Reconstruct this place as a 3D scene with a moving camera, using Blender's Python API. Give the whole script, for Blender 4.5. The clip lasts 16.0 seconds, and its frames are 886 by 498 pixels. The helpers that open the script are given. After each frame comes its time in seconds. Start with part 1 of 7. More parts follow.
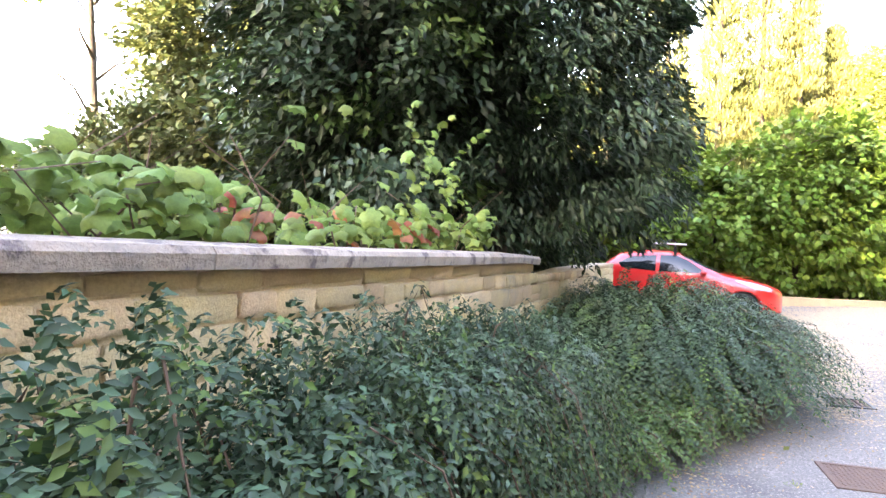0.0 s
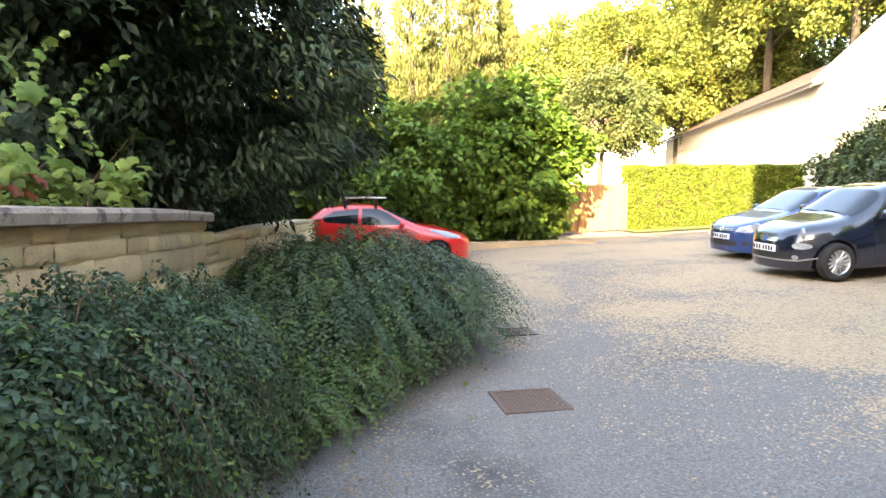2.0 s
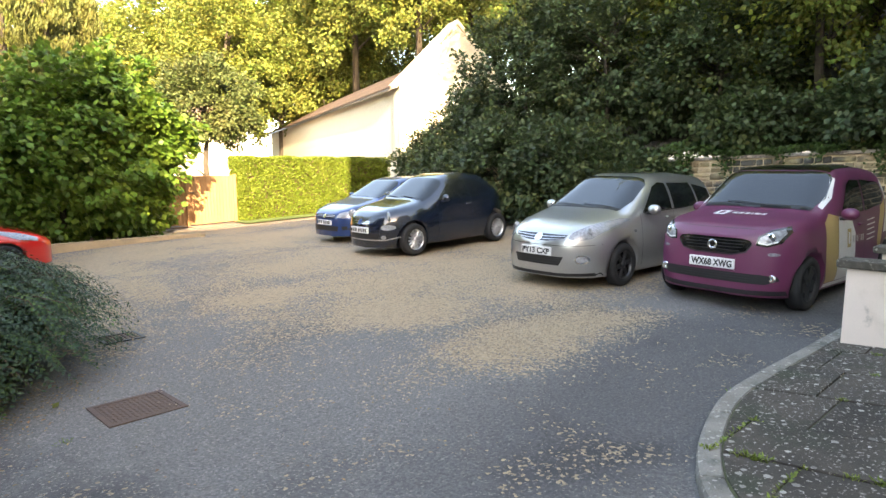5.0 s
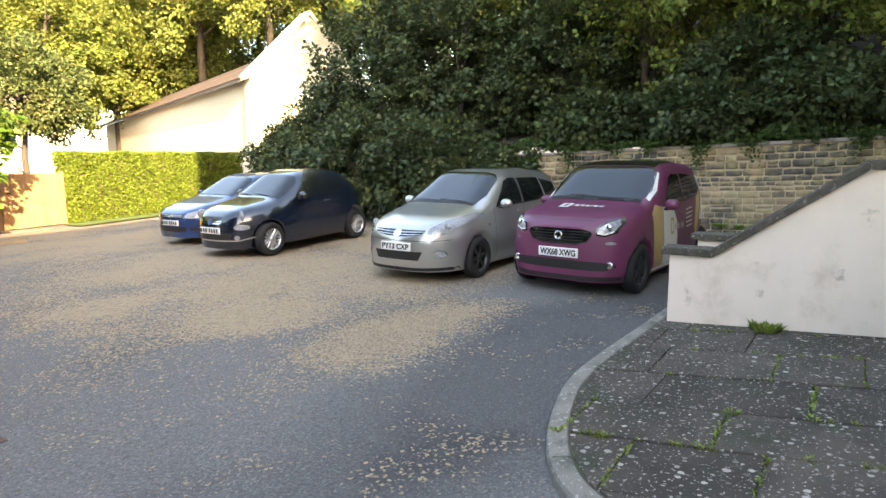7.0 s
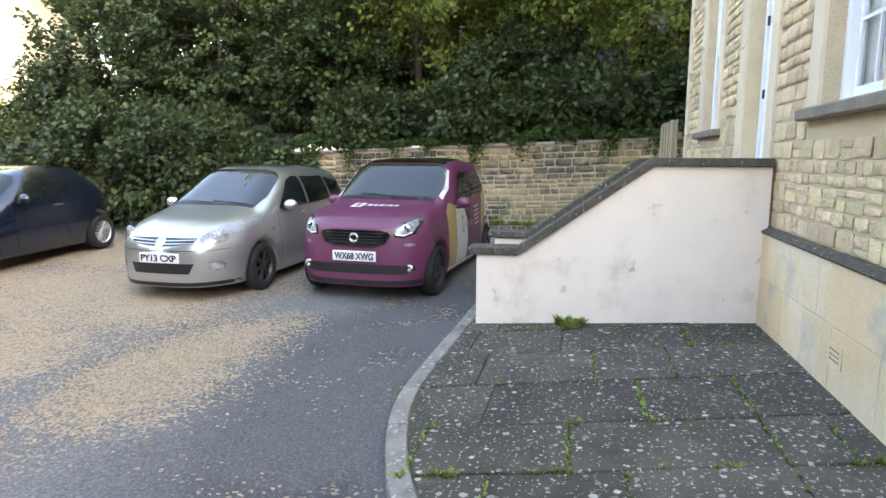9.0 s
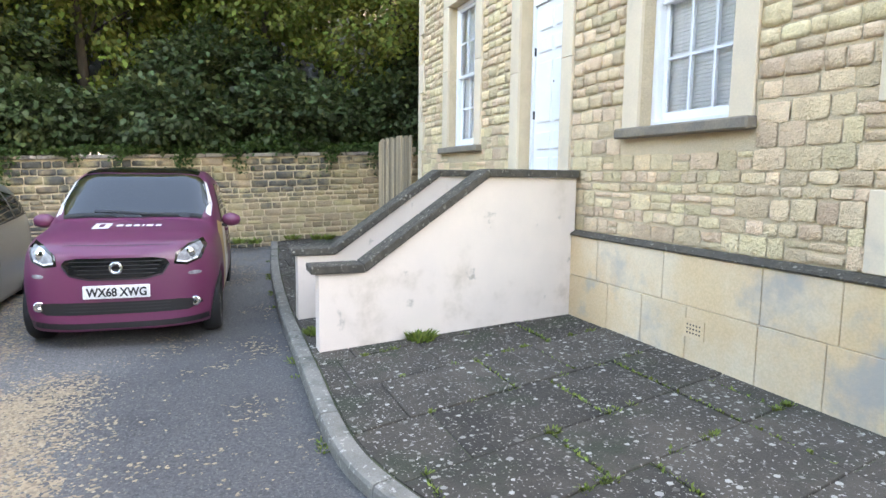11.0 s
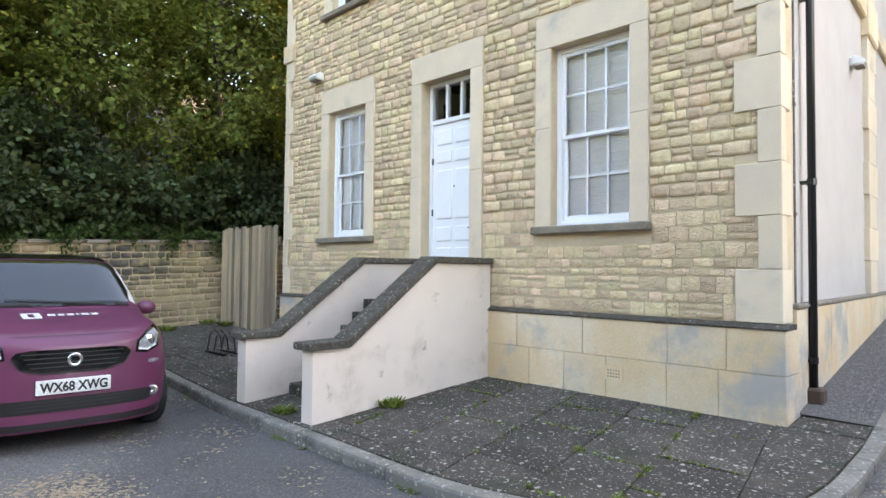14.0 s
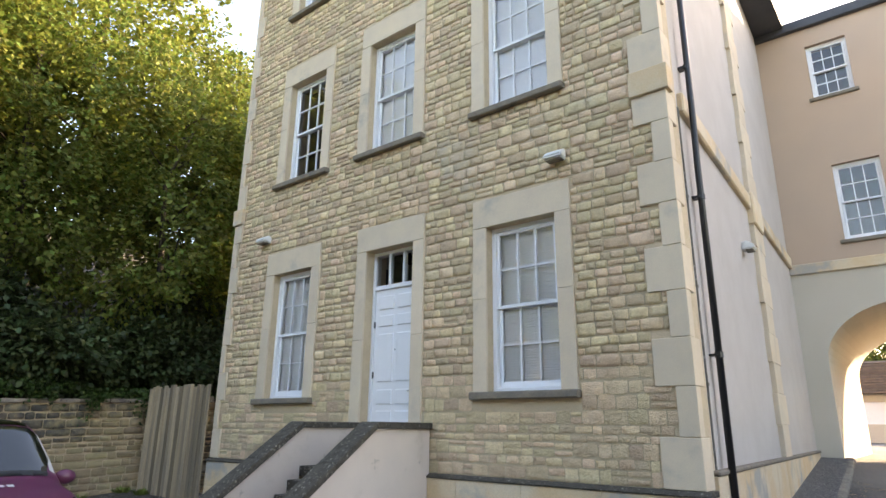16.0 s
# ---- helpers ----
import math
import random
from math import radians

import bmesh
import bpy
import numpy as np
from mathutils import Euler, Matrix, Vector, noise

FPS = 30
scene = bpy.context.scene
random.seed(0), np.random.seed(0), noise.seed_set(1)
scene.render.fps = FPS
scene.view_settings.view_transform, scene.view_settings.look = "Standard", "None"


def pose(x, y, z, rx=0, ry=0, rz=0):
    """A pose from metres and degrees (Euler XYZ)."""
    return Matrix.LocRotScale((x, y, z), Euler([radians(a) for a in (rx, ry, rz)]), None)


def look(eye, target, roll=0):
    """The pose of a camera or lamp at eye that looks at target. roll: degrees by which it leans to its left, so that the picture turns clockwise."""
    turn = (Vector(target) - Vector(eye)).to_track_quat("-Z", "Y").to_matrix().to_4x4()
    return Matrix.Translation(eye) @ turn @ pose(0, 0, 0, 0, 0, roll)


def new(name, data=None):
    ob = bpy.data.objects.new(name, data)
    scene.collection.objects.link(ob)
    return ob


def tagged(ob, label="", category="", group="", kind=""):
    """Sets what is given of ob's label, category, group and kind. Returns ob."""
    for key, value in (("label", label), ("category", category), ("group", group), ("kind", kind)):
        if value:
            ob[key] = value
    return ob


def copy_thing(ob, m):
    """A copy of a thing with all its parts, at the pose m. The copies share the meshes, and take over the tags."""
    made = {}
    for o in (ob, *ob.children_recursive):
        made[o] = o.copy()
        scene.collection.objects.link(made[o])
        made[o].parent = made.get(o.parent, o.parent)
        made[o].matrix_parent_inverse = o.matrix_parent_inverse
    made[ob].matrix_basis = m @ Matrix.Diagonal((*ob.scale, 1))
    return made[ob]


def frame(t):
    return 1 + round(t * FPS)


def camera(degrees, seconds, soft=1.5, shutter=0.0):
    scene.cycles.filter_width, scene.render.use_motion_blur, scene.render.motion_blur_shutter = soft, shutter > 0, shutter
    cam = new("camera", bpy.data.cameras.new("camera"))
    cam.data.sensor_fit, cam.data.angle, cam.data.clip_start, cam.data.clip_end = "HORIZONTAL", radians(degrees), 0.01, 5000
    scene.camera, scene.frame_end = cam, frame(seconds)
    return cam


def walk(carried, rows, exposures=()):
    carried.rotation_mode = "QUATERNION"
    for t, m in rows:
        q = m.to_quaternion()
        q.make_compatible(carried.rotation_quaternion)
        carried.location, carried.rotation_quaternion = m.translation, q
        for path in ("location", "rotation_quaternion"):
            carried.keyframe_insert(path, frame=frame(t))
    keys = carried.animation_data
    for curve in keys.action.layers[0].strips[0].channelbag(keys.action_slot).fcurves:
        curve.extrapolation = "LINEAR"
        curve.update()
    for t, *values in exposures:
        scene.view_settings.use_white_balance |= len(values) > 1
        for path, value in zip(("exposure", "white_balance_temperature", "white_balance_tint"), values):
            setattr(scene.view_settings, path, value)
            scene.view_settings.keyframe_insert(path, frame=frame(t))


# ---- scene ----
cam = camera(72.0, 16.0)
METRES, EYE, TILT, LEAN, TURN = 5.7, 1.5, 0.0, 0.0, 24.5
PATH = [
    (0, (-0.466, -0.36, 1.626), (-1.102, 1.533, 1.516), 0.7),
    (0.5, (-0.348, -0.098, 1.583), (-0.75, 1.854, 1.422), 0.1),
    (1, (-0.273, 0.088, 1.538), (-0.441, 2.072, 1.348), -0.2),
    (1.5, (-0.22, 0.188, 1.525), (-0.165, 2.176, 1.307), -0.4),
    (2, (-0.196, 0.196, 1.525), (0.066, 2.165, 1.287), -0.4),
    (2.5, (-0.207, 0.151, 1.538), (0.252, 2.082, 1.287), -0.2),
    (3, (-0.195, 0.098, 1.543), (0.465, 1.968, 1.286), -0.2),
    (3.5, (-0.16, 0.093, 1.535), (0.7, 1.879, 1.272), -0.2),
    (4, (-0.142, 0.088, 1.53), (0.9, 1.774, 1.263), -0.3),
    (4.5, (-0.157, 0.074, 1.521), (1.048, 1.647, 1.25), -0.1),
    (5, (-0.179, 0.046, 1.518), (1.169, 1.499, 1.246), -0.1),
    (7.5, (-0.092, 0.021, 1.567), (1.582, 1.074, 1.269), -0.3),
    (8, (-0.015, 0.071, 1.555), (1.708, 1.042, 1.257), -0.2),
    (8.5, (0.146, 0.221, 1.523), (1.969, 0.989, 1.229), 0.0),
    (9, (0.374, 0.559, 1.516), (2.304, 0.993, 1.221), 0.2),
    (9.5, (0.546, 0.967, 1.511), (2.523, 1.046, 1.218), 0.3),
    (10, (0.696, 1.401, 1.505), (2.662, 1.169, 1.219), 0.4),
    (12.5, (1.197, 3.722, 1.375), (2.816, 2.55, 1.303), 0.8),
    (13, (1.303, 4.095, 1.375), (2.853, 2.832, 1.378), 0.7),
    (13.5, (1.308, 4.402, 1.37), (2.784, 3.053, 1.431), 0.6),
    (14, (1.217, 4.625, 1.373), (2.62, 3.202, 1.443), 0.6),
    (14.5, (1.114, 4.79, 1.392), (2.467, 3.321, 1.493), 0.6),
    (15, (1.065, 4.877, 1.42), (2.367, 3.373, 1.629), 0.7),
    (15.5, (1.043, 4.94, 1.446), (2.29, 3.426, 1.836), 0.8),
    (16, (1.025, 4.974, 1.471), (2.221, 3.473, 2.033), 0.7),
]
walk(cam, [(t, look(eye, target, roll)) for t, eye, target, roll in PATH],
     [(0.0, 5.1, 7600, 26), (0.5, 4.75, 7700, 19), (1.5, 4.38, 7900, 16), (3.5, 3.62, 8300, 14), (5.0, 3.55, 8300, 14), (7.5, 3.5, 8200, 14), (9.0, 3.9, 8000, 16), (9.5, 4.05, 8050, 16), (10.0, 4.1, 8100, 16), (12.5, 4.05, 8300, 18), (13.5, 3.72, 8300, 18), (14.5, 3.68, 8300, 18), (15.5, 3.3, 8200, 18), (16.0, 2.95, 8200, 18)])

# ---------------------------------------------------------------- world and sun
SUN_EL = 19.5
SUN_FROM = Vector((-0.45, -0.893, 0)).normalized() * math.cos(radians(SUN_EL)) + Vector((0, 0, math.sin(radians(SUN_EL))))
world = bpy.data.worlds.new("sky")
scene.world = world
world.use_nodes = True
wn = world.node_tree
sky = wn.nodes.new("ShaderNodeTexSky")
sky.sky_type, sky.sun_disc = "NISHITA", False
sky.sun_elevation = radians(SUN_EL)
sky.sun_rotation = math.atan2(SUN_FROM.x, SUN_FROM.y)
sky.air_density, sky.dust_density, sky.ozone_density = 1.0, 1.6, 1.0
wn.nodes["Background"].inputs["Strength"].default_value = 0.15
wn.links.new(sky.outputs["Color"], wn.nodes["Background"].inputs["Color"])
sun = new("sun", bpy.data.lights.new("sun", "SUN"))
sun.data.energy, sun.data.angle, sun.data.color = 3.0, radians(0.5), (1.0, 0.87, 0.66)
sun.matrix_world = look(SUN_FROM * 60, (0, 0, 0))

# ---------------------------------------------------------------- materials


def rgb(c):
    return (c[0], c[1], c[2], 1.0)


def surface(name, base, other=None, scale=6.0, fine=60.0, rough=0.8, bump=0.3, depth=0.01, metal=0.0, vary=0.0,
            stain=None, stain_scale=1.2, stain_at=(0.55, 0.7), spots=None, spot_scale=18.0, spot_at=(0.62, 0.68),
            coat=0.0, spec=0.5, stretch=(1, 1, 1), translucent=0.0, hue=0.0, grainy=0.35):
    """A procedural surface: two tones at a coarse scale, grain and bump at a fine one, stains and spots, a random tone for each piece."""
    m = bpy.data.materials.new(name)
    m.use_nodes = True
    nt = m.node_tree
    n, l = nt.nodes, nt.links
    b = n["Principled BSDF"]
    geo = n.new("ShaderNodeNewGeometry")
    mp = n.new("ShaderNodeMapping")
    mp.inputs["Scale"].default_value = stretch
    l.new(geo.outputs["Position"], mp.inputs["Vector"])

    def noise_tex(s, det=4.0, r=0.6):
        t = n.new("ShaderNodeTexNoise")
        t.inputs["Scale"].default_value, t.inputs["Detail"].default_value, t.inputs["Roughness"].default_value = s, det, r
        l.new(mp.outputs["Vector"], t.inputs["Vector"])
        return t

    def ramp(sock, lo, hi):
        r = n.new("ShaderNodeMapRange")
        r.interpolation_type = "SMOOTHSTEP"
        r.inputs["From Min"].default_value, r.inputs["From Max"].default_value = lo, hi
        l.new(sock, r.inputs["Value"])
        return r.outputs["Result"]

    def mix(fac, a, c, mode="MIX"):
        x = n.new("ShaderNodeMix")
        x.data_type, x.blend_type = "RGBA", mode
        for sock, v in ((x.inputs[0], fac), (x.inputs[6], a), (x.inputs[7], c)):
            if isinstance(v, (int, float)):
                sock.default_value = v
            elif isinstance(v, tuple):
                sock.default_value = v
            else:
                l.new(v, sock)
        return x.outputs[2]

    other = other or tuple(v * 0.72 for v in base)
    coarse, grain = noise_tex(scale), noise_tex(fine, 3.0, 0.7)
    col = mix(ramp(coarse.outputs["Fac"], 0.35, 0.65), rgb(base), rgb(other))
    col = mix(grainy, col, mix(ramp(grain.outputs["Fac"], 0.3, 0.7), rgb(tuple(v * 0.6 for v in base)), rgb(tuple(min(1, v * 1.25) for v in base))))
    if vary or hue:
        info = n.new("ShaderNodeObjectInfo")
        add = n.new("ShaderNodeMath")
        add.operation = "ADD"
        l.new(info.outputs["Random"], add.inputs[0])
        l.new(geo.outputs["Random Per Island"], add.inputs[1])
        fr = n.new("ShaderNodeMath")
        fr.operation = "FRACT"
        l.new(add.outputs[0], fr.inputs[0])
        hsv = n.new("ShaderNodeHueSaturation")
        for nm, lo, hi, src in (("Value", 1 - vary, 1 + vary * 0.7, fr.outputs[0]), ("Hue", 0.5 - hue, 0.5 + hue, fr.outputs[0])):
            r = n.new("ShaderNodeMapRange")
            r.inputs["To Min"].default_value, r.inputs["To Max"].default_value = lo, hi
            if nm == "Hue":
                k = n.new("ShaderNodeMath")
                k.operation = "MULTIPLY"
                k.inputs[1].default_value = 7.31
                l.new(src, k.inputs[0])
                k2 = n.new("ShaderNodeMath")
                k2.operation = "FRACT"
                l.new(k.outputs[0], k2.inputs[0])
                src = k2.outputs[0]
            l.new(src, r.inputs["Value"])
            l.new(r.outputs["Result"], hsv.inputs[nm])
        l.new(col, hsv.inputs["Color"])
        col = hsv.outputs["Color"]
    if stain:
        col = mix(ramp(noise_tex(stain_scale, 6.0, 0.65).outputs["Fac"], *stain_at), col, rgb(stain))
    if spots:
        col = mix(ramp(noise_tex(spot_scale, 5.0, 0.55).outputs["Fac"], *spot_at), col, rgb(spots))
    l.new(col, b.inputs["Base Color"])
    b.inputs["Roughness"].default_value, b.inputs["Metallic"].default_value = rough, metal
    b.inputs["Coat Weight"].default_value = coat
    b.inputs["Coat Roughness"].default_value = 0.05
    b.inputs["Specular IOR Level"].default_value = spec
    if bump:
        both = n.new("ShaderNodeMath")
        l.new(coarse.outputs["Fac"], both.inputs[0])
        l.new(grain.outputs["Fac"], both.inputs[1])
        bp = n.new("ShaderNodeBump")
        bp.inputs["Strength"].default_value, bp.inputs["Distance"].default_value = bump, depth
        l.new(both.outputs[0], bp.inputs["Height"])
        l.new(bp.outputs["Normal"], b.inputs["Normal"])
    if translucent:
        tr = n.new("ShaderNodeBsdfTranslucent")
        l.new(col, tr.inputs["Color"])
        ms = n.new("ShaderNodeMixShader")
        ms.inputs[0].default_value = translucent
        l.new(b.outputs[0], ms.inputs[1])
        l.new(tr.outputs[0], ms.inputs[2])
        l.new(ms.outputs[0], n["Material Output"].inputs["Surface"])
    return m


def paint(name, c, rough=0.3, metal=0.0, coat=1.0, flake=0.04):
    """Car paint, coated, with a faint unevenness."""
    return surface(name, c, tuple(v * 0.94 for v in c), scale=2.0, fine=300, rough=rough, bump=flake, depth=0.0006, metal=metal, coat=coat)


def glass(name, tint=(1, 1, 1), rough=0.0, ior=1.5):
    """Thin clear pane: it lets light straight through and mirrors more at a slant."""
    m = bpy.data.materials.new(name)
    m.use_nodes = True
    n, l = m.node_tree.nodes, m.node_tree.links
    n.remove(n["Principled BSDF"])
    fr, tr, gl, ms = (n.new(k) for k in ("ShaderNodeFresnel", "ShaderNodeBsdfTransparent", "ShaderNodeBsdfGlossy", "ShaderNodeMixShader"))
    fr.inputs["IOR"].default_value = ior
    tr.inputs["Color"].default_value = rgb(tint)
    gl.inputs["Roughness"].default_value = rough
    wob = n.new("ShaderNodeTexNoise")
    wob.inputs["Scale"].default_value = 1.6
    geo = n.new("ShaderNodeNewGeometry")
    l.new(geo.outputs["Position"], wob.inputs["Vector"])
    bp = n.new("ShaderNodeBump")
    bp.inputs["Strength"].default_value, bp.inputs["Distance"].default_value = 0.08, 0.02
    l.new(wob.outputs["Fac"], bp.inputs["Height"])
    l.new(bp.outputs["Normal"], gl.inputs["Normal"])
    l.new(fr.outputs[0], ms.inputs[0])
    l.new(tr.outputs[0], ms.inputs[1])
    l.new(gl.outputs[0], ms.inputs[2])
    l.new(ms.outputs[0], n["Material Output"].inputs["Surface"])
    return m


M = dict(
    rubble=surface("rubble_stone", (0.78, 0.60, 0.38), (0.66, 0.49, 0.31), 9, 70, 0.9, 1.0, 0.018, vary=0.22, hue=0.016, stain=(0.54, 0.45, 0.34), stain_scale=0.7, stain_at=(0.56, 0.75), grainy=0.25),
    mortar=surface("lime_mortar", (0.62, 0.49, 0.33), (0.52, 0.41, 0.28), 5, 90, 0.95, 0.6, 0.01),
    ashlar=surface("dressed_limestone", (0.68, 0.56, 0.41), (0.63, 0.52, 0.39), 3, 80, 0.85, 0.10, 0.004, grainy=0.12, vary=0.06, stain=(0.40, 0.37, 0.31), stain_scale=1.5, stain_at=(0.56, 0.8)),
    plinth=surface("weathered_plinth_stone", (0.70, 0.58, 0.42), (0.68, 0.48, 0.27), 1.6, 60, 0.88, 0.35, 0.006, vary=0.08, stain=(0.40, 0.37, 0.325), stain_scale=0.9, stain_at=(0.50, 0.64), grainy=0.2),
    dark_stone=surface("blackened_stone", (0.070, 0.060, 0.048), (0.12, 0.104, 0.08), 14, 90, 0.95, 1.0, 0.016, spots=(0.24, 0.22, 0.18), spot_scale=26, spot_at=(0.60, 0.68)),
    sill=surface("dark_sill_stone", (0.24, 0.20, 0.15), (0.16, 0.14, 0.12), 8, 90, 0.92, 0.6, 0.006),
    render=surface("pink_render", (0.74, 0.62, 0.53), (0.70, 0.59, 0.51), 2.2, 120, 0.92, 0.06, 0.003, grainy=0.12, stain=(0.50, 0.40, 0.31), stain_scale=1.5, stain_at=(0.52, 0.78), spots=(0.40, 0.34, 0.28), spot_scale=5.0, spot_at=(0.66, 0.76)),
    side_render=surface("pale_render", (0.52, 0.47, 0.43), (0.48, 0.43, 0.39), 1.4, 120, 0.92, 0.05, 0.003, grainy=0.12, stain=(0.38, 0.34, 0.30), stain_scale=0.6, stain_at=(0.6, 0.85)),
    arch_render=surface("peach_render", (0.50, 0.37, 0.28), (0.47, 0.35, 0.27), 1.0, 120, 0.92, 0.05, 0.003),
    cream_render=surface("cream_render", (0.56, 0.50, 0.41), (0.52, 0.47, 0.38), 1.0, 120, 0.92, 0.1, 0.003),
    white_paint=surface("white_gloss_paint", (0.80, 0.81, 0.83), (0.78, 0.79, 0.81), 3, 40, 0.35, 0.0, grainy=0.03),
    lamp_white=surface("white_plastic", (0.78, 0.78, 0.76), (0.75, 0.75, 0.73), 6, 60, 0.45, 0.0, grainy=0.05),
    blind=surface("white_blind", (0.82, 0.82, 0.82), (0.78, 0.78, 0.79), 3, 60, 0.8, 0.1, 0.002),
    room=surface("dim_room", (0.10, 0.10, 0.11), (0.07, 0.07, 0.08), 2, 30, 0.9, 0.0),
    pane=glass("window_glass", ior=1.75),
    slab=surface("mossy_flagstone", (0.044, 0.037, 0.029), (0.082, 0.069, 0.053), 2.6, 70, 0.92, 0.9, 0.011, vary=0.26, stain=(0.034, 0.038, 0.022), stain_scale=1.5, stain_at=(0.50, 0.66), spots=(0.33, 0.31, 0.27), spot_scale=46, spot_at=(0.60, 0.655)),
    joint=surface("mossy_joint", (0.060, 0.056, 0.040), (0.075, 0.095, 0.035), 3, 120, 1.0, 0.8, 0.01),
    kerb=surface("kerb_stone", (0.22, 0.205, 0.175), (0.15, 0.14, 0.12), 5, 90, 0.93, 0.6, 0.007, vary=0.10, stain=(0.09, 0.09, 0.075), stain_scale=3, stain_at=(0.50, 0.66), spots=(0.36, 0.34, 0.30), spot_scale=30, spot_at=(0.60, 0.67)),
    coping=surface("coping_stone", (0.33, 0.275, 0.225), (0.23, 0.19, 0.16), 6, 60, 0.93, 0.9, 0.012, vary=0.14, stain=(0.11, 0.085, 0.08), stain_scale=7, stain_at=(0.52, 0.64)),
    garden_stone=surface("honey_wall_stone", (0.52, 0.39, 0.22), (0.42, 0.32, 0.20), 7, 80, 0.92, 0.7, 0.010, vary=0.22, hue=0.012, stain=(0.20, 0.18, 0.14), stain_scale=1.1, stain_at=(0.60, 0.75)),
    retaining=surface("stained_rubble_stone", (0.40, 0.305, 0.175), (0.30, 0.235, 0.15), 5, 70, 0.93, 0.9, 0.014, vary=0.34, hue=0.015, stain=(0.085, 0.08, 0.07), stain_scale=1.1, stain_at=(0.47, 0.62)),
    old_wood=surface("grey_weathered_wood", (0.42, 0.315, 0.195), (0.23, 0.19, 0.15), 2.2, 40, 0.9, 0.6, 0.005, vary=0.5, stretch=(6, 6, 0.5)),
    gate_wood=surface("orange_brown_wood", (0.36, 0.19, 0.075), (0.30, 0.15, 0.06), 4, 40, 0.75, 0.4, 0.003, vary=0.14, stretch=(6, 6, 0.5)),
    black_iron=surface("black_iron", (0.012, 0.013, 0.016), None, 8, 90, 0.35, 0.1, 0.002),
    rust=surface("rusty_iron", (0.10, 0.060, 0.040), (0.075, 0.05, 0.04), 12, 90, 0.8, 0.6, 0.004),
    clay=surface("clay_tile", (0.19, 0.125, 0.085), (0.13, 0.09, 0.065), 3, 40, 0.85, 0.4, 0.01, vary=0.2),
    slate=surface("slate", (0.045, 0.047, 0.055), (0.06, 0.062, 0.07), 3, 40, 0.6, 0.3, 0.005, vary=0.2),
    barn=surface("pale_barn_stone", (0.62, 0.55, 0.42), (0.56, 0.49, 0.37), 5, 40, 0.9, 0.5, 0.01, vary=0.12),
    bark=surface("bark", (0.055, 0.042, 0.030), (0.085, 0.068, 0.05), 9, 60, 0.95, 1.0, 0.02, stretch=(1, 1, 0.3)),
    twig=surface("twig", (0.10, 0.06, 0.04), None, 9, 60, 0.9, 0.3, 0.004),
    soil=surface("leafy_soil", (0.045, 0.035, 0.022), (0.03, 0.026, 0.018), 4, 60, 1.0, 1.0, 0.02),
    cotoneaster=surface("cotoneaster_leaf", (0.026, 0.055, 0.026), (0.038, 0.072, 0.031), 1.5, 30, 0.5, 0.0, vary=0.45, hue=0.025, translucent=0.12, spec=0.2),
    cotoneaster_light=surface("cotoneaster_light_leaf", (0.075, 0.125, 0.030), (0.055, 0.10, 0.030), 1.5, 30, 0.55, 0.0, vary=0.4, hue=0.02, translucent=0.2, spec=0.2),
    vine=surface("vine_leaf", (0.145, 0.215, 0.050), (0.105, 0.175, 0.045), 5, 60, 0.55, 0.2, 0.004, vary=0.3, hue=0.02, translucent=0.3, spec=0.2),
    vine_red=surface("vine_leaf_red", (0.24, 0.055, 0.030), (0.26, 0.12, 0.03), 9, 60, 0.6, 0.2, 0.004, vary=0.3, hue=0.02, translucent=0.3),
    yew=surface("yew_leaf", (0.021, 0.041, 0.019), (0.035, 0.061, 0.026), 1.0, 30, 0.5, 0.0, vary=0.5, hue=0.02, translucent=0.12, spec=0.2),
    holly=surface("olive_leaf", (0.078, 0.105, 0.034), (0.095, 0.105, 0.036), 0.8, 30, 0.55, 0.0, vary=0.45, hue=0.03, translucent=0.2, spec=0.2),
    laurel=surface("laurel_leaf", (0.090, 0.165, 0.026), (0.12, 0.19, 0.028), 0.8, 30, 0.4, 0.0, vary=0.4, hue=0.02, translucent=0.3, spec=0.2),
    cypress=surface("cypress_spray", (0.105, 0.125, 0.028), (0.14, 0.135, 0.030), 0.6, 30, 0.7, 0.0, vary=0.4, hue=0.02, translucent=0.2),
    hedge=surface("hedge_leaf", (0.12, 0.165, 0.022), (0.14, 0.175, 0.026), 0.8, 30, 0.6, 0.0, vary=0.3, hue=0.015, translucent=0.25, spec=0.2),
    bank=surface("bank_shrub_leaf", (0.046, 0.070, 0.029), (0.062, 0.090, 0.032), 0.6, 30, 0.45, 0.0, vary=0.5, hue=0.03, translucent=0.15, spec=0.2),
    hazel=surface("hazel_leaf", (0.200, 0.235, 0.048), (0.150, 0.205, 0.046), 0.35, 30, 0.55, 0.0, vary=0.5, hue=0.04, translucent=0.4, spec=0.2),
    autumn=surface("autumn_leaf", (0.165, 0.178, 0.040), (0.12, 0.16, 0.042), 0.25, 30, 0.6, 0.0, vary=0.4, hue=0.03, translucent=0.35, spec=0.2),
    ivy=surface("ivy_leaf", (0.045, 0.085, 0.022), (0.06, 0.10, 0.025), 1.0, 30, 0.45, 0.0, vary=0.4, hue=0.02, translucent=0.15, spec=0.2),
    grass=surface("grass_blade", (0.19, 0.25, 0.045), (0.15, 0.21, 0.04), 2, 30, 0.7, 0.0, vary=0.4, hue=0.02, translucent=0.3),
    rubber=surface("tyre_rubber", (0.014, 0.014, 0.015), None, 9, 120, 0.85, 0.2, 0.002),
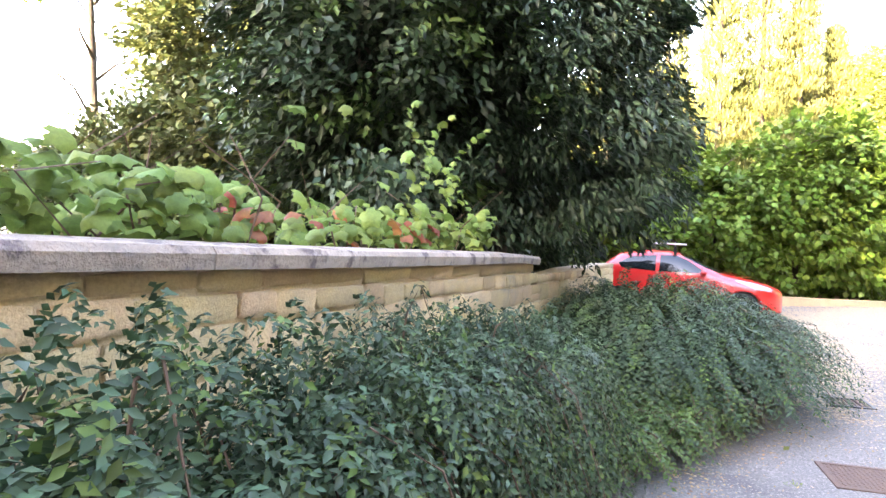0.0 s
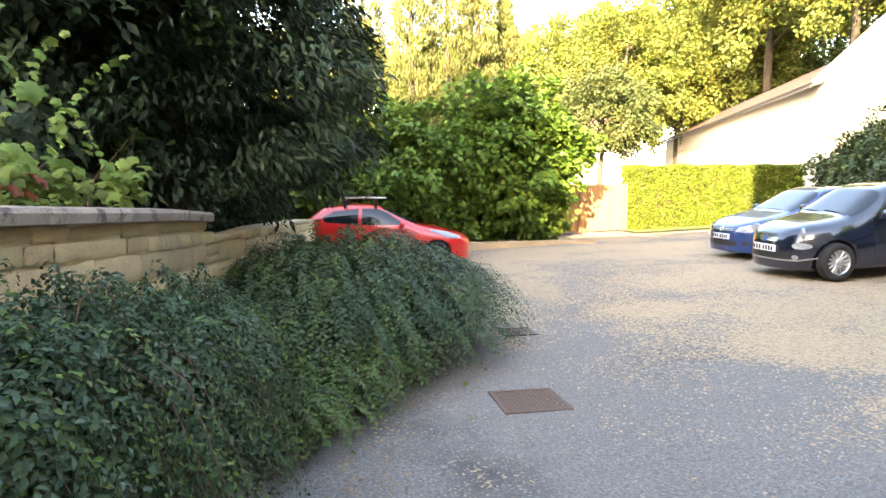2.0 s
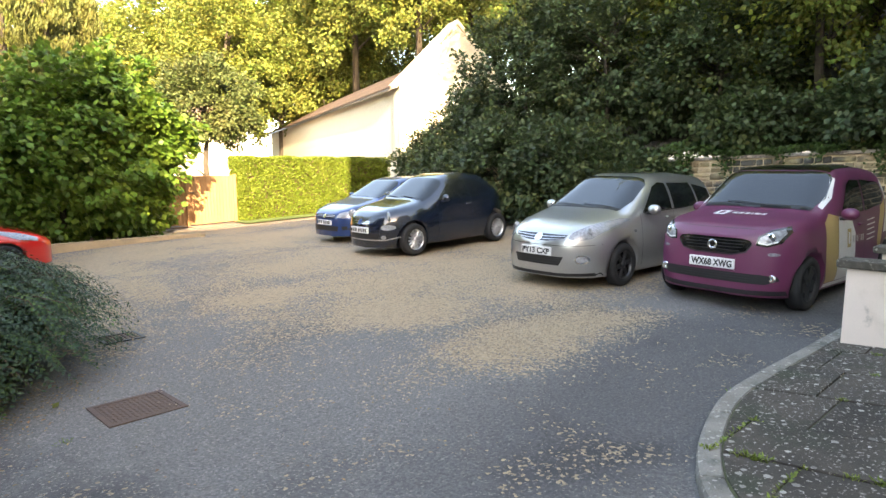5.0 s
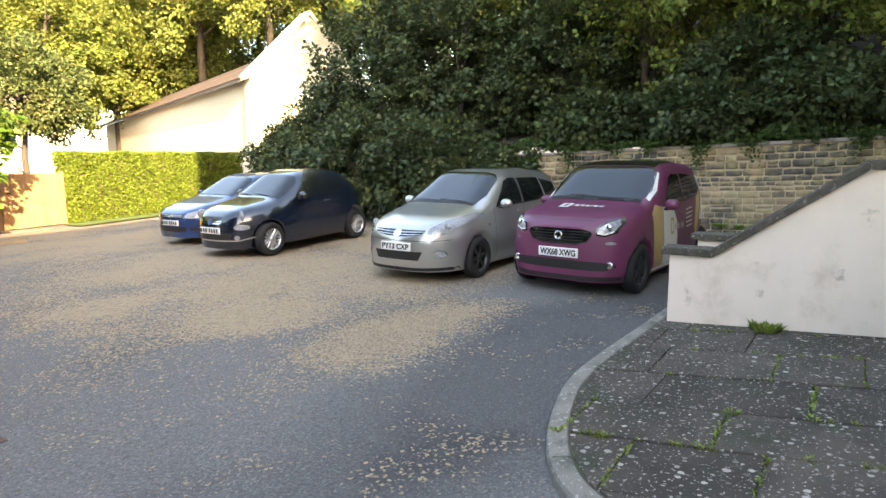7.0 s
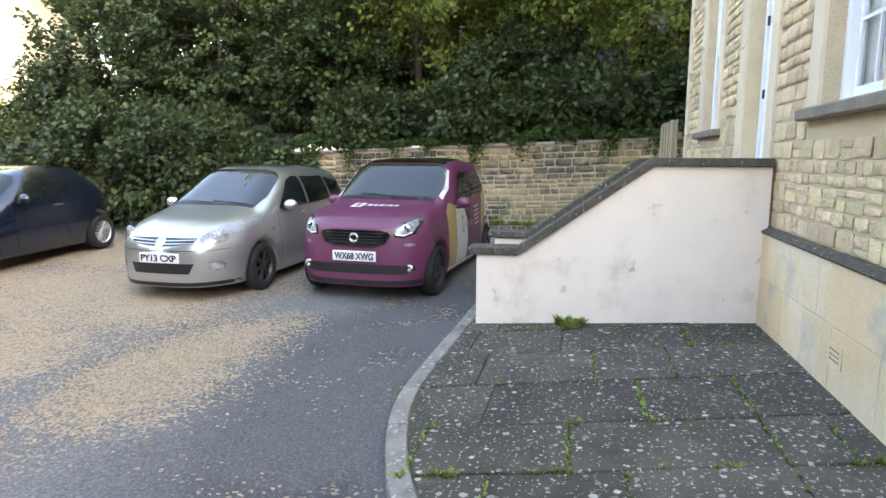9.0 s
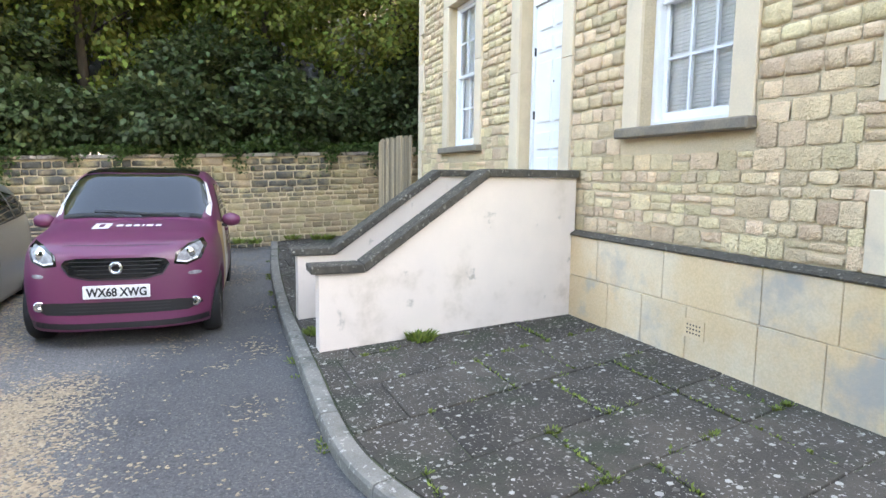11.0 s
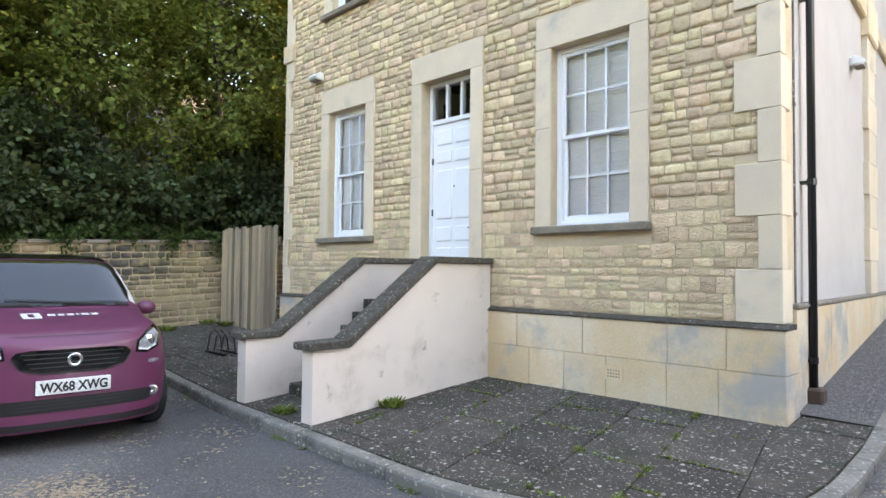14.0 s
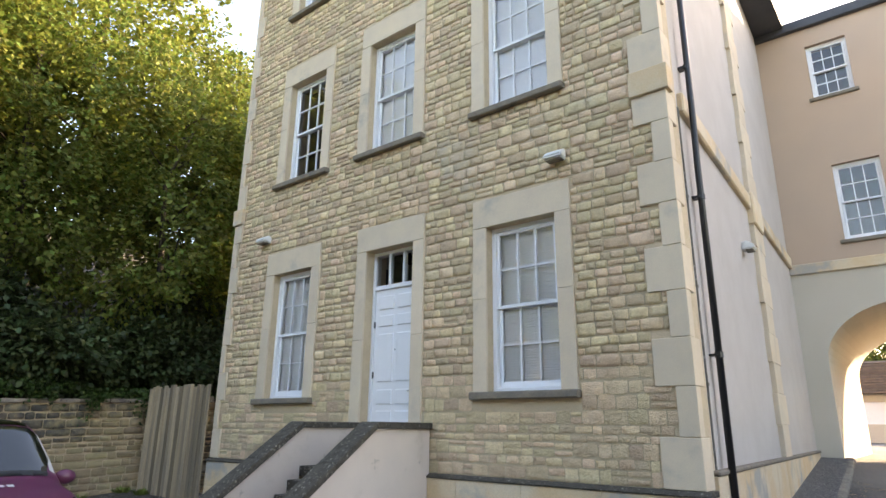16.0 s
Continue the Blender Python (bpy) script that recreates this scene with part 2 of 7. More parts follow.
    black_plastic=surface("black_plastic", (0.012, 0.012, 0.013), None, 9, 120, 0.45, 0.1, 0.001),
    gloss_black=surface("gloss_black", (0.008, 0.008, 0.009), None, 9, 120, 0.12, 0.0, coat=0.6),
    # opaque near-black: the shade inside the cabins is put into the glass
    car_glass=surface("dark_car_glass", (0.010, 0.013, 0.014), None, 2, 40, 0.02, 0.0, spec=0.6),
    chrome=surface("chrome", (0.75, 0.76, 0.78), (0.68, 0.69, 0.72), 4, 60, 0.12, 0.0, metal=1.0),
    alloy=surface("silver_alloy", (0.55, 0.56, 0.58), None, 6, 80, 0.3, 0.05, 0.001, metal=0.8),
    dark_alloy=surface("dark_alloy", (0.05, 0.052, 0.055), None, 6, 80, 0.35, 0.05, 0.001, metal=0.6),
    lens=surface("clear_lamp_lens", (0.30, 0.31, 0.33), (0.12, 0.125, 0.14), 30, 90, 0.12, 0.2, 0.004, coat=1.0),
    red_lens=surface("red_lamp_lens", (0.35, 0.01, 0.01), None, 30, 90, 0.1, 0.1, 0.003, coat=1.0),
    plate_white=surface("white_number_plate", (0.78, 0.78, 0.76), None, 5, 60, 0.4, 0.0),
    plate_ink=surface("black_plate_ink", (0.010, 0.010, 0.012), None, 5, 60, 0.5, 0.0),
    purple=paint("plum_satin_wrap", (0.130, 0.025, 0.070), 0.42, 0.0, 0.25),
    gold=paint("gold_wrap", (0.50, 0.36, 0.14), 0.42, 0.1, 0.25),
    white_wrap=paint("white_wrap", (0.72, 0.71, 0.69), 0.42, 0.0, 0.25),
    silver_paint=paint("silver_grey_metallic", (0.50, 0.50, 0.49), 0.28, 0.8),
    navy_paint=paint("navy_paint", (0.004, 0.008, 0.020), 0.22, 0.0),
    blue_paint=paint("blue_metallic", (0.010, 0.040, 0.15), 0.28, 0.3),
    red_paint=paint("red_paint", (0.62, 0.012, 0.010), 0.28, 0.0),
    dead_leaf=surface("fallen_leaf", (0.26, 0.16, 0.07), (0.33, 0.24, 0.12), 3, 40, 0.9, 0.0, vary=0.5, hue=0.02),
    gravel_bits=surface("gravel_stone", (0.34, 0.27, 0.18), (0.27, 0.22, 0.16), 3, 60, 0.9, 0.3, 0.003, vary=0.4),
    dark_gravel=surface("grey_gravel", (0.25, 0.235, 0.22), (0.12, 0.115, 0.11), 34, 90, 0.95, 1.0, 0.02, vary=0.4, grainy=0.6),
    lawn=surface("lawn", (0.10, 0.15, 0.03), (0.08, 0.12, 0.025), 3, 90, 0.95, 0.8, 0.02),
    far_wood=surface("far_woods", (0.09, 0.10, 0.03), (0.06, 0.075, 0.025), 0.3, 4, 0.95, 1.0, 0.2),
)



def lichen(m, scale, tone, least, most, share):
    """Round pale lichen patches of uneven size, about 1/scale metres apart, on part of a surface."""
    n, l = m.node_tree.nodes, m.node_tree.links
    b = n["Principled BSDF"]
    src = b.inputs["Base Color"].links[0].from_socket
    geo, vor, sep = n.new("ShaderNodeNewGeometry"), n.new("ShaderNodeTexVoronoi"), n.new("ShaderNodeSeparateColor")
    ruffle = n.new("ShaderNodeTexNoise")
    ruffle.inputs["Scale"].default_value, ruffle.inputs["Detail"].default_value = scale * 3.5, 3.0
    l.new(geo.outputs["Position"], ruffle.inputs["Vector"])
    vor.inputs["Scale"].default_value = scale
    l.new(geo.outputs["Position"], vor.inputs["Vector"])
    l.new(vor.outputs["Color"], sep.inputs[0])
    size = n.new("ShaderNodeMapRange")
    size.inputs["From Min"].default_value, size.inputs["To Min"].default_value, size.inputs["To Max"].default_value = 1 - share, least, most
    l.new(sep.outputs[0], size.inputs["Value"])
    chosen = n.new("ShaderNodeMath")
    chosen.operation, chosen.inputs[1].default_value = "GREATER_THAN", 1 - share
    l.new(sep.outputs[0], chosen.inputs[0])
    rough = n.new("ShaderNodeMath")
    rough.operation, rough.inputs[1].default_value = "MULTIPLY_ADD", 0.28
    l.new(ruffle.outputs["Fac"], rough.inputs[0])
    l.new(vor.outputs["Distance"], rough.inputs[2])
    near = n.new("ShaderNodeMath")
    near.operation = "LESS_THAN"
    l.new(rough.outputs[0], near.inputs[0])
    l.new(size.outputs["Result"], near.inputs[1])
    both_ = n.new("ShaderNodeMath")
    both_.operation = "MULTIPLY"
    l.new(near.outputs[0], both_.inputs[0])
    l.new(chosen.outputs[0], both_.inputs[1])
    soft = n.new("ShaderNodeMath")
    soft.operation = "MULTIPLY"
    l.new(both_.outputs[0], soft.inputs[0])
    l.new(sep.outputs[1], soft.inputs[1])
    mx = n.new("ShaderNodeMix")
    mx.data_type = "RGBA"
    mx.inputs[7].default_value = rgb(tone)
    l.new(soft.outputs[0], mx.inputs[0])
    l.new(src, mx.inputs[6])
    l.new(mx.outputs[2], b.inputs["Base Color"])


lichen(M["slab"], 17, (0.42, 0.40, 0.35), 0.20, 0.52, 0.65)
lichen(M["dark_stone"], 26, (0.34, 0.31, 0.25), 0.20, 0.50, 0.5)
lichen(M["kerb"], 22, (0.42, 0.40, 0.35), 0.20, 0.48, 0.45)

# ---------------------------------------------------------------- building tools


def mesh_from(name, bm, material=None, smooth=False):
    me = bpy.data.meshes.new(name)
    bm.to_mesh(me)
    bm.free()
    if material:
        me.materials.append(material)
    if smooth:
        me.shade_smooth()
    return me


def part(name, bm, material, parent=None, label="", smooth=False):
    """Link a bmesh (or a mesh) as one object under a thing or a part."""
    me = bm if isinstance(bm, bpy.types.Mesh) else mesh_from(name, bm, material, smooth)
    ob = new(name, me)
    if parent:
        ob.parent = parent
    if label:
        ob["label"] = label
    return ob


def thing(name, label, category, group="", at=None):
    e = new(name)
    e.empty_display_size = 0.1
    if at is not None:
        e.matrix_world = at
    return tagged(e, label, category, group)


def box(bm, x0, x1, y0, y1, z0, z1, bevel=0.0):
    r = bmesh.ops.create_cube(bm, size=1.0, matrix=Matrix.Translation(((x0 + x1) / 2, (y0 + y1) / 2, (z0 + z1) / 2)) @ Matrix.Diagonal((x1 - x0, y1 - y0, z1 - z0, 1)))
    if bevel:
        edges = list({e for v in r["verts"] for e in v.link_edges})
        bmesh.ops.bevel(bm, geom=edges, offset=bevel, segments=1, affect="EDGES")
    return bm


def boxes(*items, bevel=0.0):
    bm = bmesh.new()
    for it in items:
        box(bm, *it, bevel=bevel)
    return bm


def prism(bm, outline, axis, a, b):
    """Extrude a 2D outline along an axis from a to b. axis x: outline in (y, z); y: in (x, z); z: in (x, y)."""
    def at(p, d):
        return {"x": (d, p[0], p[1]), "y": (p[0], d, p[1]), "z": (p[0], p[1], d)}[axis]
    lo = [bm.verts.new(at(p, a)) for p in outline]
    hi = [bm.verts.new(at(p, b)) for p in outline]
    n = len(outline)
    bm.faces.new(lo)
    bm.faces.new(hi[::-1])
    for i in range(n):
        bm.faces.new((lo[i], hi[i], hi[(i + 1) % n], lo[(i + 1) % n]))
    bmesh.ops.recalc_face_normals(bm, faces=bm.faces)
    return bm


def tube(bm, pts, radii, seg=7):
    """A tapered tube along points."""
    rings = []
    for i, p in enumerate(pts):
        p = Vector(p)
        d = (Vector(pts[min(i + 1, len(pts) - 1)]) - Vector(pts[max(i - 1, 0)])).normalized()
        s = d.orthogonal().normalized()
        u = d.cross(s)
        r = radii[i] if isinstance(radii, (list, tuple)) else radii
        rings.append([bm.verts.new(p + (s * math.cos(k * 2 * math.pi / seg) + u * math.sin(k * 2 * math.pi / seg)) * r) for k in range(seg)])
    for a, b in zip(rings, rings[1:]):
        for k in range(seg):
            bm.faces.new((a[k], a[(k + 1) % seg], b[(k + 1) % seg], b[k]))
    bm.faces.new(rings[0][::-1])
    bm.faces.new(rings[-1])
    return bm


def raw_mesh(name, verts, faces, material, k):
    """A mesh from arrays of vertices and of faces with k corners each."""
    me = bpy.data.meshes.new(name)
    me.vertices.add(len(verts))
    me.vertices.foreach_set("co", np.ascontiguousarray(verts, dtype=np.float32).ravel())
    me.loops.add(faces.size)
    me.loops.foreach_set("vertex_index", np.ascontiguousarray(faces, dtype=np.int32).ravel())
    me.polygons.add(len(faces))
    me.polygons.foreach_set("loop_start", np.arange(0, faces.size, k, dtype=np.int32))
    me.update(calc_edges=True)
    me.materials.append(material)
    return me


def unit(v):
    return v / np.maximum(np.linalg.norm(v, axis=1, keepdims=True), 1e-9)


def leaf_mesh(name, P, D, N, length, width, material, fold=0.25):
    """Many small folded leaves: at P, pointing along D, facing N."""
    n = len(P)
    length = np.broadcast_to(np.asarray(length, float).reshape(-1, 1), (n, 1))
    width = np.broadcast_to(np.asarray(width, float).reshape(-1, 1), (n, 1))
    D = unit(D)
    S = unit(np.cross(D, N))
    U = np.cross(S, D)
    mid = P + D * length * 0.45 + U * length * fold * 0.4
    v = np.stack([P, mid + S * width, P + D * length, mid - S * width], 1).reshape(-1, 3)
    base = np.arange(n)[:, None] * 4
    f = np.concatenate([base + np.array([0, 1, 2]), base + np.array([0, 2, 3])], 1).reshape(-1, 3)
    return raw_mesh(name, v, f, material, 3)


def rng(seed):
    return np.random.default_rng(seed)


def clumped(r, centres, spread, per, outward, droop=0.25, jitter=0.6):
    """Leaf places and directions: per leaves round each centre, pointing away from the crown's middle and down."""
    n = len(centres)
    spread = np.asarray(spread, float).reshape(-1, 1, 1) if np.ndim(spread) else spread
    off = r.normal(size=(n, per, 3))
    off /= np.linalg.norm(off, axis=2, keepdims=True)
    off *= r.random((n, per, 1)) ** 0.45 * spread
    off[:, :, 2] *= 0.75
    P = (centres[:, None, :] + off).reshape(-1, 3)
    O = np.repeat(outward, per, 0)
    D = unit(O + r.normal(size=P.shape) * jitter + np.array([0, 0, -droop]))
    N = unit(O * 0.6 + np.array([0, 0, 0.8]) + r.normal(size=P.shape) * 0.5)
    return P, D, N


def shell(r, n, centre, radii, z_lo=-0.9, thick=0.25, lump=0.18, seed=0.0):
    """Points near the surface of a lumpy ellipsoid, with their outward directions."""
    d = unit(r.normal(size=(int(n * 2.2), 3)))
    d = d[d[:, 2] > z_lo][:n]
    k = 1 + lump * (np.sin(d[:, 0] * 5 + seed) * np.cos(d[:, 1] * 6 + seed * 2) + 0.6 * np.sin(d[:, 2] * 9 + seed * 3 + d[:, 0] * 7))
    rad = (1 - thick * r.random(len(d)) ** 1.5) * k
    P = np.asarray(centre) + d * np.asarray(radii) * rad[:, None]
    return P, unit(d / np.asarray(radii))


def wall_cells(bm, x0, x1, z0, z1, y0, y1, holes):
    """A wall across x and z, cut up round its openings (hx0, hx1, hz0, hz1)."""
    xs = sorted({x0, x1, *[h for o in holes for h in o[:2]]})
    zs = sorted({z0, z1, *[h for o in holes for h in o[2:]]})
    for a, b in zip(xs, xs[1:]):
        run = None
        for c, d in zip(zs, zs[1:]):
            solid = not any(o[0] < (a + b) / 2 < o[1] and o[2] < (c + d) / 2 < o[3] for o in holes)
            if solid:
                run = (run[0], d) if run else (c, d)
            if run and (not solid or d == zs[-1]):
                box(bm, a, b, y0, y1, run[0], run[1])
                run = None
    return bm


def wall_parts(name, parent, material, *spec):
    """The pieces of a wall round its openings, each a part."""
    bm = wall_cells(bmesh.new(), *spec)
    bm.verts.ensure_lookup_table()
    all_v = [v.co.copy() for v in bm.verts]
    bm.free()
    for k in range(0, len(all_v), 8):
        c = all_v[k:k + 8]
        lo, hi = [min(v[a] for v in c) for a in range(3)], [max(v[a] for v in c) for a in range(3)]
        part(name, boxes((lo[0], hi[0], lo[1], hi[1], lo[2], hi[2])), material, parent)


def text_mesh(name, words, size, material, depth=0.002):
    cu = bpy.data.curves.new(name, "FONT")
    cu.body, cu.size, cu.extrude, cu.align_x, cu.align_y = words, size, depth, "CENTER", "CENTER"
    cu.offset = size * 0.03
    ob = bpy.data.objects.new(name, cu)
    scene.collection.objects.link(ob)
    bpy.context.view_layer.update()
    me = bpy.data.meshes.new_from_object(ob.evaluated_get(bpy.context.evaluated_depsgraph_get()))
    bpy.data.objects.remove(ob)
    bpy.data.curves.remove(cu)
    me.name = name
    me.materials.clear()
    me.materials.append(material)
    return me


def stone_units(seed, count=8):
    """Unit stones with a rough front and worn corners: x and z from 0 to 1, the front towards +y."""
    r = rng(seed)
    out = []
    nu, nv = 5, 4
    for _ in range(count):
        u, w = np.meshgrid(np.linspace(0, 1, nu), np.linspace(0, 1, nv), indexing="ij")
        edge = (u == 0) | (u == 1) | (w == 0) | (w == 1)
        corner = ((u == 0) | (u == 1)) & ((w == 0) | (w == 1))
        pull = np.where(corner, r.uniform(0.0, 0.03, u.shape), 0.0)
        cu, cw = u + np.sign(0.5 - u) * pull, w + np.sign(0.5 - w) * pull * 2.0
        cu, cw = cu + r.normal(0, 0.010, u.shape), cw + r.normal(0, 0.022, u.shape)
        face = np.where(edge, r.uniform(0.50, 0.85, u.shape), r.uniform(0.65, 1.15, u.shape))
        front = np.stack([cu, face, cw], -1).reshape(-1, 3)
        ids = np.arange(nu * nv).reshape(nu, nv)
        q = []
        for a in range(nu - 1):
            for b in range(nv - 1):
                q += [(ids[a, b], ids[a, b + 1], ids[a + 1, b + 1]), (ids[a, b], ids[a + 1, b + 1], ids[a + 1, b])]
        loop = list(ids[:, 0]) + list(ids[-1, 1:]) + list(ids[-2::-1, -1]) + list(ids[0, -2:0:-1])
        back = front[loop] * np.array([1, 0, 1]) + np.array([0, -1.0, 0])
        n0 = nu * nv
        m = len(loop)
        for k in range(m):
            k2 = (k + 1) % m
            q += [(loop[k], loop[k2], n0 + k2), (loop[k], n0 + k2, n0 + k)]
        out.append((np.concatenate([front, back]), np.array(q)))
    return out


UNITS = stone_units(5)


def lay_stones(parent, rects, to_world, material, depth, near, name="stone", limit=300, seed=1):
    """Stones (u0, u1, z0, z1) on a wall: those that near() picks become objects, the rest one mesh. to_world places (u, out, z)."""
    r = rng(seed)
    shared = [raw_mesh(name, v, q, material, 3) for v, q in UNITS]
    rows, faces, base, made = [], [], 0, 0
    w = np.array(to_world)
    for (u0, u1, z0, z1) in rects:
        k = int(r.integers(len(UNITS)))
        d = depth * r.uniform(0.7, 1.3)
        if made < limit and near((u0 + u1) / 2, (z0 + z1) / 2):
            ob = new(name, shared[k])
            ob.parent = parent
            ob.matrix_local = to_world @ Matrix.Translation((u0, 0, z0)) @ Matrix.Diagonal((u1 - u0, d, z1 - z0, 1))
            made += 1
        else:
            v, q = UNITS[k]
            p = v * np.array([u1 - u0, d, z1 - z0]) + np.array([u0, 0, z0])
            rows.append(p @ w[:3, :3].T + w[:3, 3])
            faces.append(q + base)
            base += len(v)
    if rows:
        ob = new(name + "_field", raw_mesh(name + "_field", np.concatenate(rows), np.concatenate(faces), material, 3))
        ob.parent = parent
        ob["kind"] = "stuff"


def courses(u0, u1, z0, z1, heights, widths, gap, seed, keep):
    """Irregular courses of stones; keep(a, b, c, d) gives the clear pieces of a stone, or none."""
    r = rng(seed)
    out, z = [], z0
    while z < z1 - 0.03:
        h = min(r.uniform(*heights), z1 - z)
        u = u0 - r.uniform(0, widths[0])
        while u < u1:
            w = r.uniform(*widths) * (1.25 if h > (heights[0] + heights[1]) / 2 else 0.95)
            a, b = max(u, u0), min(u + w, u1)
            if h > heights[1] * 0.85 and r.random() < 0.25:
                m = z + h * r.uniform(0.4, 0.6)
                cells = [(a, b, z, m), (a, b, m, z + h)]
            else:
                cells = [(a, b, z, z + h)]
            for c in cells:
                for (p, q) in keep(*c):
                    if q - p > 0.05:
                        out.append((p + gap / 2, q - gap / 2, c[2] + gap / 2 + r.uniform(-0.008, 0.010), c[3] - gap / 2 + r.uniform(-0.010, 0.008)))
            u += w
        z += h
    return out


def minus(a, b, c, d, blocks):
    """The stretches of a..b that no block (x0, x1, z0, z1) covers between c and d."""
    runs = [(a, b)]
    for x0, x1, z0, z1 in blocks:
        if d > z0 + 0.02 and c < z1 - 0.02:
            nxt = []
            for p, q in runs:
                if q <= x0 or p >= x1:
                    nxt.append((p, q))
                else:
                    if p < x0:
                        nxt.append((p, x0))
                    if q > x1:
                        nxt.append((x1, q))
            runs = nxt
    return runs


def smooth01(t):
    t = np.clip(t, 0, 1)
    return t * t * (3 - 2 * t)


def ground_z(x, y):
    """Height of the drive and car park."""
    x, y = np.asarray(x, float), np.asarray(y, float)
    right = np.interp(y, [-40, -10, -5, -1, 1.6, 3, 9.5, 12, 14, 19.5, 60], [1.0, 0.90, 0.44, 0.02, -0.17, -0.16, -0.17, -0.25, -0.33, -0.46, -0.5])
    left = np.interp(y, [-40, -10, -5, -1, 0, 4.5, 8, 13, 19.5, 60], [1.0, 0.90, 0.44, 0.03, -0.03, -0.22, -0.37, -0.58, -0.60, -0.5])
    s = smooth01((x - 0.5) / 5.5)
    return left * (1 - s) + right * s + 0.04 * np.maximum(0, x - 7.5) * smooth01((y + 2) / 2)


def gz(x, y):
    return float(ground_z(x, y))


def terrace_z(x, y):
    x, y = np.asarray(x, float), np.asarray(y, float)
    return 0.12 - 0.066 * (np.maximum(y, -1) + 1) + 0.092 * np.maximum(0, -1 - y) + 0.035 * np.maximum(0, x - 7.5)


def tz(x, y):
    return float(terrace_z(x, y))

# ---------------------------------------------------------------- ground


def ground_material():
    """Worn asphalt with drifts of loose tan gravel."""
    m = surface("asphalt", (0.150, 0.144, 0.136), (0.104, 0.102, 0.099), 0.9, 48, 0.93, 1.0, 0.016, grainy=0.9, stain=(0.058, 0.057, 0.058), stain_scale=0.4, stain_at=(0.48, 0.66), spots=(0.26, 0.24, 0.21), spot_scale=52, spot_at=(0.57, 0.65))
    n, l = m.node_tree.nodes, m.node_tree.links
    b = n["Principled BSDF"]
    src = b.inputs["Base Color"].links[0].from_socket
    geo = n.new("ShaderNodeNewGeometry")
    warp = n.new("ShaderNodeTexNoise")
    warp.inputs["Scale"].default_value, warp.inputs["Detail"].default_value, warp.inputs["Roughness"].default_value = 0.8, 12, 0.75
    l.new(geo.outputs["Position"], warp.inputs["Vector"])
    # asphalt darkened along the kerb, with a ragged outline
    patch = n.new("ShaderNodeMapping")
    patch.inputs["Location"].default_value = (-5.2 / 3.6, -2.1 / 1.05, 0)
    patch.inputs["Scale"].default_value = (1 / 3.6, 1 / 1.05, 0)
    l.new(geo.outputs["Position"], patch.inputs["Vector"])
    reach = n.new("ShaderNodeVectorMath")
    reach.operation = "LENGTH"
    l.new(patch.outputs["Vector"], reach.inputs[0])
    wave = n.new("ShaderNodeMath")
    wave.operation = "MULTIPLY_ADD"
    wave.inputs[1].default_value = 0.9
    l.new(warp.outputs["Fac"], wave.inputs[0])
    l.new(reach.outputs["Value"], wave.inputs[2])
    edge = n.new("ShaderNodeMapRange")
    edge.inputs["From Min"].default_value, edge.inputs["From Max"].default_value = 1.65, 1.15
    edge.inputs["To Max"].default_value = 0.8
    l.new(wave.outputs[0], edge.inputs["Value"])
    kerb_tone = n.new("ShaderNodeMix")
    kerb_tone.data_type, kerb_tone.blend_type = "RGBA", "MULTIPLY"
    kerb_tone.inputs[7].default_value = rgb((0.52, 0.53, 0.56))
    l.new(edge.outputs["Result"], kerb_tone.inputs[0])
    l.new(src, kerb_tone.inputs[6])
    src = kerb_tone.outputs[2]
    total = None
    # drifts: middle x, y and half sizes
    for cx, cy, rx, ry in ((7.4, 5.6, 3.4, 1.5), (4.6, 3.75, 1.7, 0.62), (6.5, 9.5, 3.6, 2.6), (6.0, 14.5, 5.0, 3.6), (2.6, 13.0, 1.5, 5.0), (1.6, 8.9, 0.75, 1.9), (9.5, 9.5, 2.5, 6.0), (4.4, 5.6, 1.3, 1.0), (5, 18, 8, 2.0), (3.6, 7.6, 1.0, 1.2), (6.2, 6.9, 3.8, 2.6)):
        mp = n.new("ShaderNodeMapping")
        mp.vector_type = "POINT"
        mp.inputs["Location"].default_value = (-cx / rx, -cy / ry, 0)
        mp.inputs["Scale"].default_value = (1 / rx, 1 / ry, 0)
        l.new(geo.outputs["Position"], mp.inputs["Vector"])
        ln = n.new("ShaderNodeVectorMath")
        ln.operation = "LENGTH"
        l.new(mp.outputs["Vector"], ln.inputs[0])
        mr = n.new("ShaderNodeMapRange")
        mr.inputs["From Min"].default_value, mr.inputs["From Max"].default_value = 1.45, 0.35
        l.new(ln.outputs["Value"], mr.inputs["Value"])
        if total is None:
            total = mr.outputs["Result"]
        else:
            mx = n.new("ShaderNodeMath")
            mx.operation = "MAXIMUM"
            l.new(total, mx.inputs[0])
            l.new(mr.outputs["Result"], mx.inputs[1])
            total = mx.outputs[0]
    add = n.new("ShaderNodeMath")
    add.operation = "MULTIPLY_ADD"
    add.inputs[1].default_value = 2.6
    l.new(warp.outputs["Fac"], add.inputs[0])
    l.new(total, add.inputs[2])
    cut = n.new("ShaderNodeMapRange")
    cut.interpolation_type = "SMOOTHSTEP"
    cut.inputs["From Min"].default_value, cut.inputs["From Max"].default_value = 1.30, 2.40
    l.new(add.outputs[0], cut.inputs["Value"])
    peb = n.new("ShaderNodeTexVoronoi")
    peb.inputs["Scale"].default_value = 46
    l.new(geo.outputs["Position"], peb.inputs["Vector"])
    gr = n.new("ShaderNodeMix")
    gr.data_type = "RGBA"
